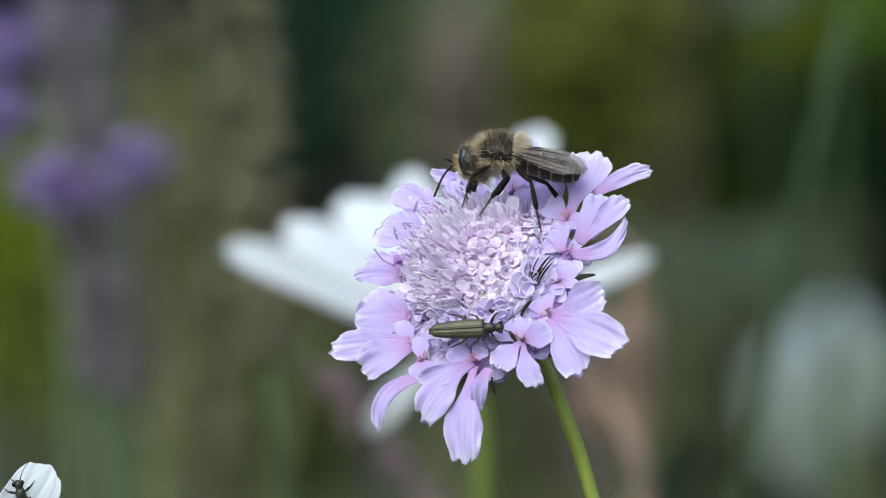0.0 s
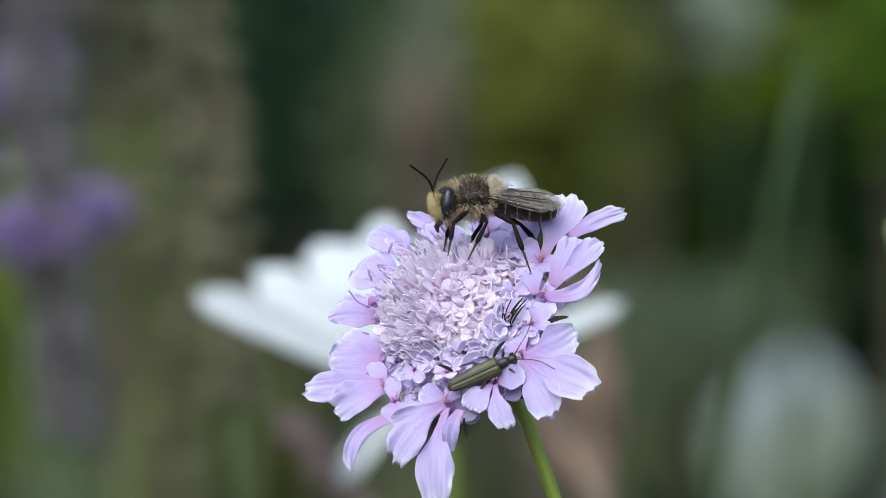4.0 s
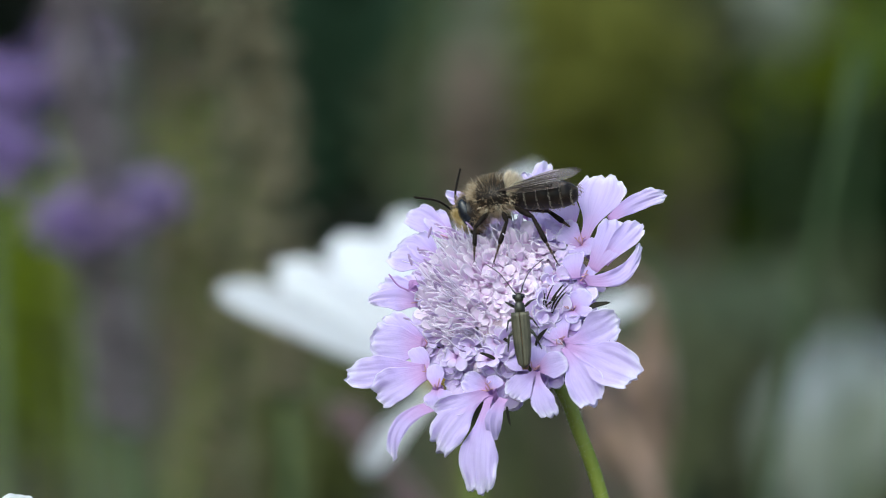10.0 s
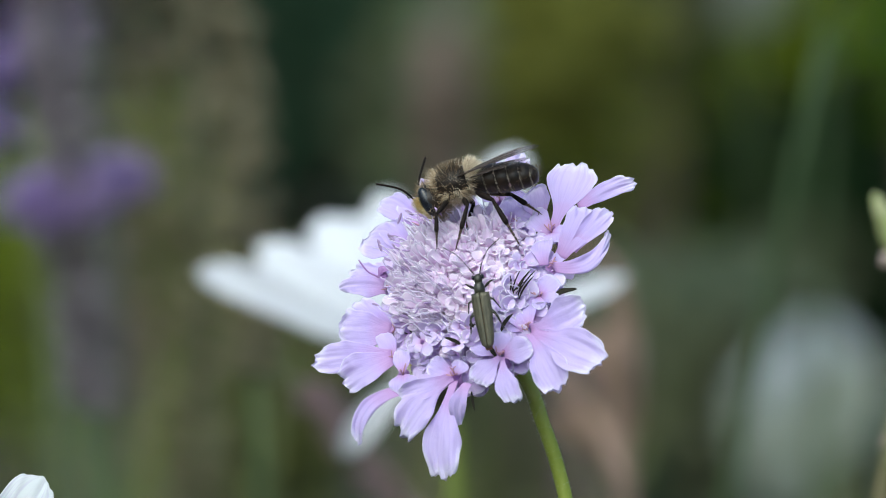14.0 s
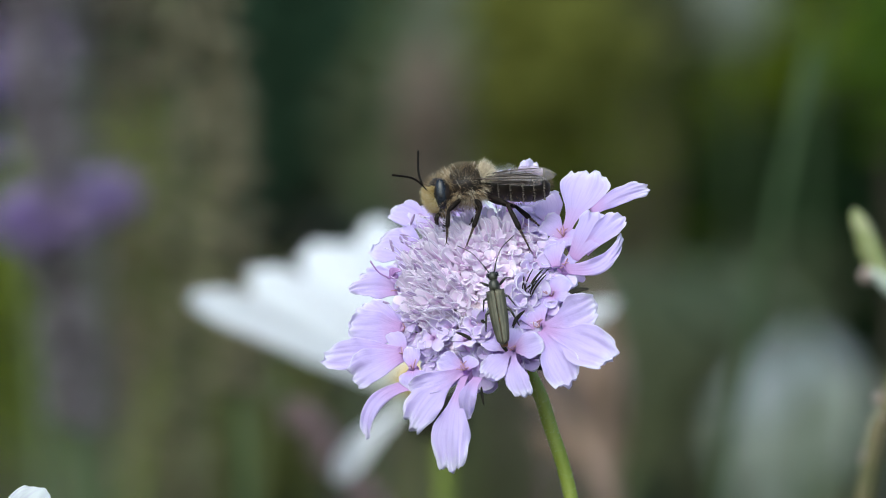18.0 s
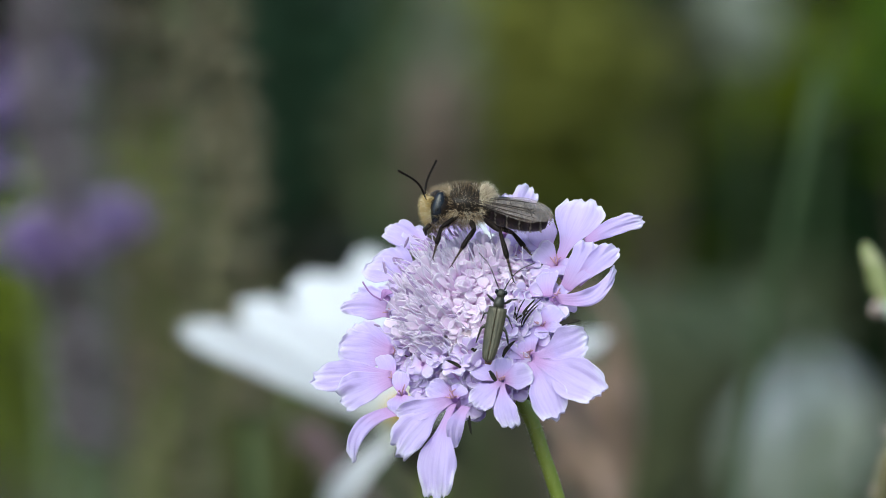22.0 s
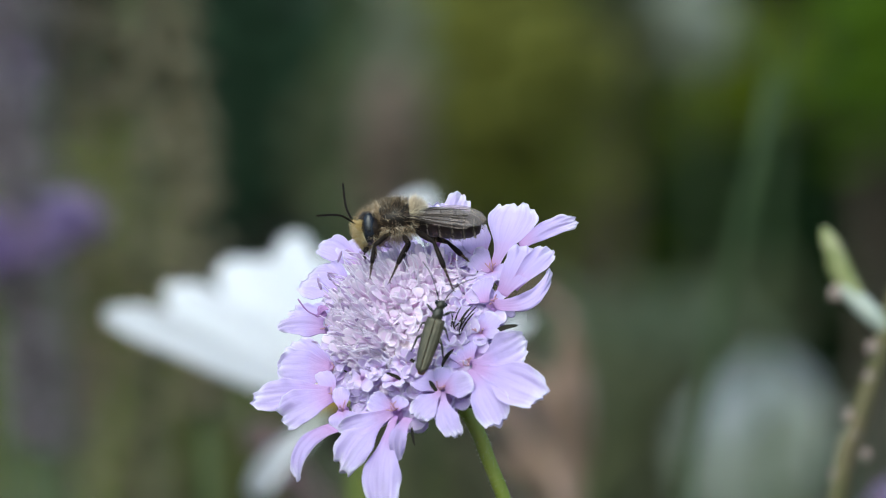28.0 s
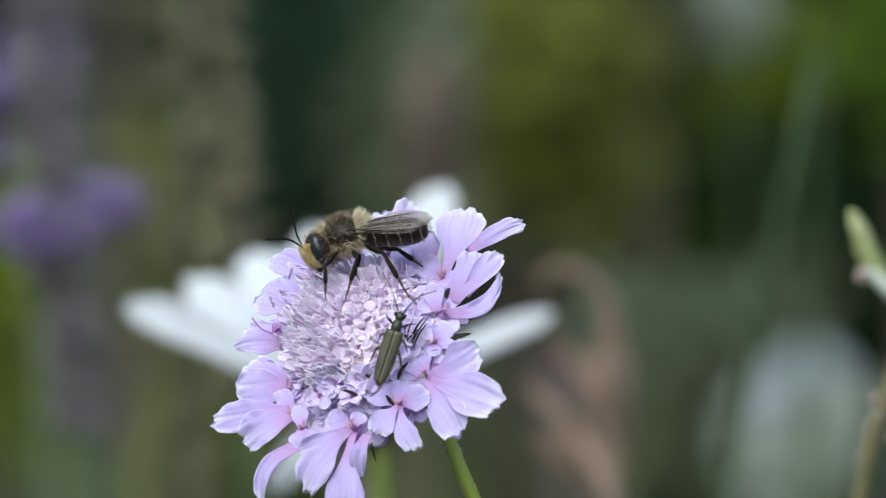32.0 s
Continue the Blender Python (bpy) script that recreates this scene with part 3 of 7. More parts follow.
def filament_mesh(sway):
    bm = bmesh.new()
    tube(bm, curve_points([(0, 0, -0.1), (0.05 * sway, 0, 0.35), (-0.03, 0.06 * sway, 0.7), (0.06 * sway, 0.02, 1.0)], 3), [0.017] * 7 + [0.012] * 3, 5)
    me = bpy.data.meshes.new("filament")
    bm.to_mesh(me)
    bm.free()
    me.materials.append(M_FILAMENT)
    me.shade_smooth()
    return me


FILAMENTS = [filament_mesh(1.0), filament_mesh(-1.4), filament_mesh(2.2)]
bm = bmesh.new()
ball(bm, (0.02, 0, 0.0), (0.15, 0.022, 0.026), 8, 6)
ball(bm, (0.02, 0.035, 0.01), (0.13, 0.016, 0.022), 8, 6)
ANT = bpy.data.meshes.new("anther")
bm.to_mesh(ANT)
bm.free()
ANT.materials.append(M_ANTHER)
ANT.shade_smooth()
for i in range(130):
    a = rnd.uniform(0.9, 4.1) if i < 96 else rnd.uniform(0, 6.28)
    p, n = on_dome(DOME_R * rnd.uniform(0.3, 1.0), a)
    d = (n * 0.9 + Vector((-0.45, 0.0, 0.40)) + Vector([rnd.uniform(-0.3, 0.3) for _ in range(3)])).normalized()
    length = rnd.uniform(44, 82)
    m = Matrix.Translation(p) @ turn_to(d, rnd.uniform(0, 6.28)) @ Matrix.Scale(length * U, 4)
    st = share("stamen", FILAMENTS[i % 3], scabious, m)
    if rnd.random() < 0.34:
        share("anther", ANT, st, Matrix.Translation((0.04, 0, 1.0)) @ Euler((rnd.uniform(-0.5, 0.5), rnd.uniform(0.6, 2.4), rnd.uniform(0, 6))).to_matrix().to_4x4())

# florets of middling size where the cushion passes into the rim: outward lobes long, inward ones short


def rim_floret_mesh(seed):
    bm = bmesh.new()
    rnd = random.Random(seed)
    tube(bm, [(0, 0, -0.8), (0, 0, -0.2), (0, 0, 0.0)], [0.08, 0.12, 0.18], 8, cap=False)
    for k, a in enumerate((0, 0.95, -0.95, 2.3, -2.3)):
        a += rnd.uniform(-0.15, 0.15)
        d = Vector((math.cos(a), math.sin(a), 0))
        L = (0.80, 0.64, 0.64, 0.42, 0.42)[k] * rnd.uniform(0.85, 1.15)
        t = d * L + Vector((0, 0, rnd.uniform(0.0, 0.35)))
        ragged_petal(bm, d * 0.12, t, L * 0.8, (0, 0, 1), 0.05, rnd.uniform(0.1, 0.5), rnd.uniform(-0.1, 0.15), rnd.uniform(-0.2, 0.2), 0.2, seed * 9 + k, 10, 12,
                     narrow=0.35, widest=0.58, square=2.4, ragged=0.012, crinkle=0.02, thick=0.03, pleat=0.01)
    me = bpy.data.meshes.new("rim_floret")
    bm.to_mesh(me)
    bm.free()
    me.materials.append(M_RIM)
    me.shade_smooth()
    return me


RIM = [rim_floret_mesh(k) for k in range(5)]
for i in range(44):
    a = 2 * math.pi * (i + rnd.uniform(-0.3, 0.3)) / 44
    q = rnd.uniform(0.96, 1.18)
    p, n = on_dome(DOME_R * q, a)
    out = FACE_U * math.cos(a) + FACE_V * math.sin(a)
    n = (FACE_N + out * rnd.uniform(0.2, 0.6) + Vector([rnd.uniform(-0.2, 0.2) for _ in range(3)])).normalized()
    out = (out - n * out.dot(n)).normalized()
    turn = Matrix((out, n.cross(out), n)).transposed().to_4x4()
    share("rim_floret", RIM[i % 5], scabious, Matrix.Translation(p + n * rnd.uniform(0, 10) * U) @ turn @ Matrix.Scale((rnd.uniform(38, 52) + 12 * max(0, -math.sin(a))) * U, 4))

for i in range(16):   # a second row fills the front
    a = -math.pi / 2 + rnd.uniform(-1.15, 1.15)
    p, n = on_dome(DOME_R * rnd.uniform(1.08, 1.24), a)
    out = FACE_U * math.cos(a) + FACE_V * math.sin(a)
    n = (FACE_N + out * rnd.uniform(0.1, 0.5) + Vector([rnd.uniform(-0.25, 0.25) for _ in range(3)])).normalized()
    out = (out - n * out.dot(n)).normalized()
    turn = Matrix((out, n.cross(out), n)).transposed().to_4x4()
    share("rim_floret", RIM[i % 5], scabious, Matrix.Translation(p + n * rnd.uniform(-2, 12) * U) @ turn @ Matrix.Scale(rnd.uniform(36, 50) * U, 4))

# pale open florets at the front rim
for x, z, s in ((-72, -146, 30), (-14, -150, 34), (22, -126, 26), (-44, -128, 26)):
    p = on_face(x, z, 34)
    fl = part("floret", throat_bm(p), M_RIM, scabious, "small pale open floret")
    tilt = (FACE_N + Vector([rnd.uniform(-0.35, 0.35) for _ in range(3)])).normalized()
    for k in range(5):
        a = 1.257 * k + x + rnd.uniform(-0.25, 0.25)
        d = FACE_U * math.cos(a) + FACE_V * math.sin(a)
        d = (d - tilt * d.dot(tilt)).normalized()
        L = s * rnd.uniform(0.72, 1.2)
        bm = bmesh.new()
        ragged_petal(bm, p + d * 4 * U, p + d * L * U + tilt * rnd.uniform(-4, 14) * U, L * rnd.uniform(0.62, 0.85) * U, tilt, 0.14, rnd.uniform(-0.2, 0.4), rnd.uniform(0, 0.2),
                     rnd.uniform(-0.2, 0.2), rnd.uniform(0, 0.4), int(s) + k, 10, 12, narrow=0.4, widest=0.55, square=2.2, ragged=0.03, crinkle=0.02, thick=1.2 * U)
        part("petal", bm, M_RIM, fl)

# the withered purple floret at the rim
bm = bmesh.new()
c = on_face(-160, -28, 22)
tube(bm, curve_points([c + Vector((-36, 0, 30)) * U, c + Vector((-20, 0, 10)) * U, c], 4), [1.5 * U] * 8 + [3 * U], 6)
for k in range(5):
    blade(bm, c, c + Vector((rnd.uniform(4, 22), rnd.uniform(-8, 4), rnd.uniform(-4, 20))) * U, 12 * U, FACE_N, 0.2, 0.3, 0.1, k, 3, 5)
part("withered_floret", bm, material("withered_purple", [(0.24, 0.10, 0.34), (0.45, 0.26, 0.55)], 0.6, 0.0006), scabious, "shrivelled dark purple floret")

# dark bracts between the florets and under the head; some short ones only fill in dark gaps
for x, z, dx, dz, w, lift in ((90, -64, 28, 46, 4.5, 34), (98, -70, 26, 40, 3, 36), (94, -66, 32, 46, 2.2, 35), (84, -66, 2, 32, 1.8, 37), (91, -68, -8, 38, 1.8, 37), (97, -70, 8, 30, 1.8, 37), (80, -70, 30, 30, 1.8, 38), (86, -60, 14, 40, 1.8, 36), (148, -52, 44, 14, 11, 12), (66, -122, 20, 30, 9, 30), (-26, -84, 40, -30, 3, 54), (12, -118, 24, -12, 7, 44), (46, -150, 16, -22, 8, 34),
                              (176, -108, 26, 2, 9, 8), (-2, -150, -30, 14, 7, 34), (2, -206, 6, -34, 5, -8)):
    bm = bmesh.new()
    a = on_face(x, z, lift)
    blade(bm, a, a + Vector((dx, -10, dz)) * U, w * U, FACE_N, 0.08, 0.2, 0.0, int(x), 4, 8, narrow=0.5, widest=0.4, blunt=1.3)
    part("bract", bm, M_DARK_BRACT, scabious, "narrow blackish green blade, bract and dark gap filler")
for k in range(9):
    a = 2 * math.pi * k / 9
    d = FACE_U * math.cos(a) + FACE_V * math.sin(a)
    bm = bmesh.new()
    b = DOME_AT - FACE_N * 62 * U + d * 60 * U
    blade(bm, b, b + d * 125 * U - FACE_N * 6 * U, 40 * U, -FACE_N, 0.1, 0.1, 0.0, k, 4, 7, narrow=0.6, widest=0.35, blunt=1.2)
    part("bract", bm, M_BRACT, scabious)

# the stem, down to the soil
bm = bmesh.new()
foot = DOME_AT - FACE_N * 80 * U
line = curve_points([foot, Vector((98, 52, -190)) * U, Vector((130, 62, -262)) * U, Vector((186, 66, -425)) * U, Vector((300, 70, -900)) * U,
                     Vector((420, 70, -2500)) * U, Vector((440, 60, -6900)) * U], 10)
tube(bm, line, [26 * U] + [15 * U] * 4 + [12.8 * U] * (len(line) - 5), 14)
stem = part("stem", bm, M_STEM, scabious, "thin hairy green stem")
bm = bmesh.new()
for k in range(1100):
    i = rnd.randrange(8, 42)
    p = line[i].lerp(line[i + 1], rnd.random())
    d = Vector((rnd.uniform(-1, 1), rnd.uniform(-1, 1), rnd.uniform(-0.5, 0.2))).normalized()
    hair(bm, p + d * 12 * U, d, rnd.uniform(3, 7) * U, 0.45 * U, 0.2, rnd)
tagged(part("stem_down", bm, M_DOWN, stem, "short pale hairs on the stem"), kind="stuff")

# ---- the bee: head towards -x, back up, from the middle of its body ----
M_BEE = material("bee_black", [(0.006, 0.005, 0.005), (0.028, 0.017, 0.011)], 0.36, 0.0006, bump=0.00002, gloss=0.28)
M_BAND = material("bee_band", [(0.22, 0.19, 0.14), (0.48, 0.43, 0.35)], 0.8, 0.0003)
M_EYE = material("bee_eye", [(0.006, 0.007, 0.012), (0.016, 0.018, 0.026)], 0.22, 0.0004)
M_TAN = material("bee_tan_hair", [(0.22, 0.14, 0.07), (0.64, 0.49, 0.31), (0.92, 0.85, 0.70)], 0.75, 0.0008, per_piece=0.5, through_light=0.15)
M_BUFF = material("bee_buff_hair", [(0.24, 0.165, 0.085), (0.54, 0.41, 0.26), (0.86, 0.77, 0.60)], 0.75, 0.0008, per_piece=0.5, through_light=0.2)
M_GOLD = material("bee_gold_hair", [(0.50, 0.33, 0.10), (0.80, 0.64, 0.32), (0.92, 0.86, 0.64)], 0.75, 0.0008, per_piece=0.5, through_light=0.15)
M_BROWN_HAIR = material("bee_brown_hair", [(0.05, 0.034, 0.018), (0.24, 0.17, 0.095)], 0.7, 0.0008, per_piece=0.5)
M_LEG = material("bee_leg", [(0.004, 0.003, 0.003), (0.018, 0.011, 0.008)], 0.6, 0.0003, bump=0.00001, gloss=0.12)


M_FOOT = material("bee_foot", [(0.02, 0.012, 0.007), (0.07, 0.036, 0.018)], 0.5, 0.0004)


def wing_material():
    m = material("bee_wing", [(0.24, 0.195, 0.175), (0.66, 0.59, 0.56)], 0.18, 0.0012, (0.25, 1, 1), gloss=0.9, bump=0.00002)
    n, l = m.node_tree.nodes, m.node_tree.links
    clear = n.new("ShaderNodeBsdfTransparent")
    clear.inputs["Color"].default_value = (0.92, 0.90, 0.89, 1)
    mx = n.new("ShaderNodeMixShader")
    mx.inputs["Fac"].default_value = 0.18
    l.new(clear.outputs[0], mx.inputs[1])
    l.new(n["Principled BSDF"].outputs[0], mx.inputs[2])
    l.new(mx.outputs[0], n["Material Output"].inputs["Surface"])
    return m


M_WING = wing_material()
M_VEIN = material("wing_vein", [(0.03, 0.02, 0.018), (0.06, 0.04, 0.03)], 0.5, 0.0005)


def fur(bm, centre, radii, count, length, width, keep, lean, seed, turn=None):
    """Bristles standing on an ellipsoid where keep(direction) allows."""
    rnd = random.Random(seed)
    done = 0
    while done < count:
        d = Vector([rnd.gauss(0, 1) for _ in range(3)]).normalized()
        if not keep(d) or rnd.random() > 0.999:
            continue
        p = Vector(centre) + Vector((d.x * radii[0], d.y * radii[1], d.z * radii[2]))
        n = Vector((d.x / radii[0], d.y / radii[1], d.z / radii[2])).normalized()
        w = (n + Vector(lean) + Vector([rnd.uniform(-0.35, 0.35) for _ in range(3)])).normalized()
        hair(bm, p * U, w, length * rnd.uniform(0.5, 1.2) * U, width * U, 0.25, rnd)
        done += 1


def bee_leg(parent, hip, knee, foot, thick, seed):
    """Thigh, shin and a jointed foot, with bristles."""
    rnd = random.Random(seed)
    hip, knee, foot = Vector(hip) * U, Vector(knee) * U, Vector(foot) * U
    shin_end = knee.lerp(foot, 0.55)
    bm = bmesh.new()
    t = thick * U
    tube(bm, [hip, hip.lerp(knee, 0.3), hip.lerp(knee, 0.7), knee], [t * 0.7, t * 1.25, t * 1.2, t * 0.75], 9)
    leg = part("leg", bm, M_LEG, parent, "black bristly jointed leg")
    bm = bmesh.new()
    tube(bm, [knee, knee.lerp(shin_end, 0.4), knee.lerp(shin_end, 0.85), shin_end], [t * 0.7, t * 0.95, t * 1.15, t * 0.7], 9)
    part("shin", bm, M_LEG, leg)
    bm = bmesh.new()
    n = 5
    for k in range(n):
        a = shin_end.lerp(foot, k / n)
        b = shin_end.lerp(foot, (k + 0.85) / n)
        tube(bm, [a, b], [t * (0.5 - 0.05 * k), t * (0.62 - 0.07 * k)], 7)
    for s in (-1, 1):
        tube(bm, [foot, foot + Vector((-4 * s, -2, -5)) * U], [t * 0.2, t * 0.08], 5)
    part("foot", bm, M_FOOT, leg, "brownish jointed foot")
    bm = bmesh.new()
    for k in range(340):
        q = rnd.random()
        p = knee.lerp(foot, q) if q < 0.8 else hip.lerp(knee, rnd.random())
        d = Vector([rnd.uniform(-1, 1) for _ in range(3)]) + (foot - knee).normalized() * 0.6
        hair(bm, p, d, rnd.uniform(3, 8) * U, 0.2 * U, 0.2, rnd)
    tagged(part("leg_hair", bm, M_BROWN_HAIR, leg, "short brown bristles"), kind="stuff")
    return leg


bee = thing("bee", (0, FOCUS, 0.37), "dark brown furry bee with smoky folded wings on the flower", "bee")
# head, turned a little towards the near side
NECK = Vector((-70, 0, 4))
HEAD_C = Vector((-94, -2, 2)) - NECK
bm = bmesh.new()
ball(bm, HEAD_C * U, (23 * U, 34 * U, 32 * U), 20, 14)
me = bpy.data.meshes.new("head")
bm.to_mesh(me)
bm.free()
me.materials.append(M_BEE)
me.shade_smooth()
head = new("head", me)
head.parent = bee
head.location = NECK * U
for s in (-1, 1):
    bm = bmesh.new()
    ball(bm, (HEAD_C + Vector((-4, s * 22, 0))) * U, (12.5 * U, 12.5 * U, 28 * U), 18, 14, Matrix.Rotation(radians(10), 3, "Y"))
    part("eye", bm, M_EYE, head, "glossy blue-black oval eye")
bm = bmesh.new()
fur(bm, HEAD_C, (23, 34, 31), 1900, 14, 0.27, lambda d: d.x < -0.52 and abs(d.y) < 0.70 and d.z < 0.58, (-0.45, 0, -0.15), 3)
tagged(part("face_hair", bm, M_GOLD, head, "golden hair on the face"), kind="stuff")
bm = bmesh.new()
fur(bm, HEAD_C, (22, 33, 32), 620, 13, 0.24, lambda d: (d.z > 0.6 or d.z < -0.55 or d.x > 0.4) and d.x > -0.75, (0, 0, 0.1), 4)
fur(bm, HEAD_C, (24, 34, 35), 450, 14, 0.24, lambda d: d.z < -0.3 and d.x > -0.7, (0.1, 0, -0.3), 5)
tagged(part("head_hair", bm, M_TAN, head, "brownish hair on the crown and cheeks"), kind="stuff")
FEELERS = []
for s, tip, mid in ((-1, (-192, -40, 20), (-150, -26, 26)), (1, (-142, 38, 86), (-134, 22, 44))):
    bm = bmesh.new()
    a = HEAD_C + Vector((-23, s * 9, 12))
    tube(bm, [p * U for p in curve_points([a, Vector(mid) - NECK, Vector(tip) - NECK], 6)], [1.4 * U] * 3 + [2.0 * U] * 10, 7)
    FEELERS.append((part("antenna", bm, M_LEG, head, "thin black elbowed antenna"), a * U))
for s in (-1, 1):
    bm = bmesh.new()
    a = HEAD_C + Vector((-14, s * 8, -30))
    tube(bm, [p * U for p in (a, a + Vector((-8, -s * 1, -10)), a + Vector((-6, -s * 6, -20)))], [5 * U, 4 * U, 1.5 * U], 7)
    part("jaw", bm, M_BEE, head)
# thorax
bm = bmesh.new()
ball(bm, Vector((-46, 0, 11)) * U, (40 * U, 35 * U, 32 * U), 24, 16)
thorax = part("thorax", bm, M_BEE, bee, "black thorax fringed with tan hair")
bm = bmesh.new()
fur(bm, (-46, 0, 12), (39, 35, 32), 2800, 20, 0.24, lambda d: d.x < -0.68 or d.x > 0.62 or d.z < -0.4, (0.05, 0, 0.12), 6)
fur(bm, (-46, 0, 12), (39, 35, 32), 420, 14, 0.22, lambda d: -0.3 < d.z < 0.45, (0.2, 0, 0.0), 7)
fur(bm, (-46, 0, 12), (39, 34, 31), 420, 13, 0.22, lambda d: d.z > 0.45, (0.1, 0, 0.1), 8)
tagged(part("thorax_hair", bm, M_TAN, thorax, "dense tan and buff hair"), kind="stuff")
bm = bmesh.new()
fur(bm, (-46, 0, 12), (40, 35, 32), 1100, 12, 0.26, lambda d: d.z > 0.2 and -0.6 < d.x < 0.5, (0.3, 0, 0.1), 10)
tagged(part("back_hair", bm, M_BROWN_HAIR, thorax, "short dark brown hair on the back"), kind="stuff")
bm = bmesh.new()
fur(bm, (-40, 0, 13), (40, 35, 31), 1700, 20, 0.24, lambda d: d.x > 0.45 and -0.1 < d.z < 0.85, (0.4, 0, 0.2), 9)
tagged(part("tuft", bm, M_BUFF, thorax, "pale buff tuft behind the thorax"), kind="stuff")
# abdomen: overlapping rings with pale fringes
ABD = [(-14, 6, 22), (7, 3, 25), (28, -1, 26), (50, -5, 26), (70, -9, 24), (88, -13, 19), (100, -16, 10)]
abdomen = None
for k in range(6):
    (x0, z0, r0), (x1, z1, r1) = ABD[k], ABD[k + 1]
    bm = bmesh.new()
    c0, c1 = Vector((x0, 0, z0)), Vector((x1, 0, z1))
    pts = [c0 - (c1 - c0) * 0.12, c0 + (c1 - c0) * 0.12, c0 + (c1 - c0) * 0.55, c1, c1 + (c1 - c0) * 0.10]
    rad = [r0 * 0.86, r0, (r0 + r1) / 2 + 1.2, r1 + 1.0, r1 * 0.88]
    if k == 5:
        rad[-1] = 2.0
    tube(bm, [p * U for p in pts], [r * U for r in rad], 20)
    for v in bm.verts:
        v.co.y *= 1.08
    if abdomen is None:
        abdomen = part("abdomen", bm, M_BEE, bee, "glossy black abdomen with thin pale bands")
    else:
        part("abdomen_ring", bm, M_BEE, abdomen)
    if k < 5:
        bm = bmesh.new()
        rb = random.Random(90 + k)
        for q in range(260):
            a = rb.uniform(0, 6.2832)
            out = Vector((0, math.cos(a) * 1.08, math.sin(a)))
            hair(bm, (c1 + Vector((rb.uniform(-1.2, 1.0), 0, 0)) + out * (r1 + 0.7)) * U, Vector((1, 0, -0.2)) + out * 0.25, rb.uniform(2, 4.2) * U, 0.32 * U, 0.2, rb)
        tagged(part("band", bm, M_BAND, abdomen, "thin fringe of pale hair"), kind="stuff")
bm = bmesh.new()
fur(bm, (48, 0, -9), (58, 26, 24), 520, 8, 0.25, lambda d: d.z < -0.1 or d.x > 0.6, (0.5, 0, -0.2), 12)
tagged(part("abdomen_hair", bm, M_BROWN_HAIR, abdomen, "sparse brown hair"), kind="stuff")
# wings, folded back over the abdomen
WINGS = []
for s in (-1, 1):
    for name, base, tip, w, tilt in (("forewing", (-38, s * 27, 18), (112, s * 33, -6), 52, 0.68), ("hindwing", (-24, s * 26, 10), (86, s * 31, -14), 30, 0.76)):
        bm = bmesh.new()
        n = Vector((0.12, s * tilt, 1 - tilt * 0.55)).normalized()
        blade(bm, Vector(), (Vector(tip) - Vector(base)) * U, w * U, n, 0.02, 0.05, 0.006, 3, 8, 14, narrow=0.16, widest=0.7, blunt=2.2, thick=0.4 * U, notch=0.02)
        wing = part(name, bm, M_WING, bee, "smoky translucent folded wing")
        wing.location = Vector(base) * U
        WINGS.append((wing, Vector(base) * U, s))
        bm = bmesh.new()
        b, t = Vector(), Vector(tip) - Vector(base)
        d = (t - b).normalized()
        side = d.cross((n - d * n.dot(d)).normalized())
        L = (t - b).length
        for e0, e1, bulge in ((-0.06, -0.42, -0.06), (0.06, 0.36, 0.05), (0.0, -0.1, 0.03), (0.02, 0.16, -0.02)):
            tube(bm, [(b + d * L * q + side * w * (e0 * (1 - q) + e1 * q * 0.95 + bulge * 4 * q * (1 - q)) + n * (1.6 + 0.08 * L * q * (1 - q))) * U
                      for q in (0.02, 0.2, 0.4, 0.6, 0.78)], [1.5 * U, 1.2 * U, 1.0 * U, 0.8 * U, 0.6 * U], 5)
        for q, e0, e1 in ((0.45, -0.3, 0.02), (0.62, -0.34, 0.1), (0.7, -0.05, 0.28)):
            tube(bm, [(b + d * L * q + side * w * e0 + n * 4.6) * U, (b + d * L * (q + 0.05) + side * w * e1 + n * 4.6) * U], 0.8 * U, 5)
        tagged(part("vein_net", bm, M_VEIN, wing, "thin dark wing veins"), kind="stuff")
# legs
for s in (-1, 1):
    g = 1 if s < 0 else 0.9
    bee_leg(bee, (-58, s * 22, -12), (-86, s * 40 - 8, -34), (-98, s * 44 - 26, -90 * g), 3.7, 21 + s)
    bee_leg(bee, (-34, s * 26, -20), (-28, s * 48 - 8, -34), (-64, s * 56 - 26, -100 * g), 4.0, 24 + s)
    bee_leg(bee, (-10, s * 24, -16), (18 if s < 0 else 40, s * 50 - 6, -36), (46 if s < 0 else 80, s * 62 - 26, -124 if s < 0 else -80), 4.4, 27 + s)

# ---- the slender beetle: head towards +x, back towards +z ----
M_BEETLE = material("beetle_shell", [(0.04, 0.038, 0.025), (0.075, 0.069, 0.044), (0.115, 0.10, 0.068)], 0.38, 0.0008, (0.4, 1, 1), bump=0.00002, metal=0.3)
M_BEETLE_DARK = material("beetle_dark", [(0.015, 0.016, 0.012), (0.04, 0.038, 0.025)], 0.4, 0.0005, bump=0.00002)
M_BEETLE_SIDE = material("beetle_underside", [(0.16, 0.07, 0.025), (0.28, 0.14, 0.05)], 0.5, 0.0005)


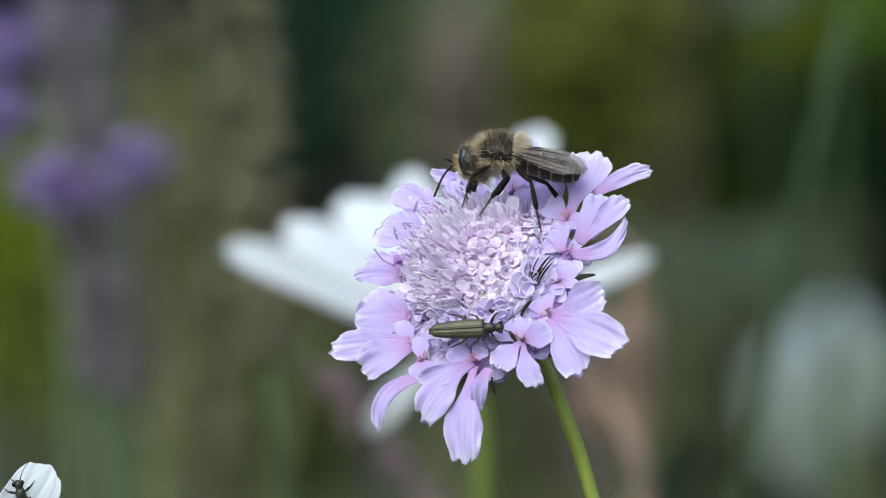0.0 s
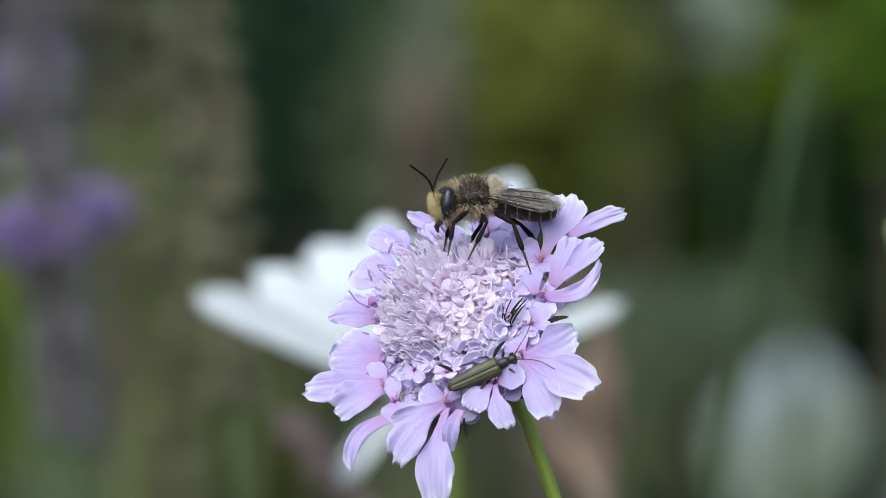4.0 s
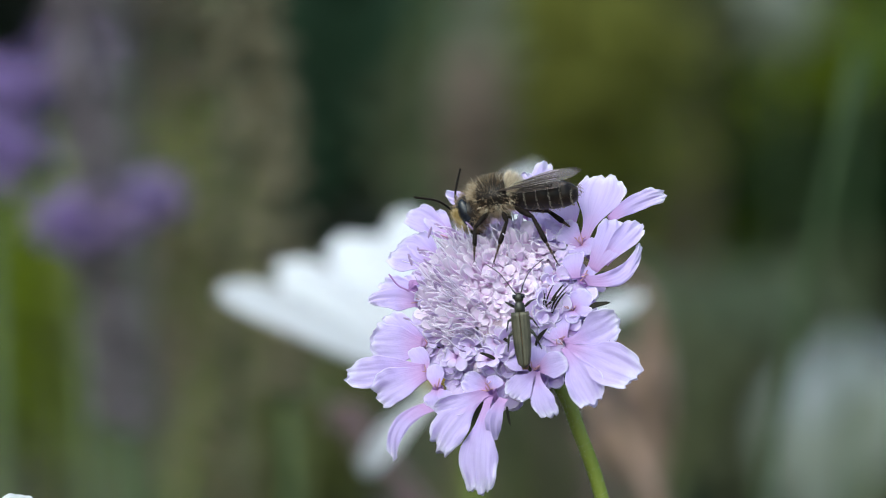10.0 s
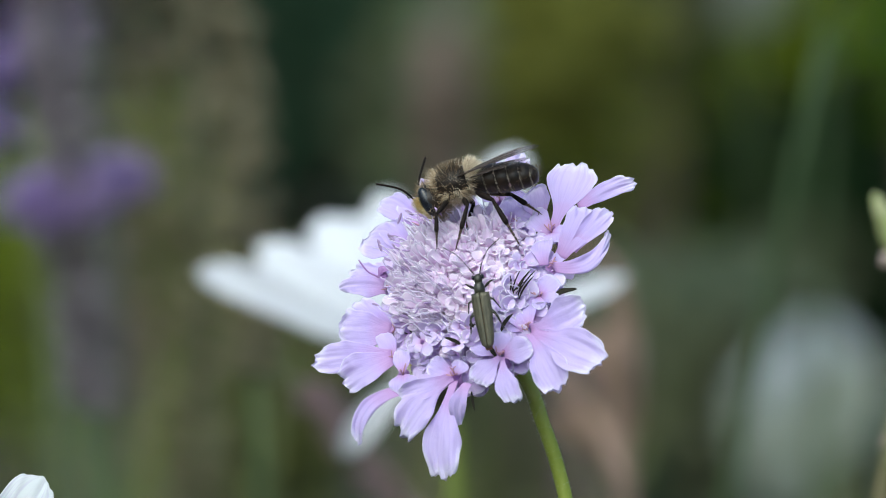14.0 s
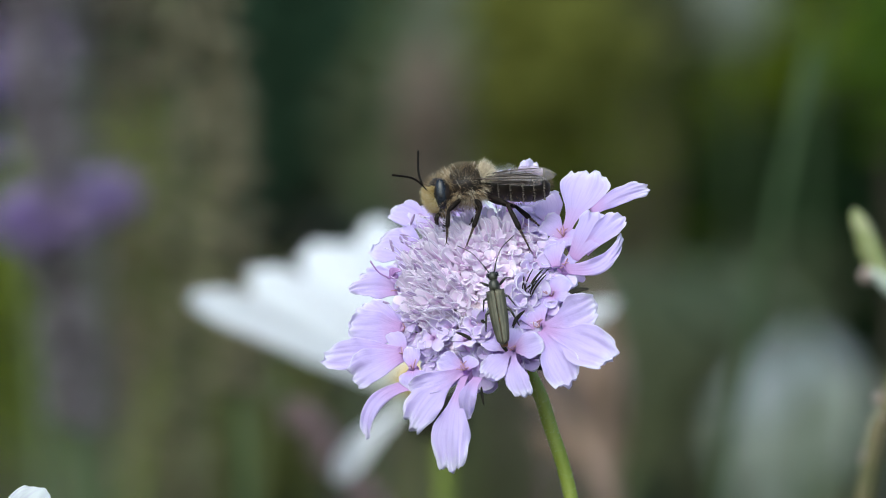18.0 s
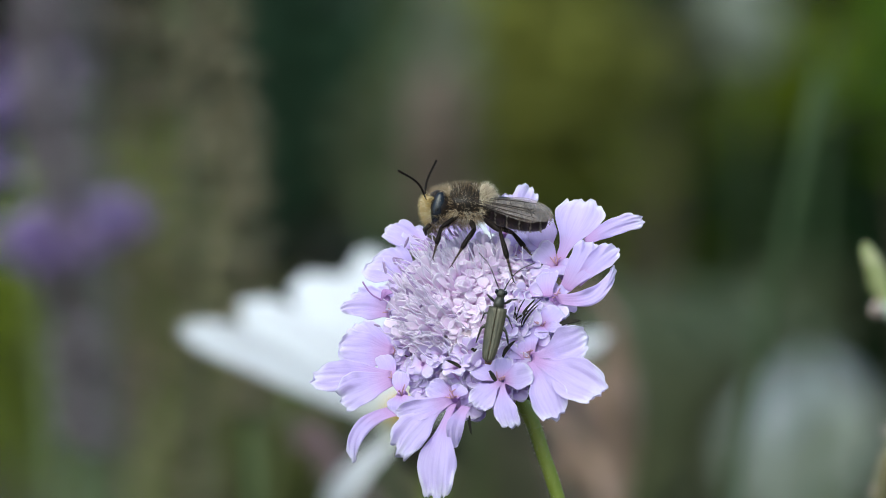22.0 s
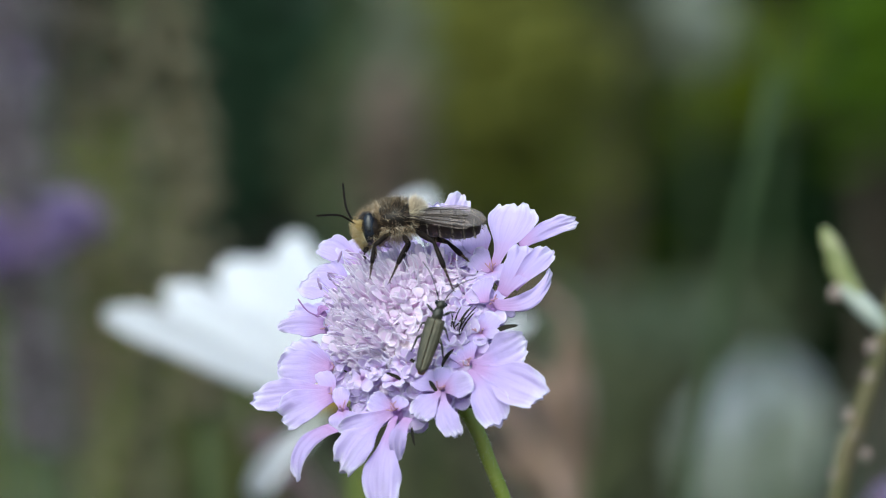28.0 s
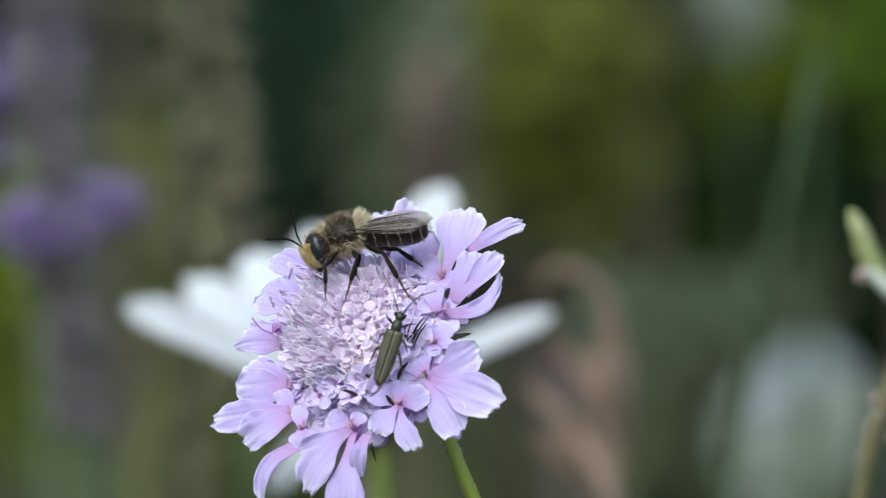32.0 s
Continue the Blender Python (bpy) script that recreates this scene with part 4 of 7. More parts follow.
def build_beetle(name, at, label, feeler=1.0):
    bt = thing(name, at, label, "beetle")
    bm = bmesh.new()
    tube(bm, [(x * U, 0, z * U) for x, z in ((-62, 0), (-40, -1), (0, -2), (34, -1), (40, 1))], [5 * U, 12 * U, 13 * U, 12 * U, 8 * U], 12)
    part("abdomen", bm, M_BEETLE_SIDE, bt, "brownish soft abdomen")
    for s in (-1, 1):
        bm = bmesh.new()
        uvl = bm.loops.layers.uv.verify()
        rows = []
        for i in range(15):
            q = i / 14
            x = 38 - 98 * q
            half = (15.5 + 1.5 * math.sin(q * 2.5)) * (1 - 0.45 * q ** 2.2) if q < 0.9 else (15.5 + 1.5 * math.sin(q * 2.5)) * 0.62 * math.sqrt(max(0.02, 1 - ((q - 0.9) / 0.1) ** 2))
            rows.append([bm.verts.new(Vector((x, s * (0.5 + half * e), 7.5 + 8 * math.sqrt(max(0, 1 - (e * 0.98) ** 2)) * (1 - 0.3 * q)
                                              + (0.8 if j in (3, 6) else 0))) * U) for j, e in enumerate([k / 9 for k in range(10)])])
        for a, b in zip(rows, rows[1:]):
            for k in range(9):
                f = (a[k], a[k + 1], b[k + 1], b[k])
                bm.faces.new(f if s < 0 else f[::-1])
        r = bmesh.ops.extrude_face_region(bm, geom=bm.faces[:])
        for v in r["geom"]:
            if isinstance(v, bmesh.types.BMVert):
                v.co.z -= 3 * U
        part("wing_case", bm, M_BEETLE, bt, "dull bronze-green ribbed wing case")
    bm = bmesh.new()
    tube(bm, [(x * U, 0, 7 * U) for x in (36, 39, 46, 53, 57)], [7 * U, 9.5 * U, 9.8 * U, 8.6 * U, 6 * U], 14)
    part("pronotum", bm, M_BEETLE_DARK, bt)
    bm = bmesh.new()
    ball(bm, (63 * U, 0, 6 * U), (9.5 * U, 8.5 * U, 7.5 * U), 14, 10)
    hd = part("head", bm, M_BEETLE_DARK, bt)
    for s in (-1, 1):
        bm = bmesh.new()
        ball(bm, (66 * U, s * 8 * U, 8 * U), (4.5 * U, 3.5 * U, 4.5 * U), 10, 8)
        part("eye", bm, M_EYE, hd)
        bm = bmesh.new()
        pts = curve_points([Vector((71 + q * feeler, s * (5 + w * feeler), h)) * U for q, w, h in ((0, 0, 9), (21, 11, 24), (47, 29, 26), (69, 57, 18))], 6)
        tube(bm, pts, [1.2 * U] * 5 + [0.8 * U] * (len(pts) - 5), 6)
        part("antenna", bm, M_BEETLE_DARK, hd, "long thin dark antenna")
    for s in (-1, 1):
        for x0, x1, x2, reach, th in ((48, 56, 60, 28, 2.0), (30, 24, 8, 29, 2.0), (10, -2, -28, 30, 2.7)):
            bm = bmesh.new()
            hip, knee, foot = Vector((x0, s * 9, 0)) * U, Vector((x1, s * reach * 0.75, 9)) * U, Vector((x2, s * reach, -12)) * U
            tube(bm, [hip, hip.lerp(knee, 0.5), knee], [th * U, th * 1.4 * U, th * 0.8 * U], 7)
            tube(bm, [knee, knee.lerp(foot, 0.6), foot], [th * 0.8 * U, th * 0.6 * U, th * 0.35 * U], 7)
            part("leg", bm, M_BEETLE_DARK, bt)
    return bt


small_beetle = build_beetle("dark_beetle", (-0.04, FOCUS, 0.33), "slender dark beetle resting on a white petal", 0.45)
beetle = build_beetle("slender_beetle", (0, FOCUS, 0.35), "slender bronze-green beetle with long antennae on the florets", 0.8)

# ---- the white cosmos behind; from the middle of its flower, x right, y away, z up ----
CU = U * 1.30 / 0.9
cosmos = thing("white_cosmos", (-0.05, 1.3, 0.33), "white bowl-shaped cosmos with a yellow centre on a green stem", "flower")


def cosmos_petal(parent, base, tip, y0, y1, width, seed, cup=0.08, arch=0.05, curl=0.0, facing=(0, -1, 0.35), s=CU, narrow=0.2, fine=False):
    bm = bmesh.new()
    blade(bm, Vector((base[0], y0, base[1])) * s, Vector((tip[0], y1, tip[1])) * s, width * s, facing, arch, cup, 0.02, seed, 26 if fine else 10, 36 if fine else 14,
          narrow=narrow, widest=0.66, blunt=3.4, notch=0.03 if fine else 0.09, thick=3 * s, curl=curl, round_tip=0.3 if fine else 0.0)
    return part("petal", bm, M_WHITE, parent)


for k, (tip, y1, w, cup) in enumerate((((-386, 112), -70, 68, 0.10), ((-264, 142), 60, 96, 0.06), ((-162, 200), 170, 116, 0.05), ((-64, 248), 230, 88, 0.05), ((-205, 96), 90, 150, 0.06),
                                       ((20, 200), 250, 150, 0.05), ((186, 322), 170, 88, 0.08), ((372, 92), 60, 46, 0.10))):
    cosmos_petal(cosmos, (20 + tip[0] * 0.06, -60), tip, 20, y1, w, 40 + k, cup, narrow=0.55 if k == 0 else 0.2)
cosmos_petal(cosmos, (10, -75), (-140, -232), -20, 40, 52, 60, 0.25, 0.10, 0.15, (-0.4, -0.85, -0.15), CU, 0.45)
bm = bmesh.new()
ball(bm, Vector((14, -10, -40)) * CU, (28 * CU, 28 * CU, 24 * CU), 16, 10)
for k in range(90):
    a, q = k * 2.4, math.sqrt(k / 90)
    ball(bm, Vector((14 + 26 * q * math.cos(a), -22 - 18 * (1 - q), -38 + 22 * q * math.sin(a))) * CU, (4.5 * CU, 7 * CU, 5 * CU), 6, 4)
part("disc", bm, M_YELLOW, cosmos, "yellow disc of tiny florets")
bm = bmesh.new()
ball(bm, Vector((60, 30, -100)) * CU, (56 * CU, 52 * CU, 44 * CU), 14, 10, Matrix.Rotation(radians(-30), 3, "Y"))
part("calyx", bm, M_DARK_BRACT, cosmos)
for k in range(8):
    a = 2 * math.pi * k / 8
    bm = bmesh.new()
    b = Vector((56, 30, -92))
    blade(bm, b * CU, (b + Vector((70 * math.cos(a), 70 * math.sin(a), 30))) * CU, 34 * CU, (0, 0, -1), 0.1, 0.1, 0, k, 4, 6, narrow=0.6, widest=0.4, blunt=1.4)
    part("sepal", bm, M_DARK_BRACT, cosmos)
bm = bmesh.new()
tube(bm, curve_points([Vector(p) * CU for p in ((64, 32, -120), (70, 34, -220), (76, 34, -500), (60, 30, -2000), (40, 20, -4600))], 8), 17 * CU, 12)
part("stem", bm, material("cosmos_stem", [(0.10, 0.135, 0.014), (0.17, 0.21, 0.03)], 0.5, 0.004, (1, 1, 0.2), bump=0.0001), cosmos, "smooth green stem")

# ---- the white daisy low at the edge; from the tip of its tallest petal ----
daisy = thing("white_daisy", (-0.04, 0.905, 0.33), "white daisy with broad petals, just reaching into view", "flower")
for k, (tx, tz, w, y1) in enumerate(((16, -2, 92, 0), (-208, -52, 92, 60), (-260, -70, 100, 40), (70, -190, 95, 20), (-330, -220, 95, -20), (40, -330, 95, -90),
                                     (-100, -400, 100, -130), (-250, -350, 95, -110))):
    cosmos_petal(daisy, (-120 + tx * 0.1, -200 + (tz + 200) * 0.1), (tx, tz), 0, y1, w, 70 + k, 0.05, 0.05, 0, (0.1, -1, 0.3), U, 0.5, True)
bm = bmesh.new()
ball(bm, Vector((-120, -8, -200)) * U, (52 * U, 26 * U, 52 * U), 16, 10)
part("disc", bm, M_YELLOW, daisy, "yellow disc")
bm = bmesh.new()
tube(bm, curve_points([Vector(p) * U for p in ((-120, 20, -210), (-110, 60, -600), (-100, 60, -2500), (-100, 40, -6100))], 8), 17 * U, 12)
part("stem", bm, M_STEM, daisy)

# ---- the budding twig at the other edge; from its bud ----
FURTHER = 1.12
BU = U * 0.96 / 0.9 * FURTHER
twig = thing("budding_twig", (0.05, 0.96, 0.36), "brownish green stem with one pale green bud", "plant")
M_TWIG = material("twig_bark", [(0.06, 0.065, 0.018), (0.115, 0.10, 0.042), (0.15, 0.115, 0.07)], 0.65, 0.0022, (1, 1, 0.3), bump=0.0001)
M_BUD = material("green_bud", [(0.17, 0.20, 0.06), (0.25, 0.28, 0.11), (0.38, 0.36, 0.22)], 0.5, 0.002, bump=0.00008)
M_PALE = material("pale_stalk", [(0.38, 0.44, 0.38), (0.52, 0.56, 0.50)], 0.55, 0.002, bump=0.00006)
M_KNOT = material("knot", [(0.19, 0.14, 0.12), (0.36, 0.29, 0.26)], 0.7, 0.001, bump=0.0001)
bm = bmesh.new()
tube(bm, curve_points([Vector(p) * BU for p in ((190, 6, 160), (150, 2, -45), (132, 0, -123), (99, 0, -229), (68, -2, -323), (37, -4, -445), (-60, 0, -1200), (-120, 0, -3500), (-120, 0, -6900))], 8),
     [13 * BU] * 10 + [18 * BU] * 47, 12)
part("stalk", bm, M_TWIG, twig)
bm = bmesh.new()
tube(bm, curve_points([Vector(p) * BU for p in ((124, 0, -142), (104, -4, -124), (76, -6, -96), (48, -4, -66))], 6), [16 * BU] * 6 + [18 * BU] * 13, 12)
part("side_shoot", bm, M_PALE, twig, "pale grey-green side shoot")
bm = bmesh.new()
tube(bm, curve_points([Vector(p) * BU for p in ((72, -5, -92), (56, -4, -64), (42, -3, -34), (28, -3, 0), (17, -3, 24), (12, -3, 38))], 3),
     [v * BU for v in (17, 18, 18.5, 19, 19, 19, 18.5, 18, 18, 17, 16, 14, 12, 9, 6, 3)], 14)
bud = part("bud", bm, M_BUD, twig, "pale green pointed bud")
for k in range(5):
    bm = bmesh.new()
    a = 2 * math.pi * k / 5
    b = Vector((58 + 11 * math.cos(a), 11 * math.sin(a), -72))
    blade(bm, b * BU, (b + Vector((-36 - 6 * math.cos(a), -8 * math.sin(a), 84))) * BU, 26 * BU, (math.cos(a), math.sin(a), 0.2), 0.06, 0.2, 0, k, 4, 8, narrow=0.6, widest=0.4, blunt=1.4)
    part("bud_scale", bm, M_BUD, bud)
for x, z, r in ((34, -80, 14), (98, -176, 13), (94, -226, 12), (56, -296, 11), (86, -365, 11), (66, -330, 13), (32, -400, 10)):
    bm = bmesh.new()
    ball(bm, Vector((x, -8, z)) * BU, (r * BU, r * BU, r * 1.1 * BU), 10, 8, None, lambda d: 1 + 0.15 * math.sin(9 * d.x + 7 * d.z))
    part("knot", bm, M_KNOT, twig, "pinkish scar on the stem")

# ---- the garden behind ----
M_SOIL = material("soil", [(0.008, 0.010, 0.004), (0.022, 0.022, 0.011), (0.016, 0.026, 0.008)], 0.95, 0.12, bump=0.01)
bm = bmesh.new()
bmesh.ops.create_grid(bm, x_segments=60, y_segments=60, size=120)
for v in bm.verts:
    v.co.z = -0.01 + 0.012 * noise.noise(v.co * 0.9)
g = part("ground", bm, M_SOIL, None, "dark moist garden soil")
tagged(g, category="ground", kind="structure")


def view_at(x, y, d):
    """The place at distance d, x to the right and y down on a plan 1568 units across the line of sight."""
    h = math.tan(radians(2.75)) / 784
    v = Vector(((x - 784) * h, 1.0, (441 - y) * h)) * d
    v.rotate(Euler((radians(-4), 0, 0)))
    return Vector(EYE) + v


def leaf_on(bm, c, d, L, k, plump=0.22):
    """One small folded leaf."""
    s = d.orthogonal().normalized()
    s = s * math.cos(k) + d.cross(s) * math.sin(k)
    up = d.cross(s) * L * 0.08
    vs = [bm.verts.new(c + q) for q in (Vector(), d * L * 0.45 + s * L * plump - up, d * L, d * L * 0.45 - s * L * plump - up, d * L * 0.5 + up)]
    for a, b in ((0, 1), (1, 2), (2, 3), (3, 0)):
        bm.faces.new((vs[a], vs[b], vs[4]))


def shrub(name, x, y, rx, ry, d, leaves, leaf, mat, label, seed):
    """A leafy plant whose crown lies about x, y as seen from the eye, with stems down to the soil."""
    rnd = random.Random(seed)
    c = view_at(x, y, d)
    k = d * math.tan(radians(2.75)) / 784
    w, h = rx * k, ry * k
    at = ground_below(c)
    sh = thing(name, at, label, "shrub")
    for q in range(5):
        e = Vector((rnd.uniform(-0.7, 0.7) * w, rnd.uniform(-0.5, 0.5) * w, c.z + rnd.uniform(0.2, 0.8) * h))
        e.z = max(e.z, 0.02)
        pts = curve_points([(rnd.uniform(-0.01, 0.01), 0, -0.02), Vector((e.x * 0.3, e.y * 0.3, e.z * 0.5)), e], 5)
        bm = bmesh.new()
        tube(bm, pts, [0.003 * (1 - 0.7 * i / len(pts)) for i in range(len(pts))], 7)
        part("branch", bm, M_BARK, sh)
    bm = bmesh.new()
    for q in range(leaves):
        v = Vector((rnd.gauss(0, 0.5), rnd.gauss(0, 0.5), rnd.gauss(0, 0.5)))
        p = Vector((v.x * w, v.y * (w + h) * 0.5, c.z + v.z * h))
        p.z = abs(p.z) + 0.004
        dd = Vector((rnd.uniform(-1, 1), rnd.uniform(-1, 1), rnd.uniform(-0.4, 0.9))).normalized()
        leaf_on(bm, p, dd, leaf * rnd.uniform(0.6, 1.3), q)
    tagged(part("foliage", bm, mat, sh, smooth=False), kind="stuff")
    return sh


def hedge(at, size, leaves, leaf, mat, label, seed):
    """A long dense hedge: stems and leaves from the soil up."""
    rnd = random.Random(seed)
    hg = thing("hedge", at, label, "hedge")
    for q in range(14):
        x = size[0] * (q / 13 - 0.5)
        bm = bmesh.new()
        tube(bm, [(x, 0, -0.02), (x + rnd.uniform(-0.1, 0.1), rnd.uniform(-0.1, 0.1), size[2] * 0.5), (x, 0, size[2] * 0.95)], [0.007, 0.005, 0.003], 7)
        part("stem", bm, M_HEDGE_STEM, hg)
    bm = bmesh.new()
    for q in range(leaves):
        p = Vector((rnd.uniform(-0.5, 0.5) * size[0], rnd.uniform(-0.5, 0.5) * size[1], size[2] * rnd.random() * (0.9 + 0.1 * math.sin(q))))
        dd = Vector((rnd.uniform(-1, 1), rnd.uniform(-1, 0.3), rnd.uniform(-0.5, 0.8))).normalized()
        leaf_on(bm, p, dd, leaf * rnd.uniform(0.6, 1.3), q)
    tagged(part("foliage", bm, mat, hg, smooth=False), kind="stuff")


def leaf_mat(name, a, b):
    return material(name, [a, tuple((p + q) / 2 for p, q in zip(a, b)), b], 0.6, 0.08, per_piece=0.5, through_light=0.25, gloss=0.2)


# hedge stems far darker than bark: the hedge's shade is in their colour
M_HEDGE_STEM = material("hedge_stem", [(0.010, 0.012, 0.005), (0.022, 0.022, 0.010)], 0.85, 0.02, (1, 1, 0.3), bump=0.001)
M_BARK = material("bark", [(0.05, 0.038, 0.025), (0.10, 0.08, 0.055)], 0.85, 0.01, (1, 1, 0.3), bump=0.001)
M_TEAL = leaf_mat("teal_leaf", (0.018, 0.040, 0.020), (0.042, 0.084, 0.044))
M_OLIVE = leaf_mat("olive_leaf", (0.085, 0.116, 0.005), (0.215, 0.275, 0.015))
M_LIME = leaf_mat("lime_leaf", (0.05, 0.095, 0.003), (0.09, 0.16, 0.006))
# near-black hedge leaves: the shade inside the hedge is put into the colour
M_SHADED_LEAF = leaf_mat("shaded_leaf", (0.002, 0.005, 0.001), (0.006, 0.012, 0.002))
# green leaves taken far down in colour to stand for the shaded depths
M_SHADED_GREEN = leaf_mat("shaded_green_leaf", (0.006, 0.018, 0.003), (0.015, 0.038, 0.007))
M_GREEN = leaf_mat("green_leaf", (0.068, 0.076, 0.018), (0.13, 0.145, 0.038))
M_OLIVE_BROWN = leaf_mat("olive_brown_leaf", (0.16, 0.165, 0.03), (0.31, 0.32, 0.065))
M_GREY = leaf_mat("grey_leaf", (0.08, 0.09, 0.045), (0.15, 0.16, 0.09))
M_SAGE_LEAF = leaf_mat("sage_leaf", (0.12, 0.15, 0.095), (0.22, 0.26, 0.17))
M_RUSSET = leaf_mat("russet_leaf", (0.20, 0.155, 0.12), (0.34, 0.27, 0.22))


def ground_below(p):
    return Vector((p.x, p.y, 0))


hedge((0, 5.9, 0), (3.0, 0.7, 1.0), 16000, 0.055, M_SHADED_LEAF, "long green leafy hedge with its shade in the leaf colour", 9)
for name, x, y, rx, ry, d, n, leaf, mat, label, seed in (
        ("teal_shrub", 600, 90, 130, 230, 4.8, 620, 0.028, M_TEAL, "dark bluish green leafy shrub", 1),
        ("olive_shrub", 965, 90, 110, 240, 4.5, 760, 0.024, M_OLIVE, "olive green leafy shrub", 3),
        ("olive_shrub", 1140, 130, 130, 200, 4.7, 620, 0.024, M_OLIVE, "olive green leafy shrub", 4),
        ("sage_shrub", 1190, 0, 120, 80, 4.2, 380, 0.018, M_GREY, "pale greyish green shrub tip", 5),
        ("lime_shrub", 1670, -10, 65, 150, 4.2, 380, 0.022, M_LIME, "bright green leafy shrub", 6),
        ("dark_shrub", 1330, 400, 130, 150, 4.9, 420, 0.026, M_SHADED_GREEN, "green leafy shrub darkened for shade", 7),
        ("dark_shrub", 1430, 330, 110, 190, 4.6, 380, 0.024, M_SHADED_GREEN, "green leafy shrub darkened for shade", 17),
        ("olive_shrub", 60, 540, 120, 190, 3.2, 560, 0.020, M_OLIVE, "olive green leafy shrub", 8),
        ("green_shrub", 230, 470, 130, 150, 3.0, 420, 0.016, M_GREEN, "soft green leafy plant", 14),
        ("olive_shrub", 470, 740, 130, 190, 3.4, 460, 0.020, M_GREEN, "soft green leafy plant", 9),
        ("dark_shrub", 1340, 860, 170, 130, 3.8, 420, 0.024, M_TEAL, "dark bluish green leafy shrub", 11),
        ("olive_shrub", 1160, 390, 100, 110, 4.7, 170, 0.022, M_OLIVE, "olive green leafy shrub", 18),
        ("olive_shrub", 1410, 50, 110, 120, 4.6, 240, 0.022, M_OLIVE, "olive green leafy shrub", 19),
        ("dark_shrub", 1540, 500, 90, 160, 4.4, 320, 0.022, M_SHADED_GREEN, "green leafy shrub darkened for shade", 20),
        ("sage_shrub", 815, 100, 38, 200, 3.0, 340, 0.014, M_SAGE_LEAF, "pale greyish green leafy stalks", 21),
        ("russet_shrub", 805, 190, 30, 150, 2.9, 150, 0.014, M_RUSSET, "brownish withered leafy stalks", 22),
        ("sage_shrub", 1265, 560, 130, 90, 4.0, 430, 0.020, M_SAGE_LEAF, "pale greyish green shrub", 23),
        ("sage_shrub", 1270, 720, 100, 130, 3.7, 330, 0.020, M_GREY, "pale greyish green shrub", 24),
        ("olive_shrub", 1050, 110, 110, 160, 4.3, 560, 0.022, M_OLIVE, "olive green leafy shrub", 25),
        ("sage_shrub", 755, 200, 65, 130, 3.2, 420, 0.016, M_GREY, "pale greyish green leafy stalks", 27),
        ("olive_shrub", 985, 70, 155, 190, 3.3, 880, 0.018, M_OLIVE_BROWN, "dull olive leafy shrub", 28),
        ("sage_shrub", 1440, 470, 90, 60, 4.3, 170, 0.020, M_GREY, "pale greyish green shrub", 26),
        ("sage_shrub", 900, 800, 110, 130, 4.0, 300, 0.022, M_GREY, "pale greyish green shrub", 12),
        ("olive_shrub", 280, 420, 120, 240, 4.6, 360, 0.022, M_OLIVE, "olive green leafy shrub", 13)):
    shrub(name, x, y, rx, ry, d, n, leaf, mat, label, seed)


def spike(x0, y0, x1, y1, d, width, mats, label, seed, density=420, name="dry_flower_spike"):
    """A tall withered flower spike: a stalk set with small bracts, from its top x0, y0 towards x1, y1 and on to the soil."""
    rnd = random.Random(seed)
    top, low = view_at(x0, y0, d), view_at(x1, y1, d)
    run = (low - top).normalized()
    ft = low + run * (low.z / -run.z + 0.02)
    sp = thing(name, ft, label, "plant")
    a, b = top - ft, low - ft
    bm = bmesh.new()
    tube(bm, curve_points([(0, 0, 0), b, a], 6), 0.0011, 7)
    part("stalk", bm, mats[0] if mats[0] is M_REED else M_SAGE, sp)
    bm = bmesh.new()
    for k in range(int(density * 1.2)):
        q = rnd.random()
        c = a.lerp(b, q)
        t = rnd.uniform(0, 6.28)
        dd = Vector((math.cos(t), math.sin(t), rnd.uniform(-0.2, 0.9))).normalized()
        L = width * rnd.uniform(0.25, 0.6)
        blade(bm, c + dd * 0.001, c + dd * L, L * 0.4, Vector((0, 0, 1)) + dd * 0.2, 0.1, 0.2, 0, k, 2, 3, narrow=0.5, widest=0.5, thick=0.0003)
    tagged(part("bract_mass", bm, mats[1], sp), kind="stuff")
    return sp


M_SAGE = material("sage_stem", [(0.045, 0.075, 0.022), (0.095, 0.125, 0.045)], 0.6, 0.01)
M_REED = material("reed_stem", [(0.022, 0.046, 0.010), (0.048, 0.08, 0.022)], 0.6, 0.01)
M_MAUVE = material("mauve_bract", [(0.18, 0.15, 0.165), (0.315, 0.27, 0.305), (0.395, 0.355, 0.40)], 0.8, 0.02, per_piece=0.4, through_light=0.2)
M_STRAW = material("straw_bract", [(0.15, 0.135, 0.08), (0.28, 0.25, 0.155), (0.37, 0.33, 0.22)], 0.8, 0.02, per_piece=0.4, through_light=0.2)
M_ROSE = material("rose_bract", [(0.22, 0.14, 0.16), (0.36, 0.25, 0.28)], 0.8, 0.02, per_piece=0.4, through_light=0.2)
M_BROWN = material("brown_bract", [(0.18, 0.13, 0.09), (0.34, 0.25, 0.19), (0.42, 0.33, 0.27)], 0.8, 0.02, per_piece=0.4, through_light=0.2)
M_BLADE = material("grass_blade", [(0.045, 0.056, 0.008), (0.105, 0.12, 0.018)], 0.55, 0.02, (1, 1, 0.2), per_piece=0.4, through_light=0.2)
M_PURPLE = material("purple_petal", [(0.36, 0.25, 0.56), (0.49, 0.36, 0.69), (0.60, 0.48, 0.76)], 0.6, 0.006, per_piece=0.4, through_light=0.3)

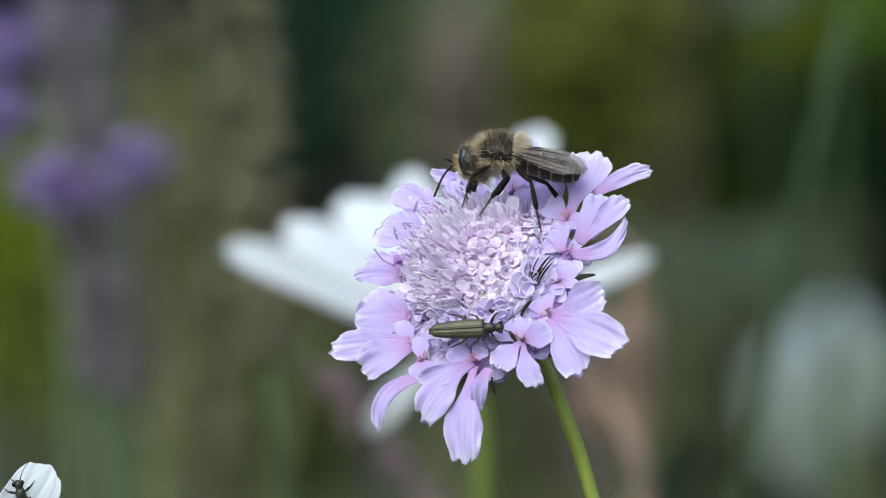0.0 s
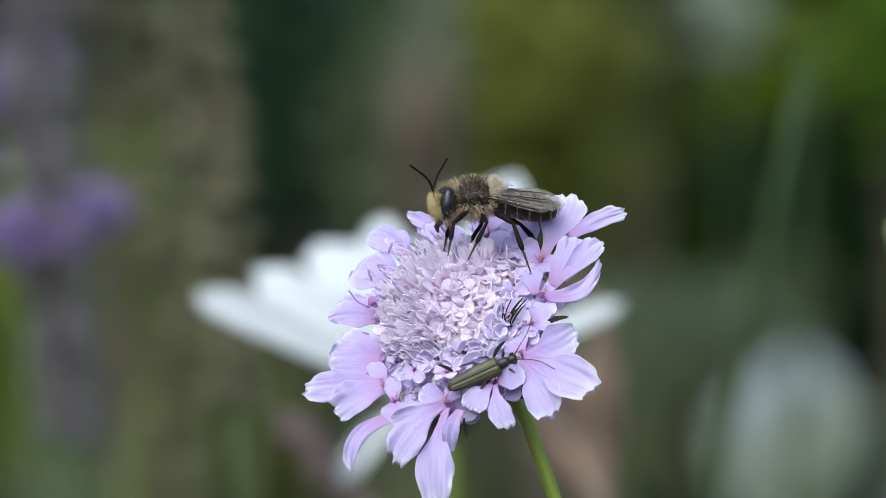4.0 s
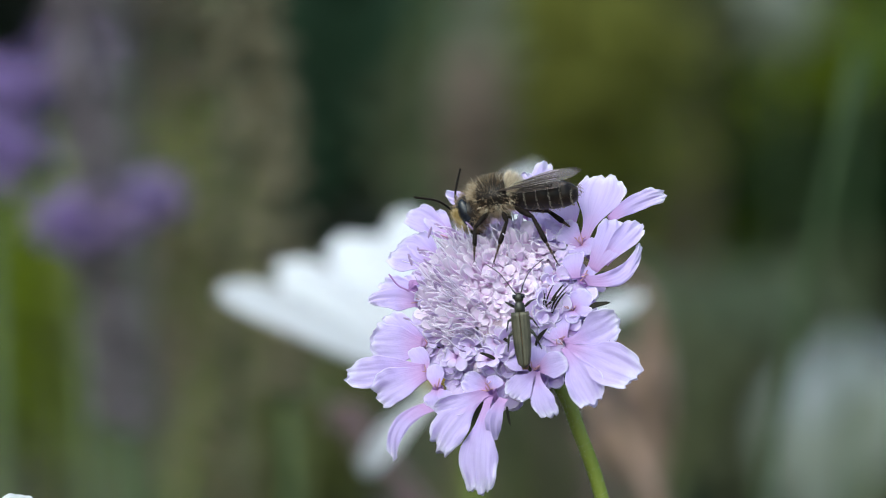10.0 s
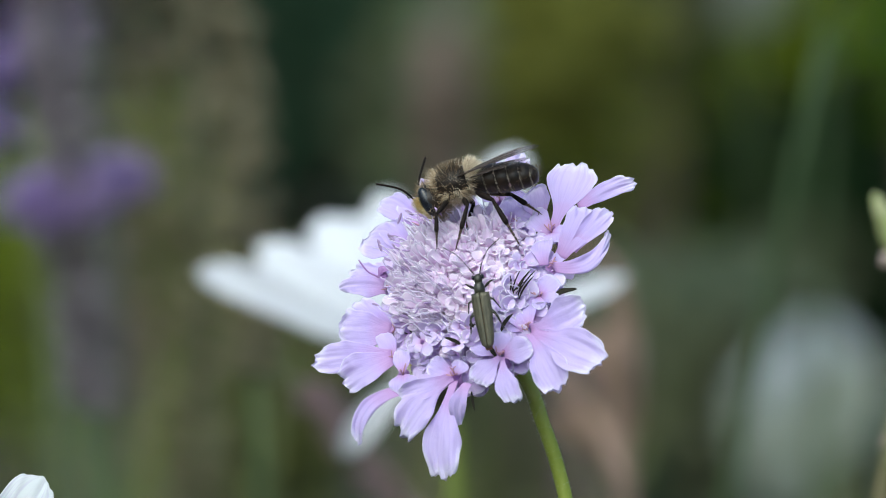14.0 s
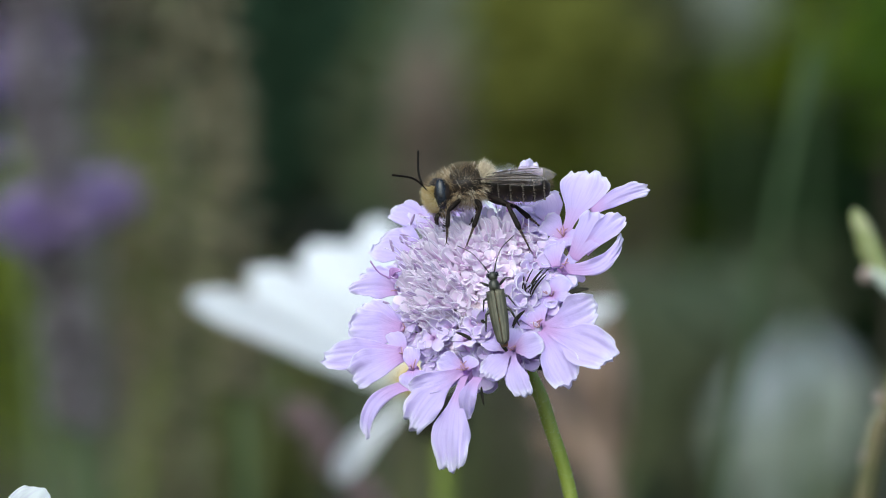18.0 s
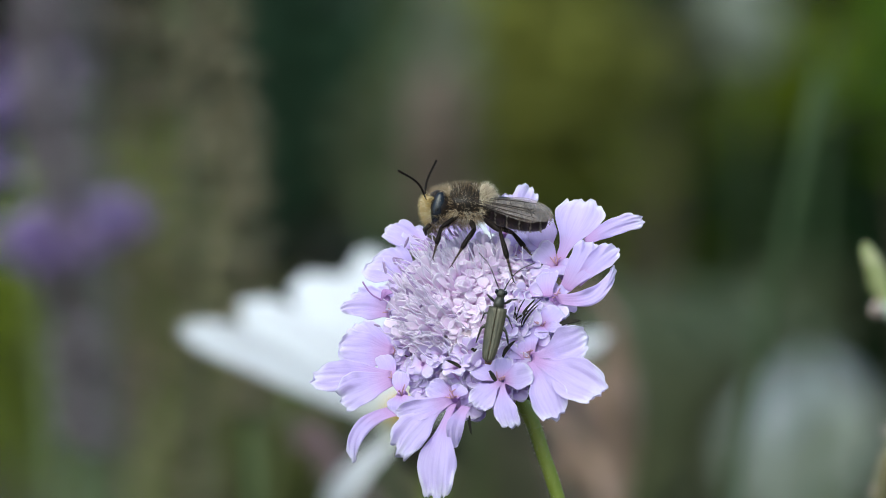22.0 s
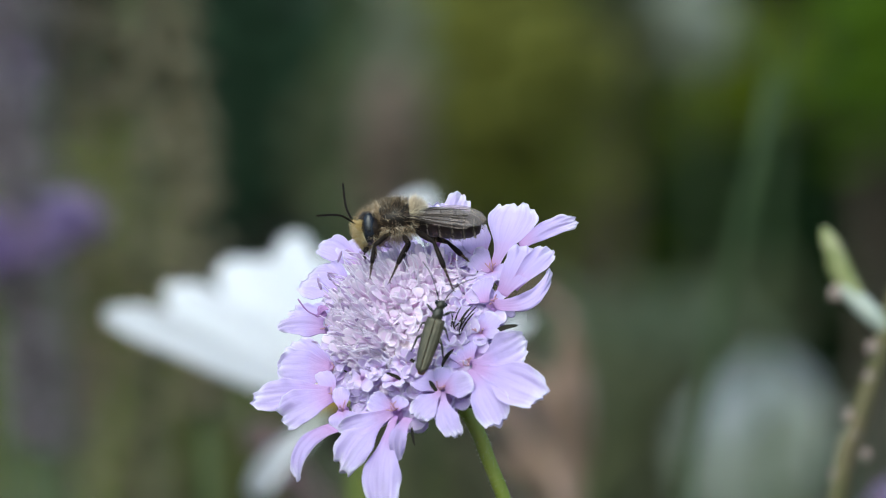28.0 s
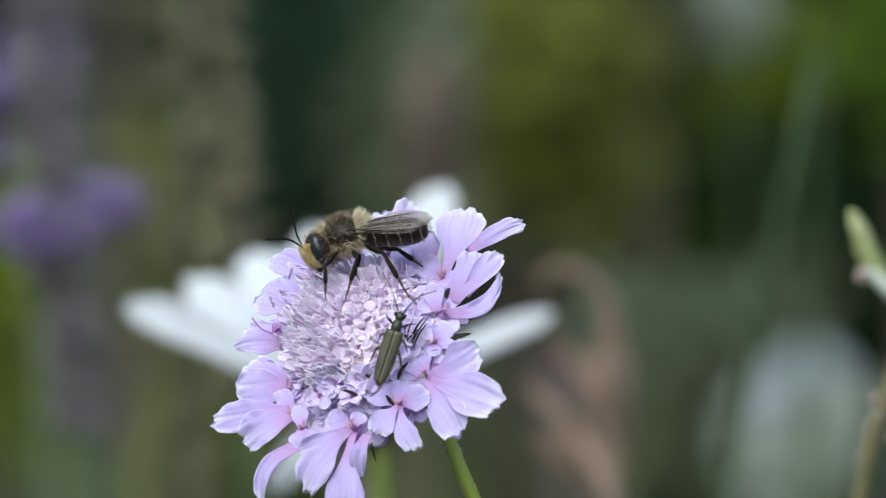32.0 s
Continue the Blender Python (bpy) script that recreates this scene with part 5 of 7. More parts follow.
spike(100, -120, 190, 700, 1.6, 0.0125, (M_BARK, M_MAUVE), "withered mauve-grey flower spike", 1, 540)
spike(185, -150, 235, 700, 1.75, 0.009, (M_BARK, M_MAUVE), "withered mauve-grey flower spike", 2, 300)
spike(345, -150, 400, 930, 1.6, 0.010, (M_BARK, M_STRAW), "withered straw-coloured flower spike", 3, 420)
spike(430, -100, 480, 640, 1.5, 0.0125, (M_BARK, M_STRAW), "withered straw-coloured flower spike", 4, 380)
spike(265, -100, 310, 930, 2.2, 0.011, (M_BARK, M_BROWN), "withered brown flower spike", 10, 260)
spike(735, -150, 715, 420, 2.2, 0.011, (M_SAGE, M_SAGE), "upright grey-green stalk with small leaves", 11, 220)
spike(810, -150, 830, 460, 3.4, 0.014, (M_BARK, M_BROWN), "withered brown flower spike", 5, 220)
spike(1030, 560, 1070, 930, 2.2, 0.012, (M_BARK, M_ROSE), "dull mauve flower spike", 12, 160)
spike(570, 660, 780, 930, 1.5, 0.007, (M_BARK, M_ROSE), "slanting dull mauve stalk", 6, 260)
spike(1490, 20, 1300, 920, 1.55, 0.0028, (M_REED, M_REED), "slanting green stalk with small leaves", 8, 170)
spike(1500, -60, 1490, 240, 2.2, 0.0045, (M_REED, M_REED), "upright green stalk with small leaves", 9, 110)

# a withered flower on its stalk: curled brown petals hanging from the tip
M_FADED = material("faded_petal", [(0.19, 0.125, 0.08), (0.33, 0.23, 0.175), (0.42, 0.31, 0.27)], 0.8, 0.012, bump=0.001, through_light=0.2)
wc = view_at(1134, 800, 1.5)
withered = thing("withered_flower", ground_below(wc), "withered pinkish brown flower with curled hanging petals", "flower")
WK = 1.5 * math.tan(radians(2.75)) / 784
for k, (x, y, w, sway) in enumerate(((960, 590, 30, -0.3), (1010, 500, 26, -0.25), (1050, 540, 32, -0.1), (1095, 520, 34, 0.1), (985, 690, 38, -0.2), (1120, 470, 28, 0.15))):
    bm = bmesh.new()
    ragged_petal(bm, (0, 0.003 * k - 0.006, wc.z - 50 * WK), ((x - 1112) * WK, 0.008 * math.sin(2.3 * k), wc.z + (800 - y) * WK), w * WK, (0.2, -1, 0.3),
                 0.05, 0.2, 0.15, sway, 0.3, 300 + k, 10, 14, narrow=0.7, widest=0.6, ragged=0.06, crinkle=0.03, thick=0.0006)
    part("petal", bm, M_FADED, withered)
# one long petal curls over into an arch
bm = bmesh.new()
tube(bm, curve_points([Vector(((x - 1112) * WK, 0.004, wc.z + (800 - y) * WK)) for x, y in ((1112, 800), (1132, 680), (1128, 560), (1098, 455), (1050, 408), (1000, 404), (975, 440))], 6),
     [11 * WK] * 12 + [8 * WK] * 18 + [5 * WK] * 7, 9)
part("petal", bm, M_FADED, withered, "rolled brown petal arching over")
bm = bmesh.new()
tube(bm, curve_points([(0, 0, -0.01), (0.004, 0, wc.z * 0.5), (0, 0, wc.z)], 6), 17 * WK, 9)
part("stalk", bm, M_FADED, withered)


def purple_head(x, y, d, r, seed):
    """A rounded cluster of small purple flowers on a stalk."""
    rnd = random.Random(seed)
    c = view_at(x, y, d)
    ph = thing("purple_flower", ground_below(c), "rounded purple flower cluster on a thin stalk", "flower", "purple flowers")
    z = c.z
    bm = bmesh.new()
    tube(bm, [(0, 0, -0.01), (0.004, 0, z * 0.5), (0, 0, z)], 0.0009, 7)
    part("stalk", bm, M_SAGE, ph)
    bm = bmesh.new()
    for k in range(170):
        d3 = Vector((rnd.gauss(0, 1), rnd.gauss(0, 1), rnd.gauss(0, 0.75))).normalized()
        p = Vector((0, 0, z)) + Vector((d3.x * r, d3.y * r, d3.z * r * 0.5)) * rnd.uniform(0.4, 1.2)
        blade(bm, p, p + (d3 + Vector((0, 0, 0.2))) * r * 0.4, r * 0.3, (0, 0, 1), 0.1, 0.2, 0, k, 2, 3, narrow=0.4, widest=0.6, thick=0.0003)
    tagged(part("petal_mass", bm, M_PURPLE, ph), kind="stuff")


purple_head(112, 330, 1.6, 0.0072, 1)
purple_head(212, 290, 1.62, 0.0068, 6)
purple_head(162, 308, 1.66, 0.0062, 7)
purple_head(-40, 215, 1.65, 0.0085, 2)
purple_head(-50, 100, 1.7, 0.0085, 3)
purple_head(105, 30, 2.8, 0.010, 4)
purple_head(1725, 800, 1.7, 0.0055, 5)


# white petals greyed in colour, in place of the shade they stand in
M_DIMMED_PETAL = petal_material("dimmed_white_petal", (0.36, 0.40, 0.38), (0.46, 0.51, 0.53), (0.50, 0.55, 0.58), 0.2, 0.3)


# the darkest of the three, shade painted into the petals
M_SHADED_PETAL = petal_material("shaded_white_petal", (0.13, 0.17, 0.11), (0.19, 0.23, 0.16), (0.22, 0.26, 0.19), 0.2, 0.3)


# in between: grey-green haze painted into the petals
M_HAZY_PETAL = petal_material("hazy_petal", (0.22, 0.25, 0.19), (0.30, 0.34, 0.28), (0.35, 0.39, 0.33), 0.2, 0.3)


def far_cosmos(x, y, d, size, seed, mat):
    """A white cosmos seen from the front; mat sets how far its petals are greyed."""
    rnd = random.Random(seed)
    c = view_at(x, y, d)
    fc = thing("dimmed_flower", ground_below(c), "pale open flower, petals greyed for shade and haze", "flower", "pale flowers in the bed")
    c = Vector((0, 0, c.z))
    for k in range(8):
        a = 2 * math.pi * k / 8 + rnd.uniform(-0.1, 0.1)
        dd = Vector((math.cos(a), rnd.uniform(-0.1, 0.25), math.sin(a)))
        bm = bmesh.new()
        reach = size * rnd.uniform(0.6, 1.15)
        blade(bm, c + dd * size * 0.05, c + dd * reach, size * rnd.uniform(0.6, 0.9), (0, -1, 0.2), 0.05, 0.06, 0.03, k, 6, 8, narrow=0.3, widest=0.66, blunt=3.2, thick=0.0004)
        part("petal", bm, mat, fc)
    bm = bmesh.new()
    ball(bm, c + Vector((0, -0.002, 0)), (size * 0.16, 0.003, size * 0.16), 12, 8)
    part("disc", bm, mat, fc)
    bm = bmesh.new()
    tube(bm, [(0, 0.004, -0.01), (0.006, 0.01, c.z * 0.6), c + Vector((0, 0.004, 0))], 0.0015, 7)
    part("stem", bm, M_SAGE, fc)


far_cosmos(1472, 632, 3.5, 0.0225, 1, M_DIMMED_PETAL)
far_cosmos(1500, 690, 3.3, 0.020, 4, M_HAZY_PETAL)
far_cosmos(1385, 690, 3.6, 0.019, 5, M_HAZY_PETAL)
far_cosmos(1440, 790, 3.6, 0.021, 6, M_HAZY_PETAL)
far_cosmos(1290, 615, 4.2, 0.023, 2, M_SHADED_PETAL)
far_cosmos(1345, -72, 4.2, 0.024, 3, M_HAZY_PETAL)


def tuft(x, d, count, hgt, mat, label, seed, width=0.0045):
    """A tuft of tall narrow leaves."""
    rnd = random.Random(seed)
    at = ground_below(view_at(x, 441, d))
    tf = thing("grass_tuft", at, label, "grass", "grass tufts")
    for k in range(count):
        bm = bmesh.new()
        b = Vector((rnd.gauss(0, 0.025), rnd.gauss(0, 0.03), -0.01))
        e = b + Vector((rnd.gauss(0, 0.05), rnd.gauss(0, 0.05), hgt * rnd.uniform(0.55, 1.0)))
        blade(bm, b, e, width * rnd.uniform(0.7, 1.3), (rnd.uniform(-1, 1), -1, 0.2), 0.04, 0.15, 0, k, 2, 6, narrow=0.8, widest=0.3, blunt=1.2, thick=0.0004)
        part("leaf", bm, mat, tf)


for x, d, n, hgt, seed in ((50, 2.0, 40, 0.30, 1), (190, 1.8, 34, 0.30, 2), (300, 2.2, 36, 0.28, 3), (430, 1.9, 36, 0.28, 4), (-120, 2.0, 40, 0.30, 5), (530, 2.3, 34, 0.24, 6),
                           (860, 2.6, 24, 0.19, 7), (1010, 3.0, 24, 0.15, 8), (1300, 2.8, 24, 0.18, 9), (1560, 2.8, 24, 0.19, 10)):
    tuft(x, d, n, hgt, M_BLADE, "tuft of narrow green leaves", seed)


# ---- paths of what the wind and the insects move: seconds, x, y, z, three turns ----
FLOWER_ROWS = [  # seconds, x, y, z in metres, three turns in degrees
    (0, 0.00447, 0.89775, 0.35645, -4.00, -0.00, 0.00),
    (0.5, 0.00354, 0.89849, 0.35628, -4.31, -0.52, -0.56),
    (1, 0.00344, 0.89650, 0.35682, -4.48, -0.26, -1.63),
    (1.5, 0.00589, 0.89517, 0.35751, -4.63, 0.83, -1.32),
    (2, 0.00706, 0.89552, 0.35747, -4.93, 1.21, -1.37),
    (2.5, 0.00585, 0.89728, 0.35740, -4.41, 0.66, -1.19),
    (3, 0.00555, 0.89689, 0.35725, -4.29, 0.59, -1.24),
    (3.5, 0.00555, 0.89780, 0.35704, -4.51, 0.46, -1.14),
    (5.5, 0.00428, 0.89564, 0.35726, -3.36, -0.13, -0.76),
    (6, 0.00241, 0.89690, 0.35717, -2.81, -0.15, -0.83),
    (6.5, 0.00157, 0.89699, 0.35701, -3.30, -0.08, -1.72),
    (7, 0.00202, 0.89691, 0.35775, -3.08, 0.10, -1.11),
    (7.5, 0.00167, 0.89714, 0.35677, -3.89, -0.05, -1.05),
    (8, 0.00322, 0.89629, 0.35690, -4.33, 0.46, -1.15),
    (8.5, 0.00274, 0.89252, 0.35727, -1.78, -0.24, -3.26),
    (9, 0.00222, 0.89553, 0.35676, -1.92, -1.10, -0.42),
    (9.5, 0.00337, 0.89506, 0.35764, -1.86, -0.43, -1.15),
    (10, 0.00437, 0.89678, 0.35773, -1.35, -0.51, -0.48),
    (10.5, 0.00197, 0.89584, 0.35717, -2.31, -0.33, -1.94),
    (11, 0.00258, 0.89282, 0.35808, -2.54, 0.32, -1.77),
    (11.5, 0.00511, 0.89264, 0.35828, -2.18, 0.72, -1.70),
    (12, 0.00532, 0.89400, 0.35750, -2.21, 0.35, -1.24),
    (12.5, 0.00513, 0.89300, 0.35776, -1.24, 0.23, -1.44),
    (13, 0.00601, 0.89255, 0.35783, -0.96, 0.32, -1.58),
    (13.5, 0.00487, 0.89317, 0.35706, -3.47, 0.46, -1.70),
    (14, 0.00443, 0.89371, 0.35724, -2.84, 0.01, -2.57),
    (14.5, 0.00513, 0.89279, 0.35807, -2.42, 0.06, -1.83),
    (16.5, 0.00358, 0.89707, 0.35738, -3.90, 0.03, -1.54),
    (17, 0.00301, 0.89752, 0.35803, -6.00, 0.28, -0.89),
    (17.5, 0.00367, 0.89631, 0.35830, -5.93, 0.87, -1.81),
    (18, 0.00692, 0.89817, 0.35851, -7.02, 1.72, -1.48),
    (18.5, -0.00008, 0.89713, 0.35677, -6.95, 0.56, -2.43),
    (18.7, 0.00393, 0.89835, 0.35780, -3.06, 0.90, -1.95),
    (18.9, 0.02246, 0.89602, 0.36141, -10.18, 6.68, -1.77),
    (19, 0.02334, 0.89608, 0.36224, -10.17, 6.68, -1.77),
    (19.5, 0.01086, 0.90009, 0.36023, -6.09, 3.26, -1.93),
    (20, 0.00051, 0.89515, 0.35737, -4.80, -0.24, -0.25),
    (20.5, 0.00379, 0.89364, 0.35802, -6.20, 1.08, -1.07),
    (21, 0.00289, 0.89086, 0.35696, -3.84, -0.36, -3.61),
    (21.5, 0.00725, 0.89587, 0.35808, -4.72, 2.84, -1.73),
    (22, 0.00520, 0.89773, 0.35819, -5.10, 3.75, -1.43),
    (22.5, 0.00930, 0.89957, 0.35923, -6.55, 4.26, 0.03),
    (23, 0.00259, 0.89149, 0.35720, -6.43, 0.49, -1.29),
    (23.5, 0.00328, 0.89065, 0.35735, -5.45, 0.92, -1.88),
    (24, 0.00484, 0.89437, 0.35803, -5.95, 1.67, -1.64),
    (24.5, 0.01229, 0.89796, 0.35997, -7.48, 4.37, -1.02),
    (25, 0.00714, 0.89721, 0.35939, -7.45, 2.87, -1.11),
    (25.5, 0.00483, 0.89585, 0.35815, -9.12, 2.04, -1.81),
    (26, 0.00612, 0.89738, 0.35804, -8.82, 1.94, -0.54),
    (26.5, 0.00487, 0.89768, 0.35777, -8.69, 2.05, 0.09),
    (28.5, 0.00351, 0.88808, 0.35765, -4.57, -0.17, -2.32),
    (29, 0.00409, 0.88856, 0.35733, -4.37, -0.51, -2.36),
    (29.5, 0.00285, 0.88683, 0.35761, -4.76, -0.51, -3.01),
    (30, 0.00368, 0.88758, 0.35848, -5.61, -0.19, -2.60),
    (30.5, -0.00002, 0.88743, 0.35694, -5.26, -1.21, -2.96),
    (31, -0.00281, 0.88810, 0.35645, -4.23, -2.09, -2.70),
    (31.5, -0.00236, 0.88835, 0.35631, -4.39, -2.00, -2.49),
    (32, -0.00483, 0.88997, 0.35497, -3.16, -3.33, -2.32),
]
BEE_ROWS = [
    (0, 0.00796, 0.89703, 0.36588, -4.38, 4.56, -4.73),
    (0.5, 0.00697, 0.89779, 0.36582, -4.60, 3.89, -4.79),
    (1, 0.00691, 0.89577, 0.36638, -4.74, 4.02, -5.28),
    (1.5, 0.00944, 0.89448, 0.36699, -4.77, 4.05, -3.36),
    (2, 0.01057, 0.89487, 0.36694, -4.94, 3.47, -1.56),
    (2.5, 0.00939, 0.89656, 0.36692, -4.42, 3.98, -1.45),
    (3, 0.00921, 0.89614, 0.36677, -3.85, 5.38, 3.49),
    (3.5, 0.00916, 0.89709, 0.36645, -4.25, 2.86, 4.37),
    (5.5, 0.00765, 0.89473, 0.36657, -4.14, -7.69, 5.14),
    (6, 0.00575, 0.89589, 0.36635, -3.69, -10.25, 4.31),
    (6.5, 0.00476, 0.89602, 0.36624, -3.97, -8.87, 2.80),
    (7, 0.00511, 0.89595, 0.36701, -3.52, -7.46, 2.45),
    (7.5, 0.00498, 0.89634, 0.36673, -4.20, -2.83, 4.95),
    (8, 0.00685, 0.89561, 0.36750, -4.08, 2.43, 5.58),
    (8.5, 0.00558, 0.89126, 0.36689, -1.30, -6.67, -7.30),
    (9, 0.00441, 0.89442, 0.36566, -0.56, -16.08, -5.14),
    (9.5, 0.00532, 0.89390, 0.36626, -0.82, -13.73, -5.36),
    (10, 0.00601, 0.89557, 0.36612, -0.54, -12.18, -4.22),
    (10.5, 0.00380, 0.89472, 0.36561, -1.29, -13.59, -6.00),
    (11, 0.00469, 0.89172, 0.36653, -1.34, -14.55, -6.23),
    (11.5, 0.00728, 0.89150, 0.36692, -0.99, -14.16, -6.29),
    (12, 0.00747, 0.89290, 0.36639, -0.97, -14.56, -5.89),
    (12.5, 0.00750, 0.89173, 0.36669, -0.48, -11.54, -5.13),
    (13, 0.00865, 0.89124, 0.36681, -1.79, -8.49, 4.12),
    (13.5, 0.00664, 0.89223, 0.36596, -2.76, -12.01, -4.74),
    (14, 0.00522, 0.89268, 0.36582, -1.58, -16.11, -6.76),
    (14.5, 0.00578, 0.89171, 0.36657, -1.16, -16.33, -6.01),
    (16.5, 0.00363, 0.89620, 0.36536, -2.79, -17.61, -4.65),
    (17, 0.00295, 0.89693, 0.36597, -5.03, -17.73, -3.15),
    (17.5, 0.00403, 0.89573, 0.36616, -5.39, -12.80, -3.57),
    (18, 0.00774, 0.89778, 0.36675, -7.62, -7.09, 3.87),
    (18.5, 0.00054, 0.89675, 0.36520, -6.99, -6.08, -1.62),
    (18.7, 0.00457, 0.89740, 0.36626, -3.07, -4.72, -1.65),
    (18.9, 0.02398, 0.89611, 0.36986, -10.11, 2.17, -0.97),
    (19, 0.02485, 0.89617, 0.37071, -10.11, 2.68, -1.05),
    (19.5, 0.01181, 0.89957, 0.36860, -6.09, -2.85, -1.28),
    (20, 0.00084, 0.89450, 0.36609, -4.91, -2.30, 2.47),
    (20.5, 0.00489, 0.89317, 0.36660, -6.21, -2.79, -0.65),
    (21, 0.00368, 0.89000, 0.36560, -3.85, -4.08, -3.36),
    (21.5, 0.00856, 0.89515, 0.36663, -4.71, 0.31, -1.53),
    (22, 0.00666, 0.89707, 0.36665, -5.09, 2.42, -1.31),
    (22.5, 0.01104, 0.89920, 0.36793, -6.41, 5.04, 1.68),
    (23, 0.00391, 0.89108, 0.36616, -6.23, 3.42, 2.09),
    (23.5, 0.00456, 0.89005, 0.36596, -5.45, 1.28, -1.91),
    (24, 0.00614, 0.89382, 0.36634, -5.95, -0.07, -1.46),
    (24.5, 0.01380, 0.89765, 0.36830, -7.46, 2.60, -0.79),
    (25, 0.00826, 0.89690, 0.36778, -7.44, 1.07, -0.87),
    (25.5, 0.00603, 0.89577, 0.36655, -9.11, 0.19, -1.51),
    (26, 0.00750, 0.89728, 0.36645, -8.80, 0.47, 2.55),
    (26.5, 0.00625, 0.89758, 0.36615, -8.69, -0.70, 0.51),
    (28.5, 0.00446, 0.88731, 0.36585, -4.60, -6.25, -1.84),
    (29, 0.00498, 0.88776, 0.36550, -4.41, -7.39, -1.83),
    (29.5, 0.00367, 0.88609, 0.36578, -4.81, -8.18, -2.37),
    (30, 0.00449, 0.88696, 0.36669, -5.67, -8.65, -1.76),
    (30.5, 0.00065, 0.88675, 0.36504, -5.34, -10.18, -2.13),
    (31, -0.00225, 0.88728, 0.36444, -4.32, -11.61, -1.98),
    (31.5, -0.00175, 0.88756, 0.36442, -4.50, -12.68, -1.65),
    (32, -0.00449, 0.88903, 0.36329, -3.25, -13.50, -1.74),
]
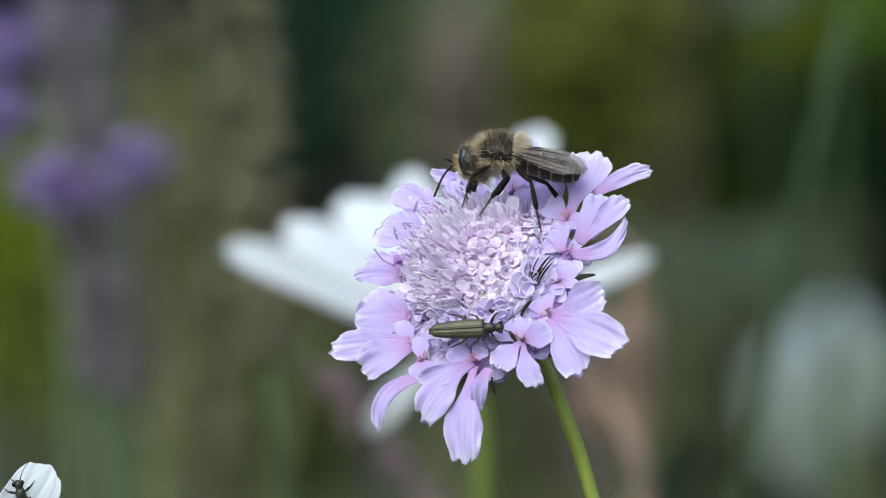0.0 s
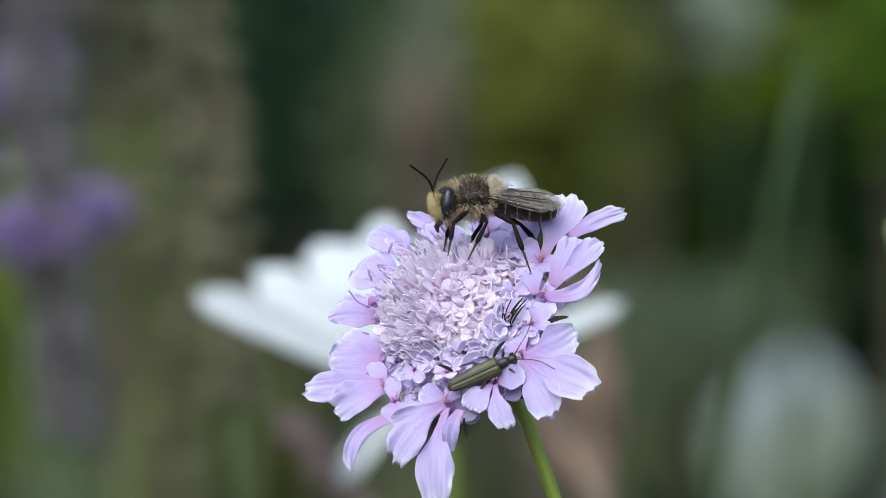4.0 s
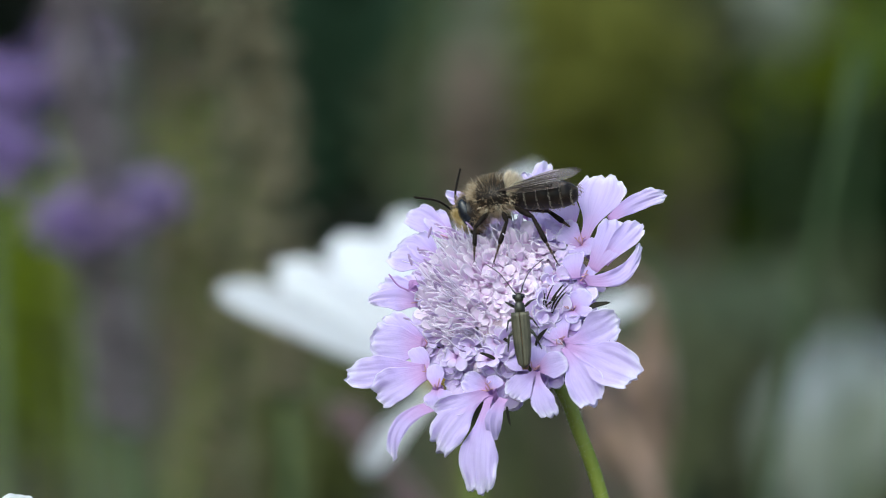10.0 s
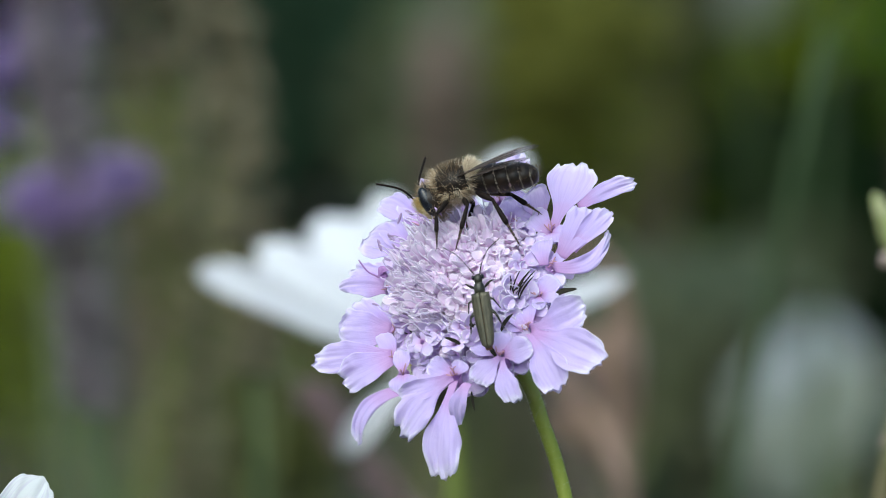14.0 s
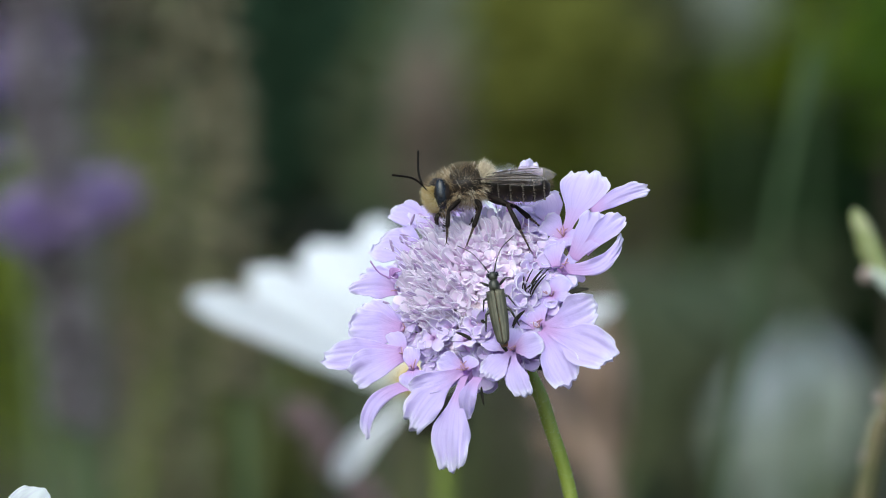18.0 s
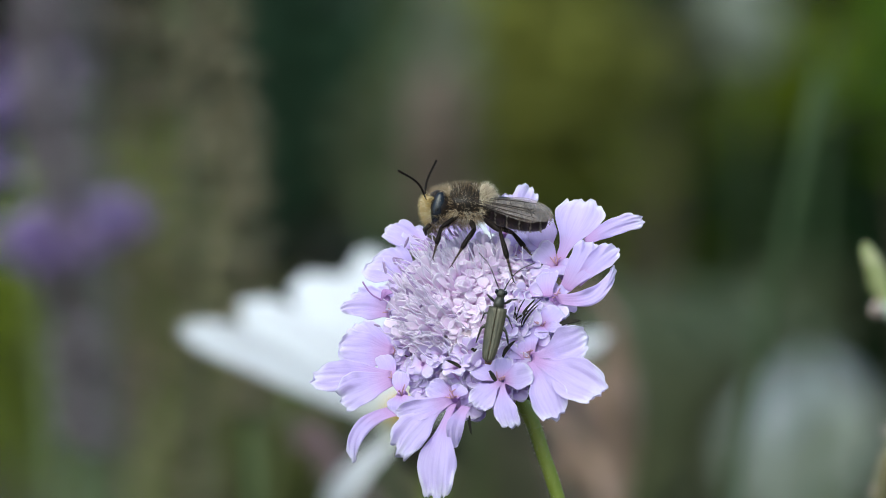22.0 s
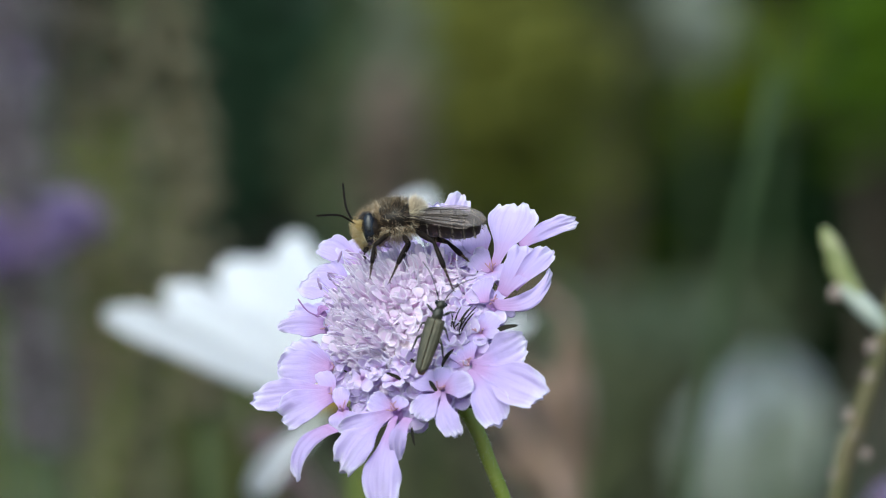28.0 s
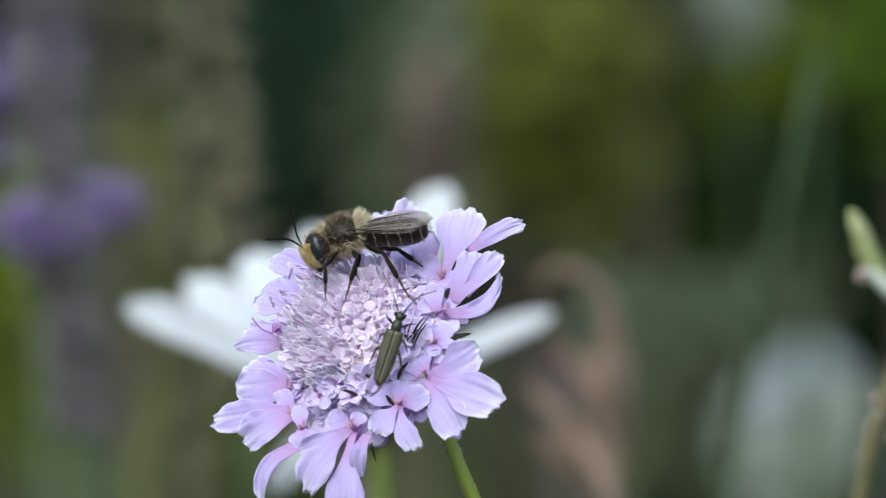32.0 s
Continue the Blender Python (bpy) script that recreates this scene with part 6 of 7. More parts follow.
BEETLE_ROWS = [
    (0, 0.00202, 0.88809, 0.35010, 80.27, -3.67, -8.16),
    (0.5, 0.00232, 0.88828, 0.35008, 80.00, 6.29, -10.55),
    (1, 0.00325, 0.88599, 0.35077, 79.38, 17.03, -13.62),
    (1.5, 0.00635, 0.88468, 0.35133, 79.48, 5.97, -11.07),
    (2, 0.00818, 0.88511, 0.35116, 79.13, -5.49, -8.90),
    (2.5, 0.00723, 0.88710, 0.35076, 79.70, -7.12, -8.58),
    (3, 0.00707, 0.88660, 0.35039, 79.80, -8.32, -8.43),
    (3.5, 0.00712, 0.88765, 0.35039, 79.31, -15.85, -6.91),
    (5.5, 0.00603, 0.88526, 0.35121, 76.14, -48.87, 0.97),
    (6, 0.00415, 0.88648, 0.35118, 74.59, -56.14, 3.28),
    (6.5, 0.00299, 0.88623, 0.35182, 69.42, -63.54, 8.08),
    (7, 0.00341, 0.88605, 0.35322, 60.76, -71.69, 18.13),
    (7.5, 0.00301, 0.88619, 0.35256, 21.87, -79.66, 57.96),
    (8, 0.00442, 0.88530, 0.35294, -36.21, -77.43, 117.01),
    (8.5, 0.00397, 0.88168, 0.35287, -49.84, -78.36, 128.40),
    (9, 0.00441, 0.88480, 0.35243, -55.84, -76.57, 137.27),
    (9.5, 0.00518, 0.88428, 0.35338, -47.16, -78.88, 127.76),
    (10, 0.00613, 0.88604, 0.35348, -40.55, -80.75, 121.65),
    (10.5, 0.00348, 0.88500, 0.35344, -37.24, -79.94, 116.95),
    (11, 0.00412, 0.88200, 0.35472, -33.76, -79.98, 113.69),
    (11.5, 0.00668, 0.88183, 0.35457, -36.87, -79.95, 116.96),
    (12, 0.00710, 0.88320, 0.35355, -42.71, -79.09, 123.29),
    (12.5, 0.00686, 0.88225, 0.35350, -51.38, -78.71, 131.78),
    (13, 0.00770, 0.88184, 0.35337, -56.04, -77.84, 136.39),
    (13.5, 0.00628, 0.88224, 0.35331, -47.35, -76.25, 127.78),
    (14, 0.00546, 0.88281, 0.35362, -50.13, -76.55, 129.59),
    (14.5, 0.00635, 0.88193, 0.35429, -52.40, -76.54, 132.60),
    (16.5, 0.00519, 0.88612, 0.35357, -52.94, -73.90, 133.72),
    (17, 0.00482, 0.88646, 0.35451, -48.49, -72.13, 130.22),
    (17.5, 0.00517, 0.88522, 0.35486, -46.32, -72.84, 127.15),
    (18, 0.00829, 0.88702, 0.35535, -40.95, -72.72, 122.29),
    (18.5, 0.00145, 0.88620, 0.35470, -34.13, -74.58, 113.93),
    (18.7, 0.00558, 0.88773, 0.35540, -34.90, -79.10, 114.81),
    (18.9, 0.02394, 0.88541, 0.36047, 0.53, -73.25, 80.60),
    (19, 0.02488, 0.88559, 0.36148, 3.17, -73.23, 77.86),
    (19.5, 0.01219, 0.88913, 0.35761, 29.26, -75.91, 49.90),
    (20, 0.00221, 0.88431, 0.35478, 15.97, -79.11, 64.65),
    (20.5, 0.00522, 0.88267, 0.35550, 7.49, -77.85, 72.65),
    (21, 0.00384, 0.87994, 0.35399, 27.84, -79.25, 49.29),
    (21.5, 0.00864, 0.88501, 0.35541, 37.22, -76.34, 41.97),
    (22, 0.00693, 0.88695, 0.35581, 39.39, -75.25, 40.15),
    (22.5, 0.01111, 0.88871, 0.35690, 44.64, -71.78, 36.00),
    (23, 0.00423, 0.88053, 0.35484, 45.23, -72.55, 33.37),
    (23.5, 0.00482, 0.87973, 0.35481, 43.20, -74.42, 35.20),
    (24, 0.00643, 0.88344, 0.35555, 36.83, -75.08, 42.09),
    (24.5, 0.01389, 0.88705, 0.35788, 31.15, -73.83, 48.94),
    (25, 0.00892, 0.88638, 0.35757, 16.72, -75.84, 63.46),
    (25.5, 0.00646, 0.88485, 0.35642, 25.32, -73.27, 53.48),
    (26, 0.00789, 0.88632, 0.35597, 37.64, -71.23, 41.86),
    (26.5, 0.00677, 0.88667, 0.35571, 40.86, -70.46, 39.12),
    (28.5, 0.00517, 0.87722, 0.35511, 57.13, -70.86, 20.25),
    (29, 0.00581, 0.87771, 0.35480, 59.06, -70.26, 18.19),
    (29.5, 0.00437, 0.87599, 0.35528, 53.83, -72.21, 22.93),
    (30, 0.00515, 0.87675, 0.35641, 46.62, -73.46, 30.70),
    (30.5, 0.00163, 0.87654, 0.35466, 58.54, -69.03, 17.73),
    (31, -0.00086, 0.87722, 0.35381, 67.85, -63.71, 8.21),
    (31.5, -0.00032, 0.87754, 0.35396, 64.48, -66.76, 12.06),
    (32, -0.00259, 0.87930, 0.35272, 62.74, -71.48, 14.46),
]
COSMOS_ROWS = [
    (0, -0.00056, 1.29626, 0.32105, -4.00, -0.00, 0.00),
    (0.5, -0.00120, 1.29621, 0.32026, -3.96, -0.00, -0.11),
    (1, -0.00153, 1.29622, 0.32026, -3.93, -0.00, -0.19),
    (1.5, -0.00082, 1.29627, 0.32065, -3.91, -0.00, -0.31),
    (2, 0.00021, 1.29628, 0.32081, -3.91, -0.00, -0.39),
    (2.5, -0.00051, 1.29630, 0.32097, -3.84, -0.00, -0.34),
    (3, -0.00026, 1.29632, 0.32121, -3.76, -0.00, -0.24),
    (3.5, 0.00062, 1.29632, 0.32104, -3.70, -0.00, -0.21),
    (5.5, -0.00242, 1.29637, 0.32128, -3.70, -0.00, -0.33),
    (6, -0.00471, 1.29631, 0.32089, -3.74, -0.00, -0.14),
    (6.5, -0.00525, 1.29623, 0.32009, -3.79, -0.00, 0.02),
    (7, -0.00525, 1.29629, 0.32097, -3.76, -0.00, 0.09),
    (7.5, -0.00461, 1.29625, 0.32041, -3.78, -0.00, 0.08),
    (8, -0.00326, 1.29628, 0.32073, -3.76, -0.00, 0.01),
    (8.5, -0.00367, 1.29631, 0.32105, -3.74, -0.00, -0.02),
    (9, -0.00462, 1.29631, 0.32105, -3.74, -0.00, -0.03),
    (9.5, -0.00374, 1.29629, 0.32081, -3.75, -0.00, 0.03),
    (10, -0.00374, 1.29627, 0.32065, -3.76, -0.00, 0.10),
    (10.5, -0.00452, 1.29631, 0.32128, -3.76, -0.00, 0.25),
    (11, -0.00285, 1.29637, 0.32192, -3.70, -0.00, 0.27),
    (11.5, -0.00126, 1.29632, 0.32112, -3.72, -0.00, 0.21),
    (12, -0.00127, 1.29629, 0.32089, -3.77, -0.00, 0.05),
    (12.5, -0.00048, 1.29632, 0.32136, -3.76, -0.00, -0.04),
    (13, -0.00080, 1.29632, 0.32128, -3.77, -0.00, -0.09),
    (13.5, -0.00041, 1.29623, 0.32033, -3.86, -0.00, -0.12),
    (14, -0.00200, 1.29624, 0.32041, -3.89, -0.00, -0.10),
    (14.5, -0.00215, 1.29630, 0.32129, -3.85, -0.00, -0.05),
    (16.5, -0.00646, 1.29618, 0.31858, -3.68, -0.00, -0.09),
    (17, -0.00447, 1.29628, 0.32001, -3.66, -0.00, -0.14),
    (17.5, -0.00400, 1.29626, 0.31985, -3.71, -0.00, -0.20),
    (18, -0.00121, 1.29619, 0.31930, -3.78, -0.00, -0.19),
    (18.5, -0.00590, 1.29602, 0.31708, -3.84, -0.00, -0.02),
    (18.7, -0.00191, 1.29609, 0.31819, -3.84, -0.00, 0.00),
    (18.9, 0.00367, 1.29621, 0.31986, -3.82, -0.00, 0.02),
    (19, 0.00534, 1.29625, 0.32049, -3.81, -0.00, 0.02),
    (19.5, -0.00231, 1.29615, 0.31850, -3.70, -0.00, -0.04),
    (20, -0.00789, 1.29617, 0.31818, -3.60, -0.00, -0.05),
    (20.5, -0.00073, 1.29628, 0.31961, -3.56, -0.00, -0.22),
    (21, 0.00148, 1.29632, 0.32032, -3.59, -0.00, -0.35),
    (21.5, 0.00189, 1.29631, 0.32040, -3.60, -0.00, -0.27),
    (22, -0.00383, 1.29615, 0.31794, -3.64, -0.00, -0.13),
    (22.5, 0.00277, 1.29617, 0.31842, -3.63, -0.00, -0.22),
    (23, -0.00242, 1.29625, 0.31921, -3.66, -0.00, -0.35),
    (23.5, -0.00019, 1.29627, 0.31961, -3.63, -0.00, -0.36),
    (24, -0.00123, 1.29634, 0.32024, -3.58, -0.00, -0.40),
    (24.5, -0.00012, 1.29636, 0.32056, -3.58, -0.00, -0.46),
    (25, -0.00108, 1.29637, 0.32048, -3.60, -0.00, -0.51),
    (25.5, -0.00013, 1.29637, 0.32049, -3.64, -0.00, -0.61),
    (26, -0.00149, 1.29638, 0.32009, -3.64, -0.00, -0.67),
    (26.5, -0.00968, 1.29627, 0.31834, -3.67, -0.00, -0.47),
    (28.5, -0.00553, 1.29638, 0.32056, -3.63, -0.00, -0.41),
    (29, -0.00283, 1.29633, 0.31985, -3.67, -0.00, -0.53),
    (29.5, -0.00426, 1.29634, 0.32017, -3.70, -0.00, -0.47),
    (30, -0.00378, 1.29632, 0.32017, -3.70, -0.00, -0.39),
    (30.5, -0.00640, 1.29621, 0.31874, -3.71, -0.00, -0.29),
    (31, -0.01762, 1.29615, 0.31731, -3.70, -0.00, -0.22),
    (31.5, -0.01356, 1.29614, 0.31755, -3.71, -0.00, -0.19),
    (32, -0.01077, 1.29620, 0.31882, -3.74, -0.00, -0.16),
]
BUD_ROWS = [
    (0, 0.04658, 0.95800, 0.35784, -4.00, -0.00, 0.00),
    (0.5, 0.04681, 0.95791, 0.35784, -3.96, -0.00, -0.11),
    (1, 0.04704, 0.95784, 0.35784, -3.93, -0.00, -0.19),
    (1.5, 0.04821, 0.95779, 0.35843, -3.91, -0.00, -0.31),
    (2, 0.04939, 0.95768, 0.35784, -3.91, -0.00, -0.39),
    (2.5, 0.04862, 0.95775, 0.35843, -3.84, -0.00, -0.34),
    (3, 0.04922, 0.95785, 0.35872, -3.76, -0.00, -0.24),
    (3.5, 0.04922, 0.95787, 0.35872, -3.70, -0.00, -0.21),
    (5.5, 0.04786, 0.95780, 0.35902, -3.70, -0.00, -0.33),
    (6, 0.04540, 0.95794, 0.35872, -3.74, -0.00, -0.14),
    (6.5, 0.04548, 0.95806, 0.35865, -3.79, -0.00, 0.02),
    (7, 0.04556, 0.95811, 0.35858, -3.76, -0.00, 0.09),
    (7.5, 0.04563, 0.95810, 0.35850, -3.78, -0.00, 0.08),
    (8, 0.04570, 0.95804, 0.35843, -3.76, -0.00, 0.01),
    (8.5, 0.04570, 0.95801, 0.35843, -3.74, -0.00, -0.02),
    (9, 0.04570, 0.95800, 0.35843, -3.74, -0.00, -0.03),
    (9.5, 0.04570, 0.95805, 0.35843, -3.75, -0.00, 0.03),
    (10, 0.04570, 0.95810, 0.35843, -3.76, -0.00, 0.10),
    (10.5, 0.04568, 0.95824, 0.35843, -3.76, -0.00, 0.25),
    (11, 0.04564, 0.95825, 0.35843, -3.70, -0.00, 0.27),
    (11.5, 0.04560, 0.95820, 0.35843, -3.72, -0.00, 0.21),
    (12, 0.04556, 0.95806, 0.35843, -3.77, -0.00, 0.05),
    (12.5, 0.04551, 0.95800, 0.35843, -3.76, -0.00, -0.04),
    (13, 0.04548, 0.95795, 0.35843, -3.77, -0.00, -0.09),
    (13.5, 0.04544, 0.95794, 0.35843, -3.86, -0.00, -0.12),
    (14, 0.04540, 0.95795, 0.35843, -3.89, -0.00, -0.10),
    (14.5, 0.04535, 0.95800, 0.35849, -3.85, -0.00, -0.05),
    (16.5, 0.04511, 0.95797, 0.35872, -3.68, -0.00, -0.09),
    (17, 0.04599, 0.95793, 0.35872, -3.66, -0.00, -0.14),
    (17.5, 0.04536, 0.95789, 0.35872, -3.71, -0.00, -0.20),
    (18, 0.04473, 0.95790, 0.35872, -3.78, -0.00, -0.19),
    (18.5, 0.04411, 0.95803, 0.35872, -3.84, -0.00, -0.02),
    (18.7, 0.04439, 0.95805, 0.35872, -3.84, -0.00, 0.00),
    (18.9, 0.04468, 0.95806, 0.35872, -3.82, -0.00, 0.02),
    (19, 0.04482, 0.95807, 0.35872, -3.81, -0.00, 0.02),
    (19.5, 0.04423, 0.95803, 0.35902, -3.70, -0.00, -0.04),
    (20, 0.04364, 0.95805, 0.35931, -3.60, -0.00, -0.05),
    (20.5, 0.04693, 0.95788, 0.35878, -3.56, -0.00, -0.22),
    (21, 0.04904, 0.95776, 0.35878, -3.59, -0.00, -0.35),
    (21.5, 0.04692, 0.95779, 0.35813, -3.60, -0.00, -0.27),
    (22, 0.04481, 0.95787, 0.35749, -3.64, -0.00, -0.13),
    (22.5, 0.04728, 0.95780, 0.35766, -3.63, -0.00, -0.22),
    (23, 0.04709, 0.95774, 0.35831, -3.66, -0.00, -0.35),
    (23.5, 0.04792, 0.95773, 0.35825, -3.63, -0.00, -0.36),
    (24, 0.04709, 0.95774, 0.35872, -3.58, -0.00, -0.40),
    (24.5, 0.04903, 0.95769, 0.35890, -3.58, -0.00, -0.46),
    (25, 0.04862, 0.95768, 0.35919, -3.60, -0.00, -0.51),
    (25.5, 0.04955, 0.95757, 0.35872, -3.64, -0.00, -0.61),
    (26, 0.04920, 0.95756, 0.35919, -3.64, -0.00, -0.67),
    (26.5, 0.04438, 0.95773, 0.35896, -3.67, -0.00, -0.47),
    (28.5, 0.04680, 0.95776, 0.35919, -3.63, -0.00, -0.41),
    (29, 0.04867, 0.95765, 0.35896, -3.67, -0.00, -0.53),
    (29.5, 0.04732, 0.95772, 0.35925, -3.70, -0.00, -0.47),
    (30, 0.04680, 0.95779, 0.35949, -3.70, -0.00, -0.39),
    (30.5, 0.04533, 0.95784, 0.35896, -3.71, -0.00, -0.29),
    (31, 0.04222, 0.95792, 0.35931, -3.70, -0.00, -0.22),
    (31.5, 0.04152, 0.95795, 0.35937, -3.71, -0.00, -0.19),
    (32, 0.04399, 0.95796, 0.35937, -3.74, -0.00, -0.16),
]
DAISY_ROWS = [
    (0, -0.03931, 0.90131, 0.33563, -4.00, -0.00, 0.00),
    (0.5, -0.03904, 0.90142, 0.33591, -3.96, -0.00, -0.11),
    (1, -0.03888, 0.90151, 0.33613, -3.93, -0.00, -0.19),
    (1.5, -0.03839, 0.90161, 0.33629, -3.91, -0.00, -0.31),
    (2, -0.03790, 0.90159, 0.33518, -3.91, -0.00, -0.39),
    (2.5, -0.03834, 0.90164, 0.33590, -3.84, -0.00, -0.34),
    (3, -0.04083, 0.90156, 0.33523, -3.76, -0.00, -0.24),
    (3.5, -0.04127, 0.90159, 0.33562, -3.70, -0.00, -0.21),
    (5.5, -0.03806, 0.90169, 0.33595, -3.70, -0.00, -0.33),
    (6, -0.03988, 0.90159, 0.33673, -3.74, -0.00, -0.14),
    (6.5, -0.04219, 0.90139, 0.33590, -3.79, -0.00, 0.02),
    (7, -0.04357, 0.90140, 0.33651, -3.76, -0.00, 0.09),
    (7.5, -0.04357, 0.90138, 0.33629, -3.78, -0.00, 0.08),
    (8, -0.04258, 0.90146, 0.33651, -3.76, -0.00, 0.01),
    (8.5, -0.04258, 0.90149, 0.33645, -3.74, -0.00, -0.02),
    (9, -0.04303, 0.90147, 0.33617, -3.74, -0.00, -0.03),
    (9.5, -0.04280, 0.90144, 0.33628, -3.75, -0.00, 0.03),
    (10, -0.04280, 0.90138, 0.33629, -3.76, -0.00, 0.10),
    (10.5, -0.04467, 0.90126, 0.33626, -3.76, -0.00, 0.25),
    (11, -0.04439, 0.90132, 0.33700, -3.70, -0.00, 0.27),
    (11.5, -0.04345, 0.90137, 0.33706, -3.72, -0.00, 0.21),
    (12, -0.04092, 0.90143, 0.33651, -3.77, -0.00, 0.05),
    (12.5, -0.03904, 0.90150, 0.33673, -3.76, -0.00, -0.04),
    (13, -0.03782, 0.90155, 0.33689, -3.77, -0.00, -0.09),
    (13.5, -0.03827, 0.90150, 0.33646, -3.86, -0.00, -0.12),
    (14, -0.03849, 0.90146, 0.33623, -3.89, -0.00, -0.10),
    (14.5, -0.03898, 0.90149, 0.33695, -3.85, -0.00, -0.05),
    (16.5, -0.03788, 0.90168, 0.33833, -3.68, -0.00, -0.09),
    (17, -0.03794, 0.90170, 0.33805, -3.66, -0.00, -0.14),
    (17.5, -0.03750, 0.90167, 0.33717, -3.71, -0.00, -0.20),
    (18, -0.03694, 0.90161, 0.33689, -3.78, -0.00, -0.19),
    (18.5, -0.04292, 0.90158, 0.33845, -3.84, -0.00, -0.02),
    (18.7, -0.03903, 0.90158, 0.33872, -3.84, -0.00, 0.00),
    (18.9, -0.03377, 0.90159, 0.33900, -3.82, -0.00, 0.02),
    (19, -0.03249, 0.90161, 0.33916, -3.81, -0.00, 0.02),
    (19.5, -0.04015, 0.90173, 0.33982, -3.70, -0.00, -0.04),
    (20, -0.04053, 0.90172, 0.33893, -3.60, -0.00, -0.05),
    (20.5, -0.03894, 0.90185, 0.33885, -3.56, -0.00, -0.22),
    (21, -0.03795, 0.90187, 0.33772, -3.59, -0.00, -0.35),
    (21.5, -0.03916, 0.90180, 0.33758, -3.60, -0.00, -0.27),
    (22, -0.04148, 0.90165, 0.33717, -3.64, -0.00, -0.13),
    (22.5, -0.03994, 0.90179, 0.33816, -3.63, -0.00, -0.22),
    (23, -0.03789, 0.90189, 0.33861, -3.66, -0.00, -0.35),
    (23.5, -0.03778, 0.90193, 0.33897, -3.63, -0.00, -0.36),
    (24, -0.03723, 0.90203, 0.33973, -3.58, -0.00, -0.40),
    (24.5, -0.03629, 0.90207, 0.33971, -3.58, -0.00, -0.46),
    (25, -0.03578, 0.90206, 0.33923, -3.60, -0.00, -0.51),
    (25.5, -0.03466, 0.90206, 0.33842, -3.64, -0.00, -0.61),
    (26, -0.03409, 0.90209, 0.33827, -3.64, -0.00, -0.67),
    (26.5, -0.03733, 0.90191, 0.33763, -3.67, -0.00, -0.47),
    (28.5, -0.03853, 0.90191, 0.33792, -3.63, -0.00, -0.41),
    (29, -0.03685, 0.90193, 0.33722, -3.67, -0.00, -0.53),
    (29.5, -0.03788, 0.90184, 0.33669, -3.70, -0.00, -0.47),
    (30, -0.03914, 0.90178, 0.33654, -3.70, -0.00, -0.39),
    (30.5, -0.04077, 0.90169, 0.33628, -3.71, -0.00, -0.29),
    (31, -0.04203, 0.90165, 0.33636, -3.70, -0.00, -0.22),
    (31.5, -0.04262, 0.90161, 0.33615, -3.71, -0.00, -0.19),
    (32, -0.04309, 0.90154, 0.33562, -3.74, -0.00, -0.16),
]


STEM_ROWS = [(0, -2, 0.1), (1, -2, 0.1), (3, 4, 1.7), (7, 3, 1.3), (11, 1, 2.0), (14, -8, 2.5), (18, -4, 1.8), (18.6, -6, 1.8), (19, -29, 1.6), (20, 6, 0.4), (23, 0, -1.2), (26, 9, 0.2),
             (30.5, -5, -1.1), (32, 17, 1.9)]
WING_ROWS = [(0, 0), (3, 0), (6, 3), (8, 2), (9, 11), (10, 9), (11, 12), (12, 9), (13, 4), (14, 12), (17, 12), (18, 4), (19, 1), (25, 0), (29, 1), (31, 2), (32, 3)]
FEELER_ROWS = [(0, -45), (1, -45), (2, -30), (3, 36), (3.5, 50), (5.5, 35), (6, 38), (7, 28), (8, -12), (9, 52), (12, 54), (13, 30), (14, 60), (17, 72), (18, 30), (19, 12), (20, 14), (22, 36),
               (24, 15), (26, 12), (29, 25), (31, 30), (32, 35)]
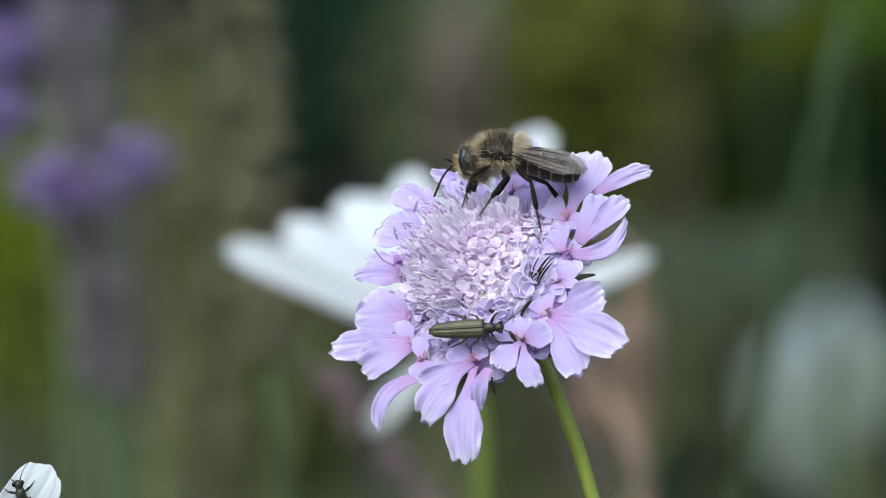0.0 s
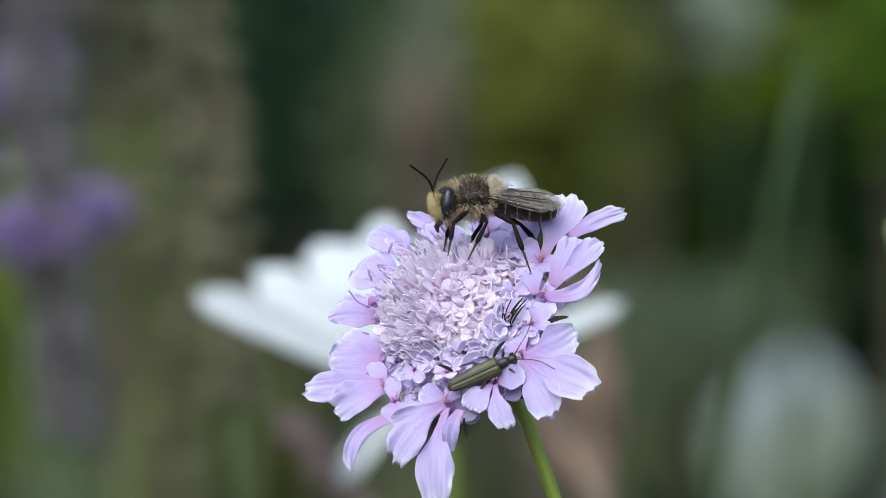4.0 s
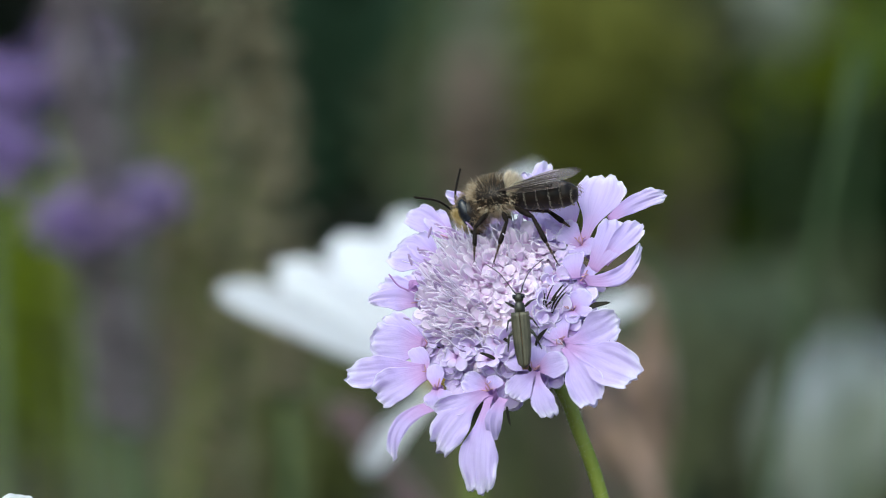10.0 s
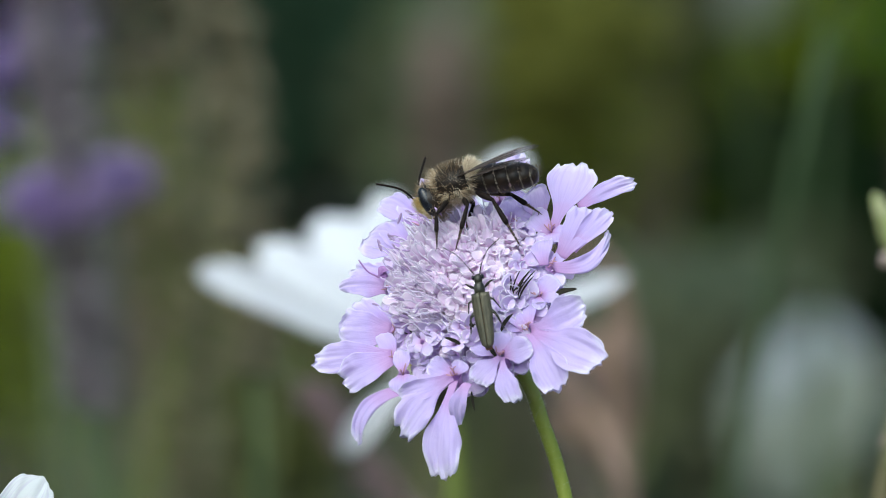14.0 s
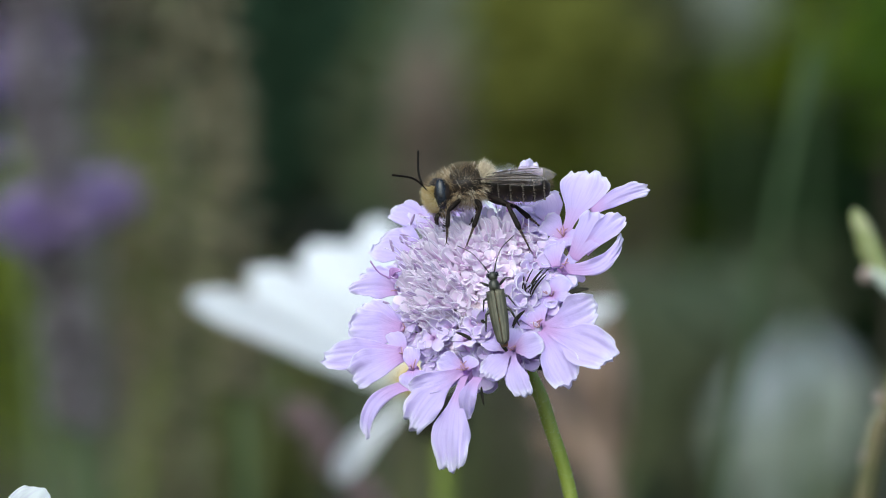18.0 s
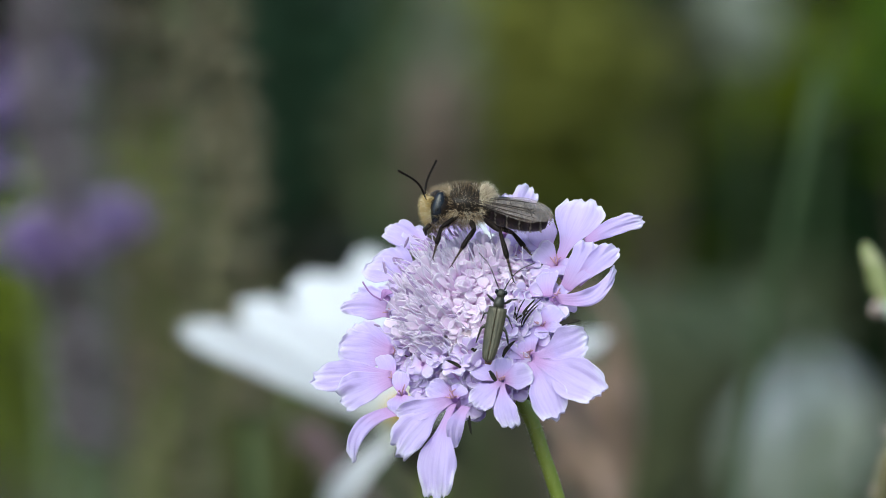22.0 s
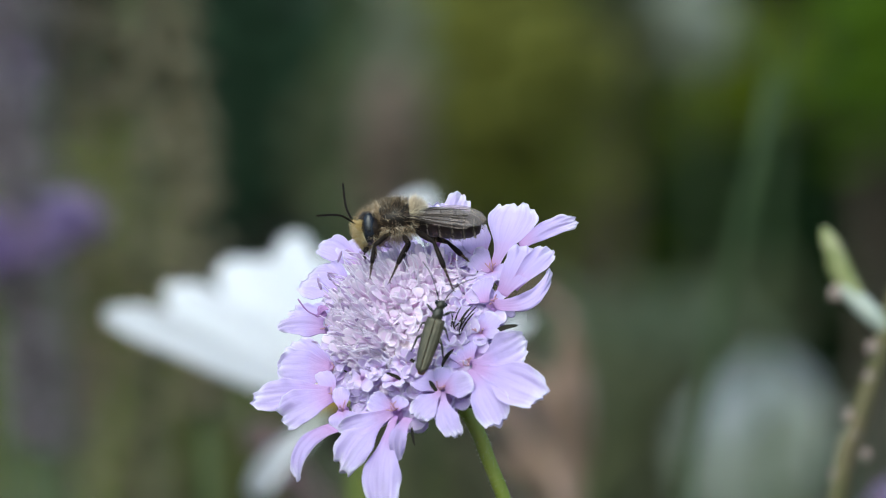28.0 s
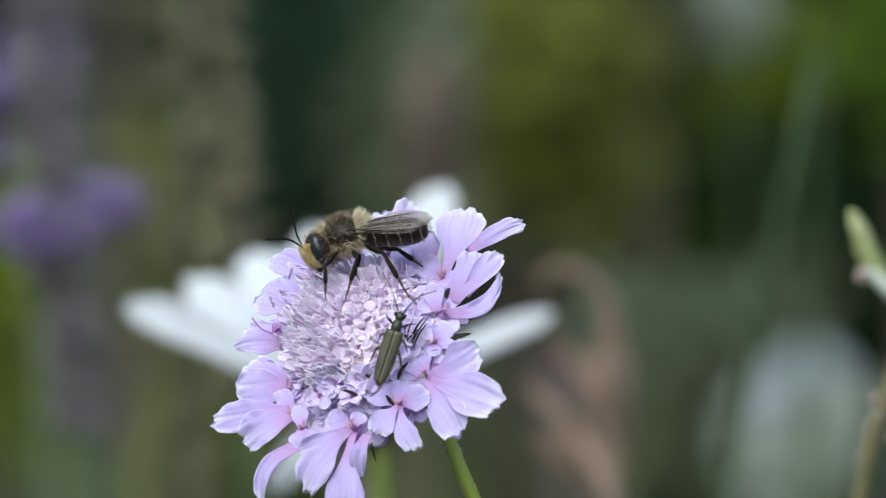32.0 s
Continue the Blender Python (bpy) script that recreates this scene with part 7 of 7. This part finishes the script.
HEAD_ROWS = [(0, -26, -36), (1, -18, -24), (2, -6, -8), (3, 0, 0), (6, -14, 14), (7, -10, 10), (8, -5, 8), (9, -24, -8), (10, -22, -6), (11, -26, -8),
             (12, -22, 5), (13, -14, 18), (14, -22, -6), (17, -26, -8), (18, -8, 10), (19, 0, 5), (20, 0, 5), (21, -5, 5), (22, 0, 10), (23, 0, 12),
             (24, -5, 14), (25, -4, 6), (26, -5, 10), (29, -10, 10), (30, -10, 10), (31, -14, 10), (32, -14, 10)]


def along(rows):
    return [(t, pose(x, y, z, rx, ry, rz)) for t, x, y, z, rx, ry, rz in rows]


def motions():
    walk(scabious, along(FLOWER_ROWS))
    # the stem bends where it meets the head: seconds, shift, turn
    knee = Vector((98, 52, -190)) * U
    walk(stem, [(t, Matrix.Translation(knee + Vector((dx * U, 0, 0))) @ pose(0, 0, 0, 0, turn, 0) @ Matrix.Translation(-knee)) for t, dx, turn in STEM_ROWS])
    walk(bee, along(BEE_ROWS))
    walk(beetle, along(BEETLE_ROWS))
    walk(cosmos, along(COSMOS_ROWS))
    eye = Vector(EYE)
    walk(twig, [(t, Matrix.Translation(eye + (m.translation - eye) * FURTHER + Vector((0.0005, 0, 0))) @ m.to_3x3().to_4x4()) for t, m in along(BUD_ROWS)])
    walk(daisy, along(DAISY_ROWS))
    # the small beetle sits on the daisy's petal, then climbs down out of sight
    creep = [(t, m @ pose((-26 if t < 3 else -60) * U, -14 * U, (-92 if t < 3 else -260) * U) @ Matrix.Rotation(radians(100), 4, "X") @ pose(0, 0, 0, 0, 0, 104))
             for t, m in along(DAISY_ROWS)]
    walk(small_beetle, creep)
    # the wings lift while it dips its head: seconds, degrees
    for wing, base, side in WINGS:
        walk(wing, [(t, Matrix.Translation(base) @ pose(0, 0, 0, side * 3 * lift, -lift, 0)) for t, lift in WING_ROWS])
    # the antennae feel up and down: seconds, degrees
    for feeler, root in FEELERS:
        walk(feeler, [(t, Matrix.Translation(root) @ pose(0, 0, 0, 0, up, 0) @ Matrix.Translation(-root)) for t, up in FEELER_ROWS])
    # nods and turns of the bee's head: seconds, tilt, turn
    walk(head, [(t, Matrix.Translation(NECK * U) @ pose(0, 0, 0, 0, tilt, turn)) for t, tilt, turn in HEAD_ROWS])


motions()
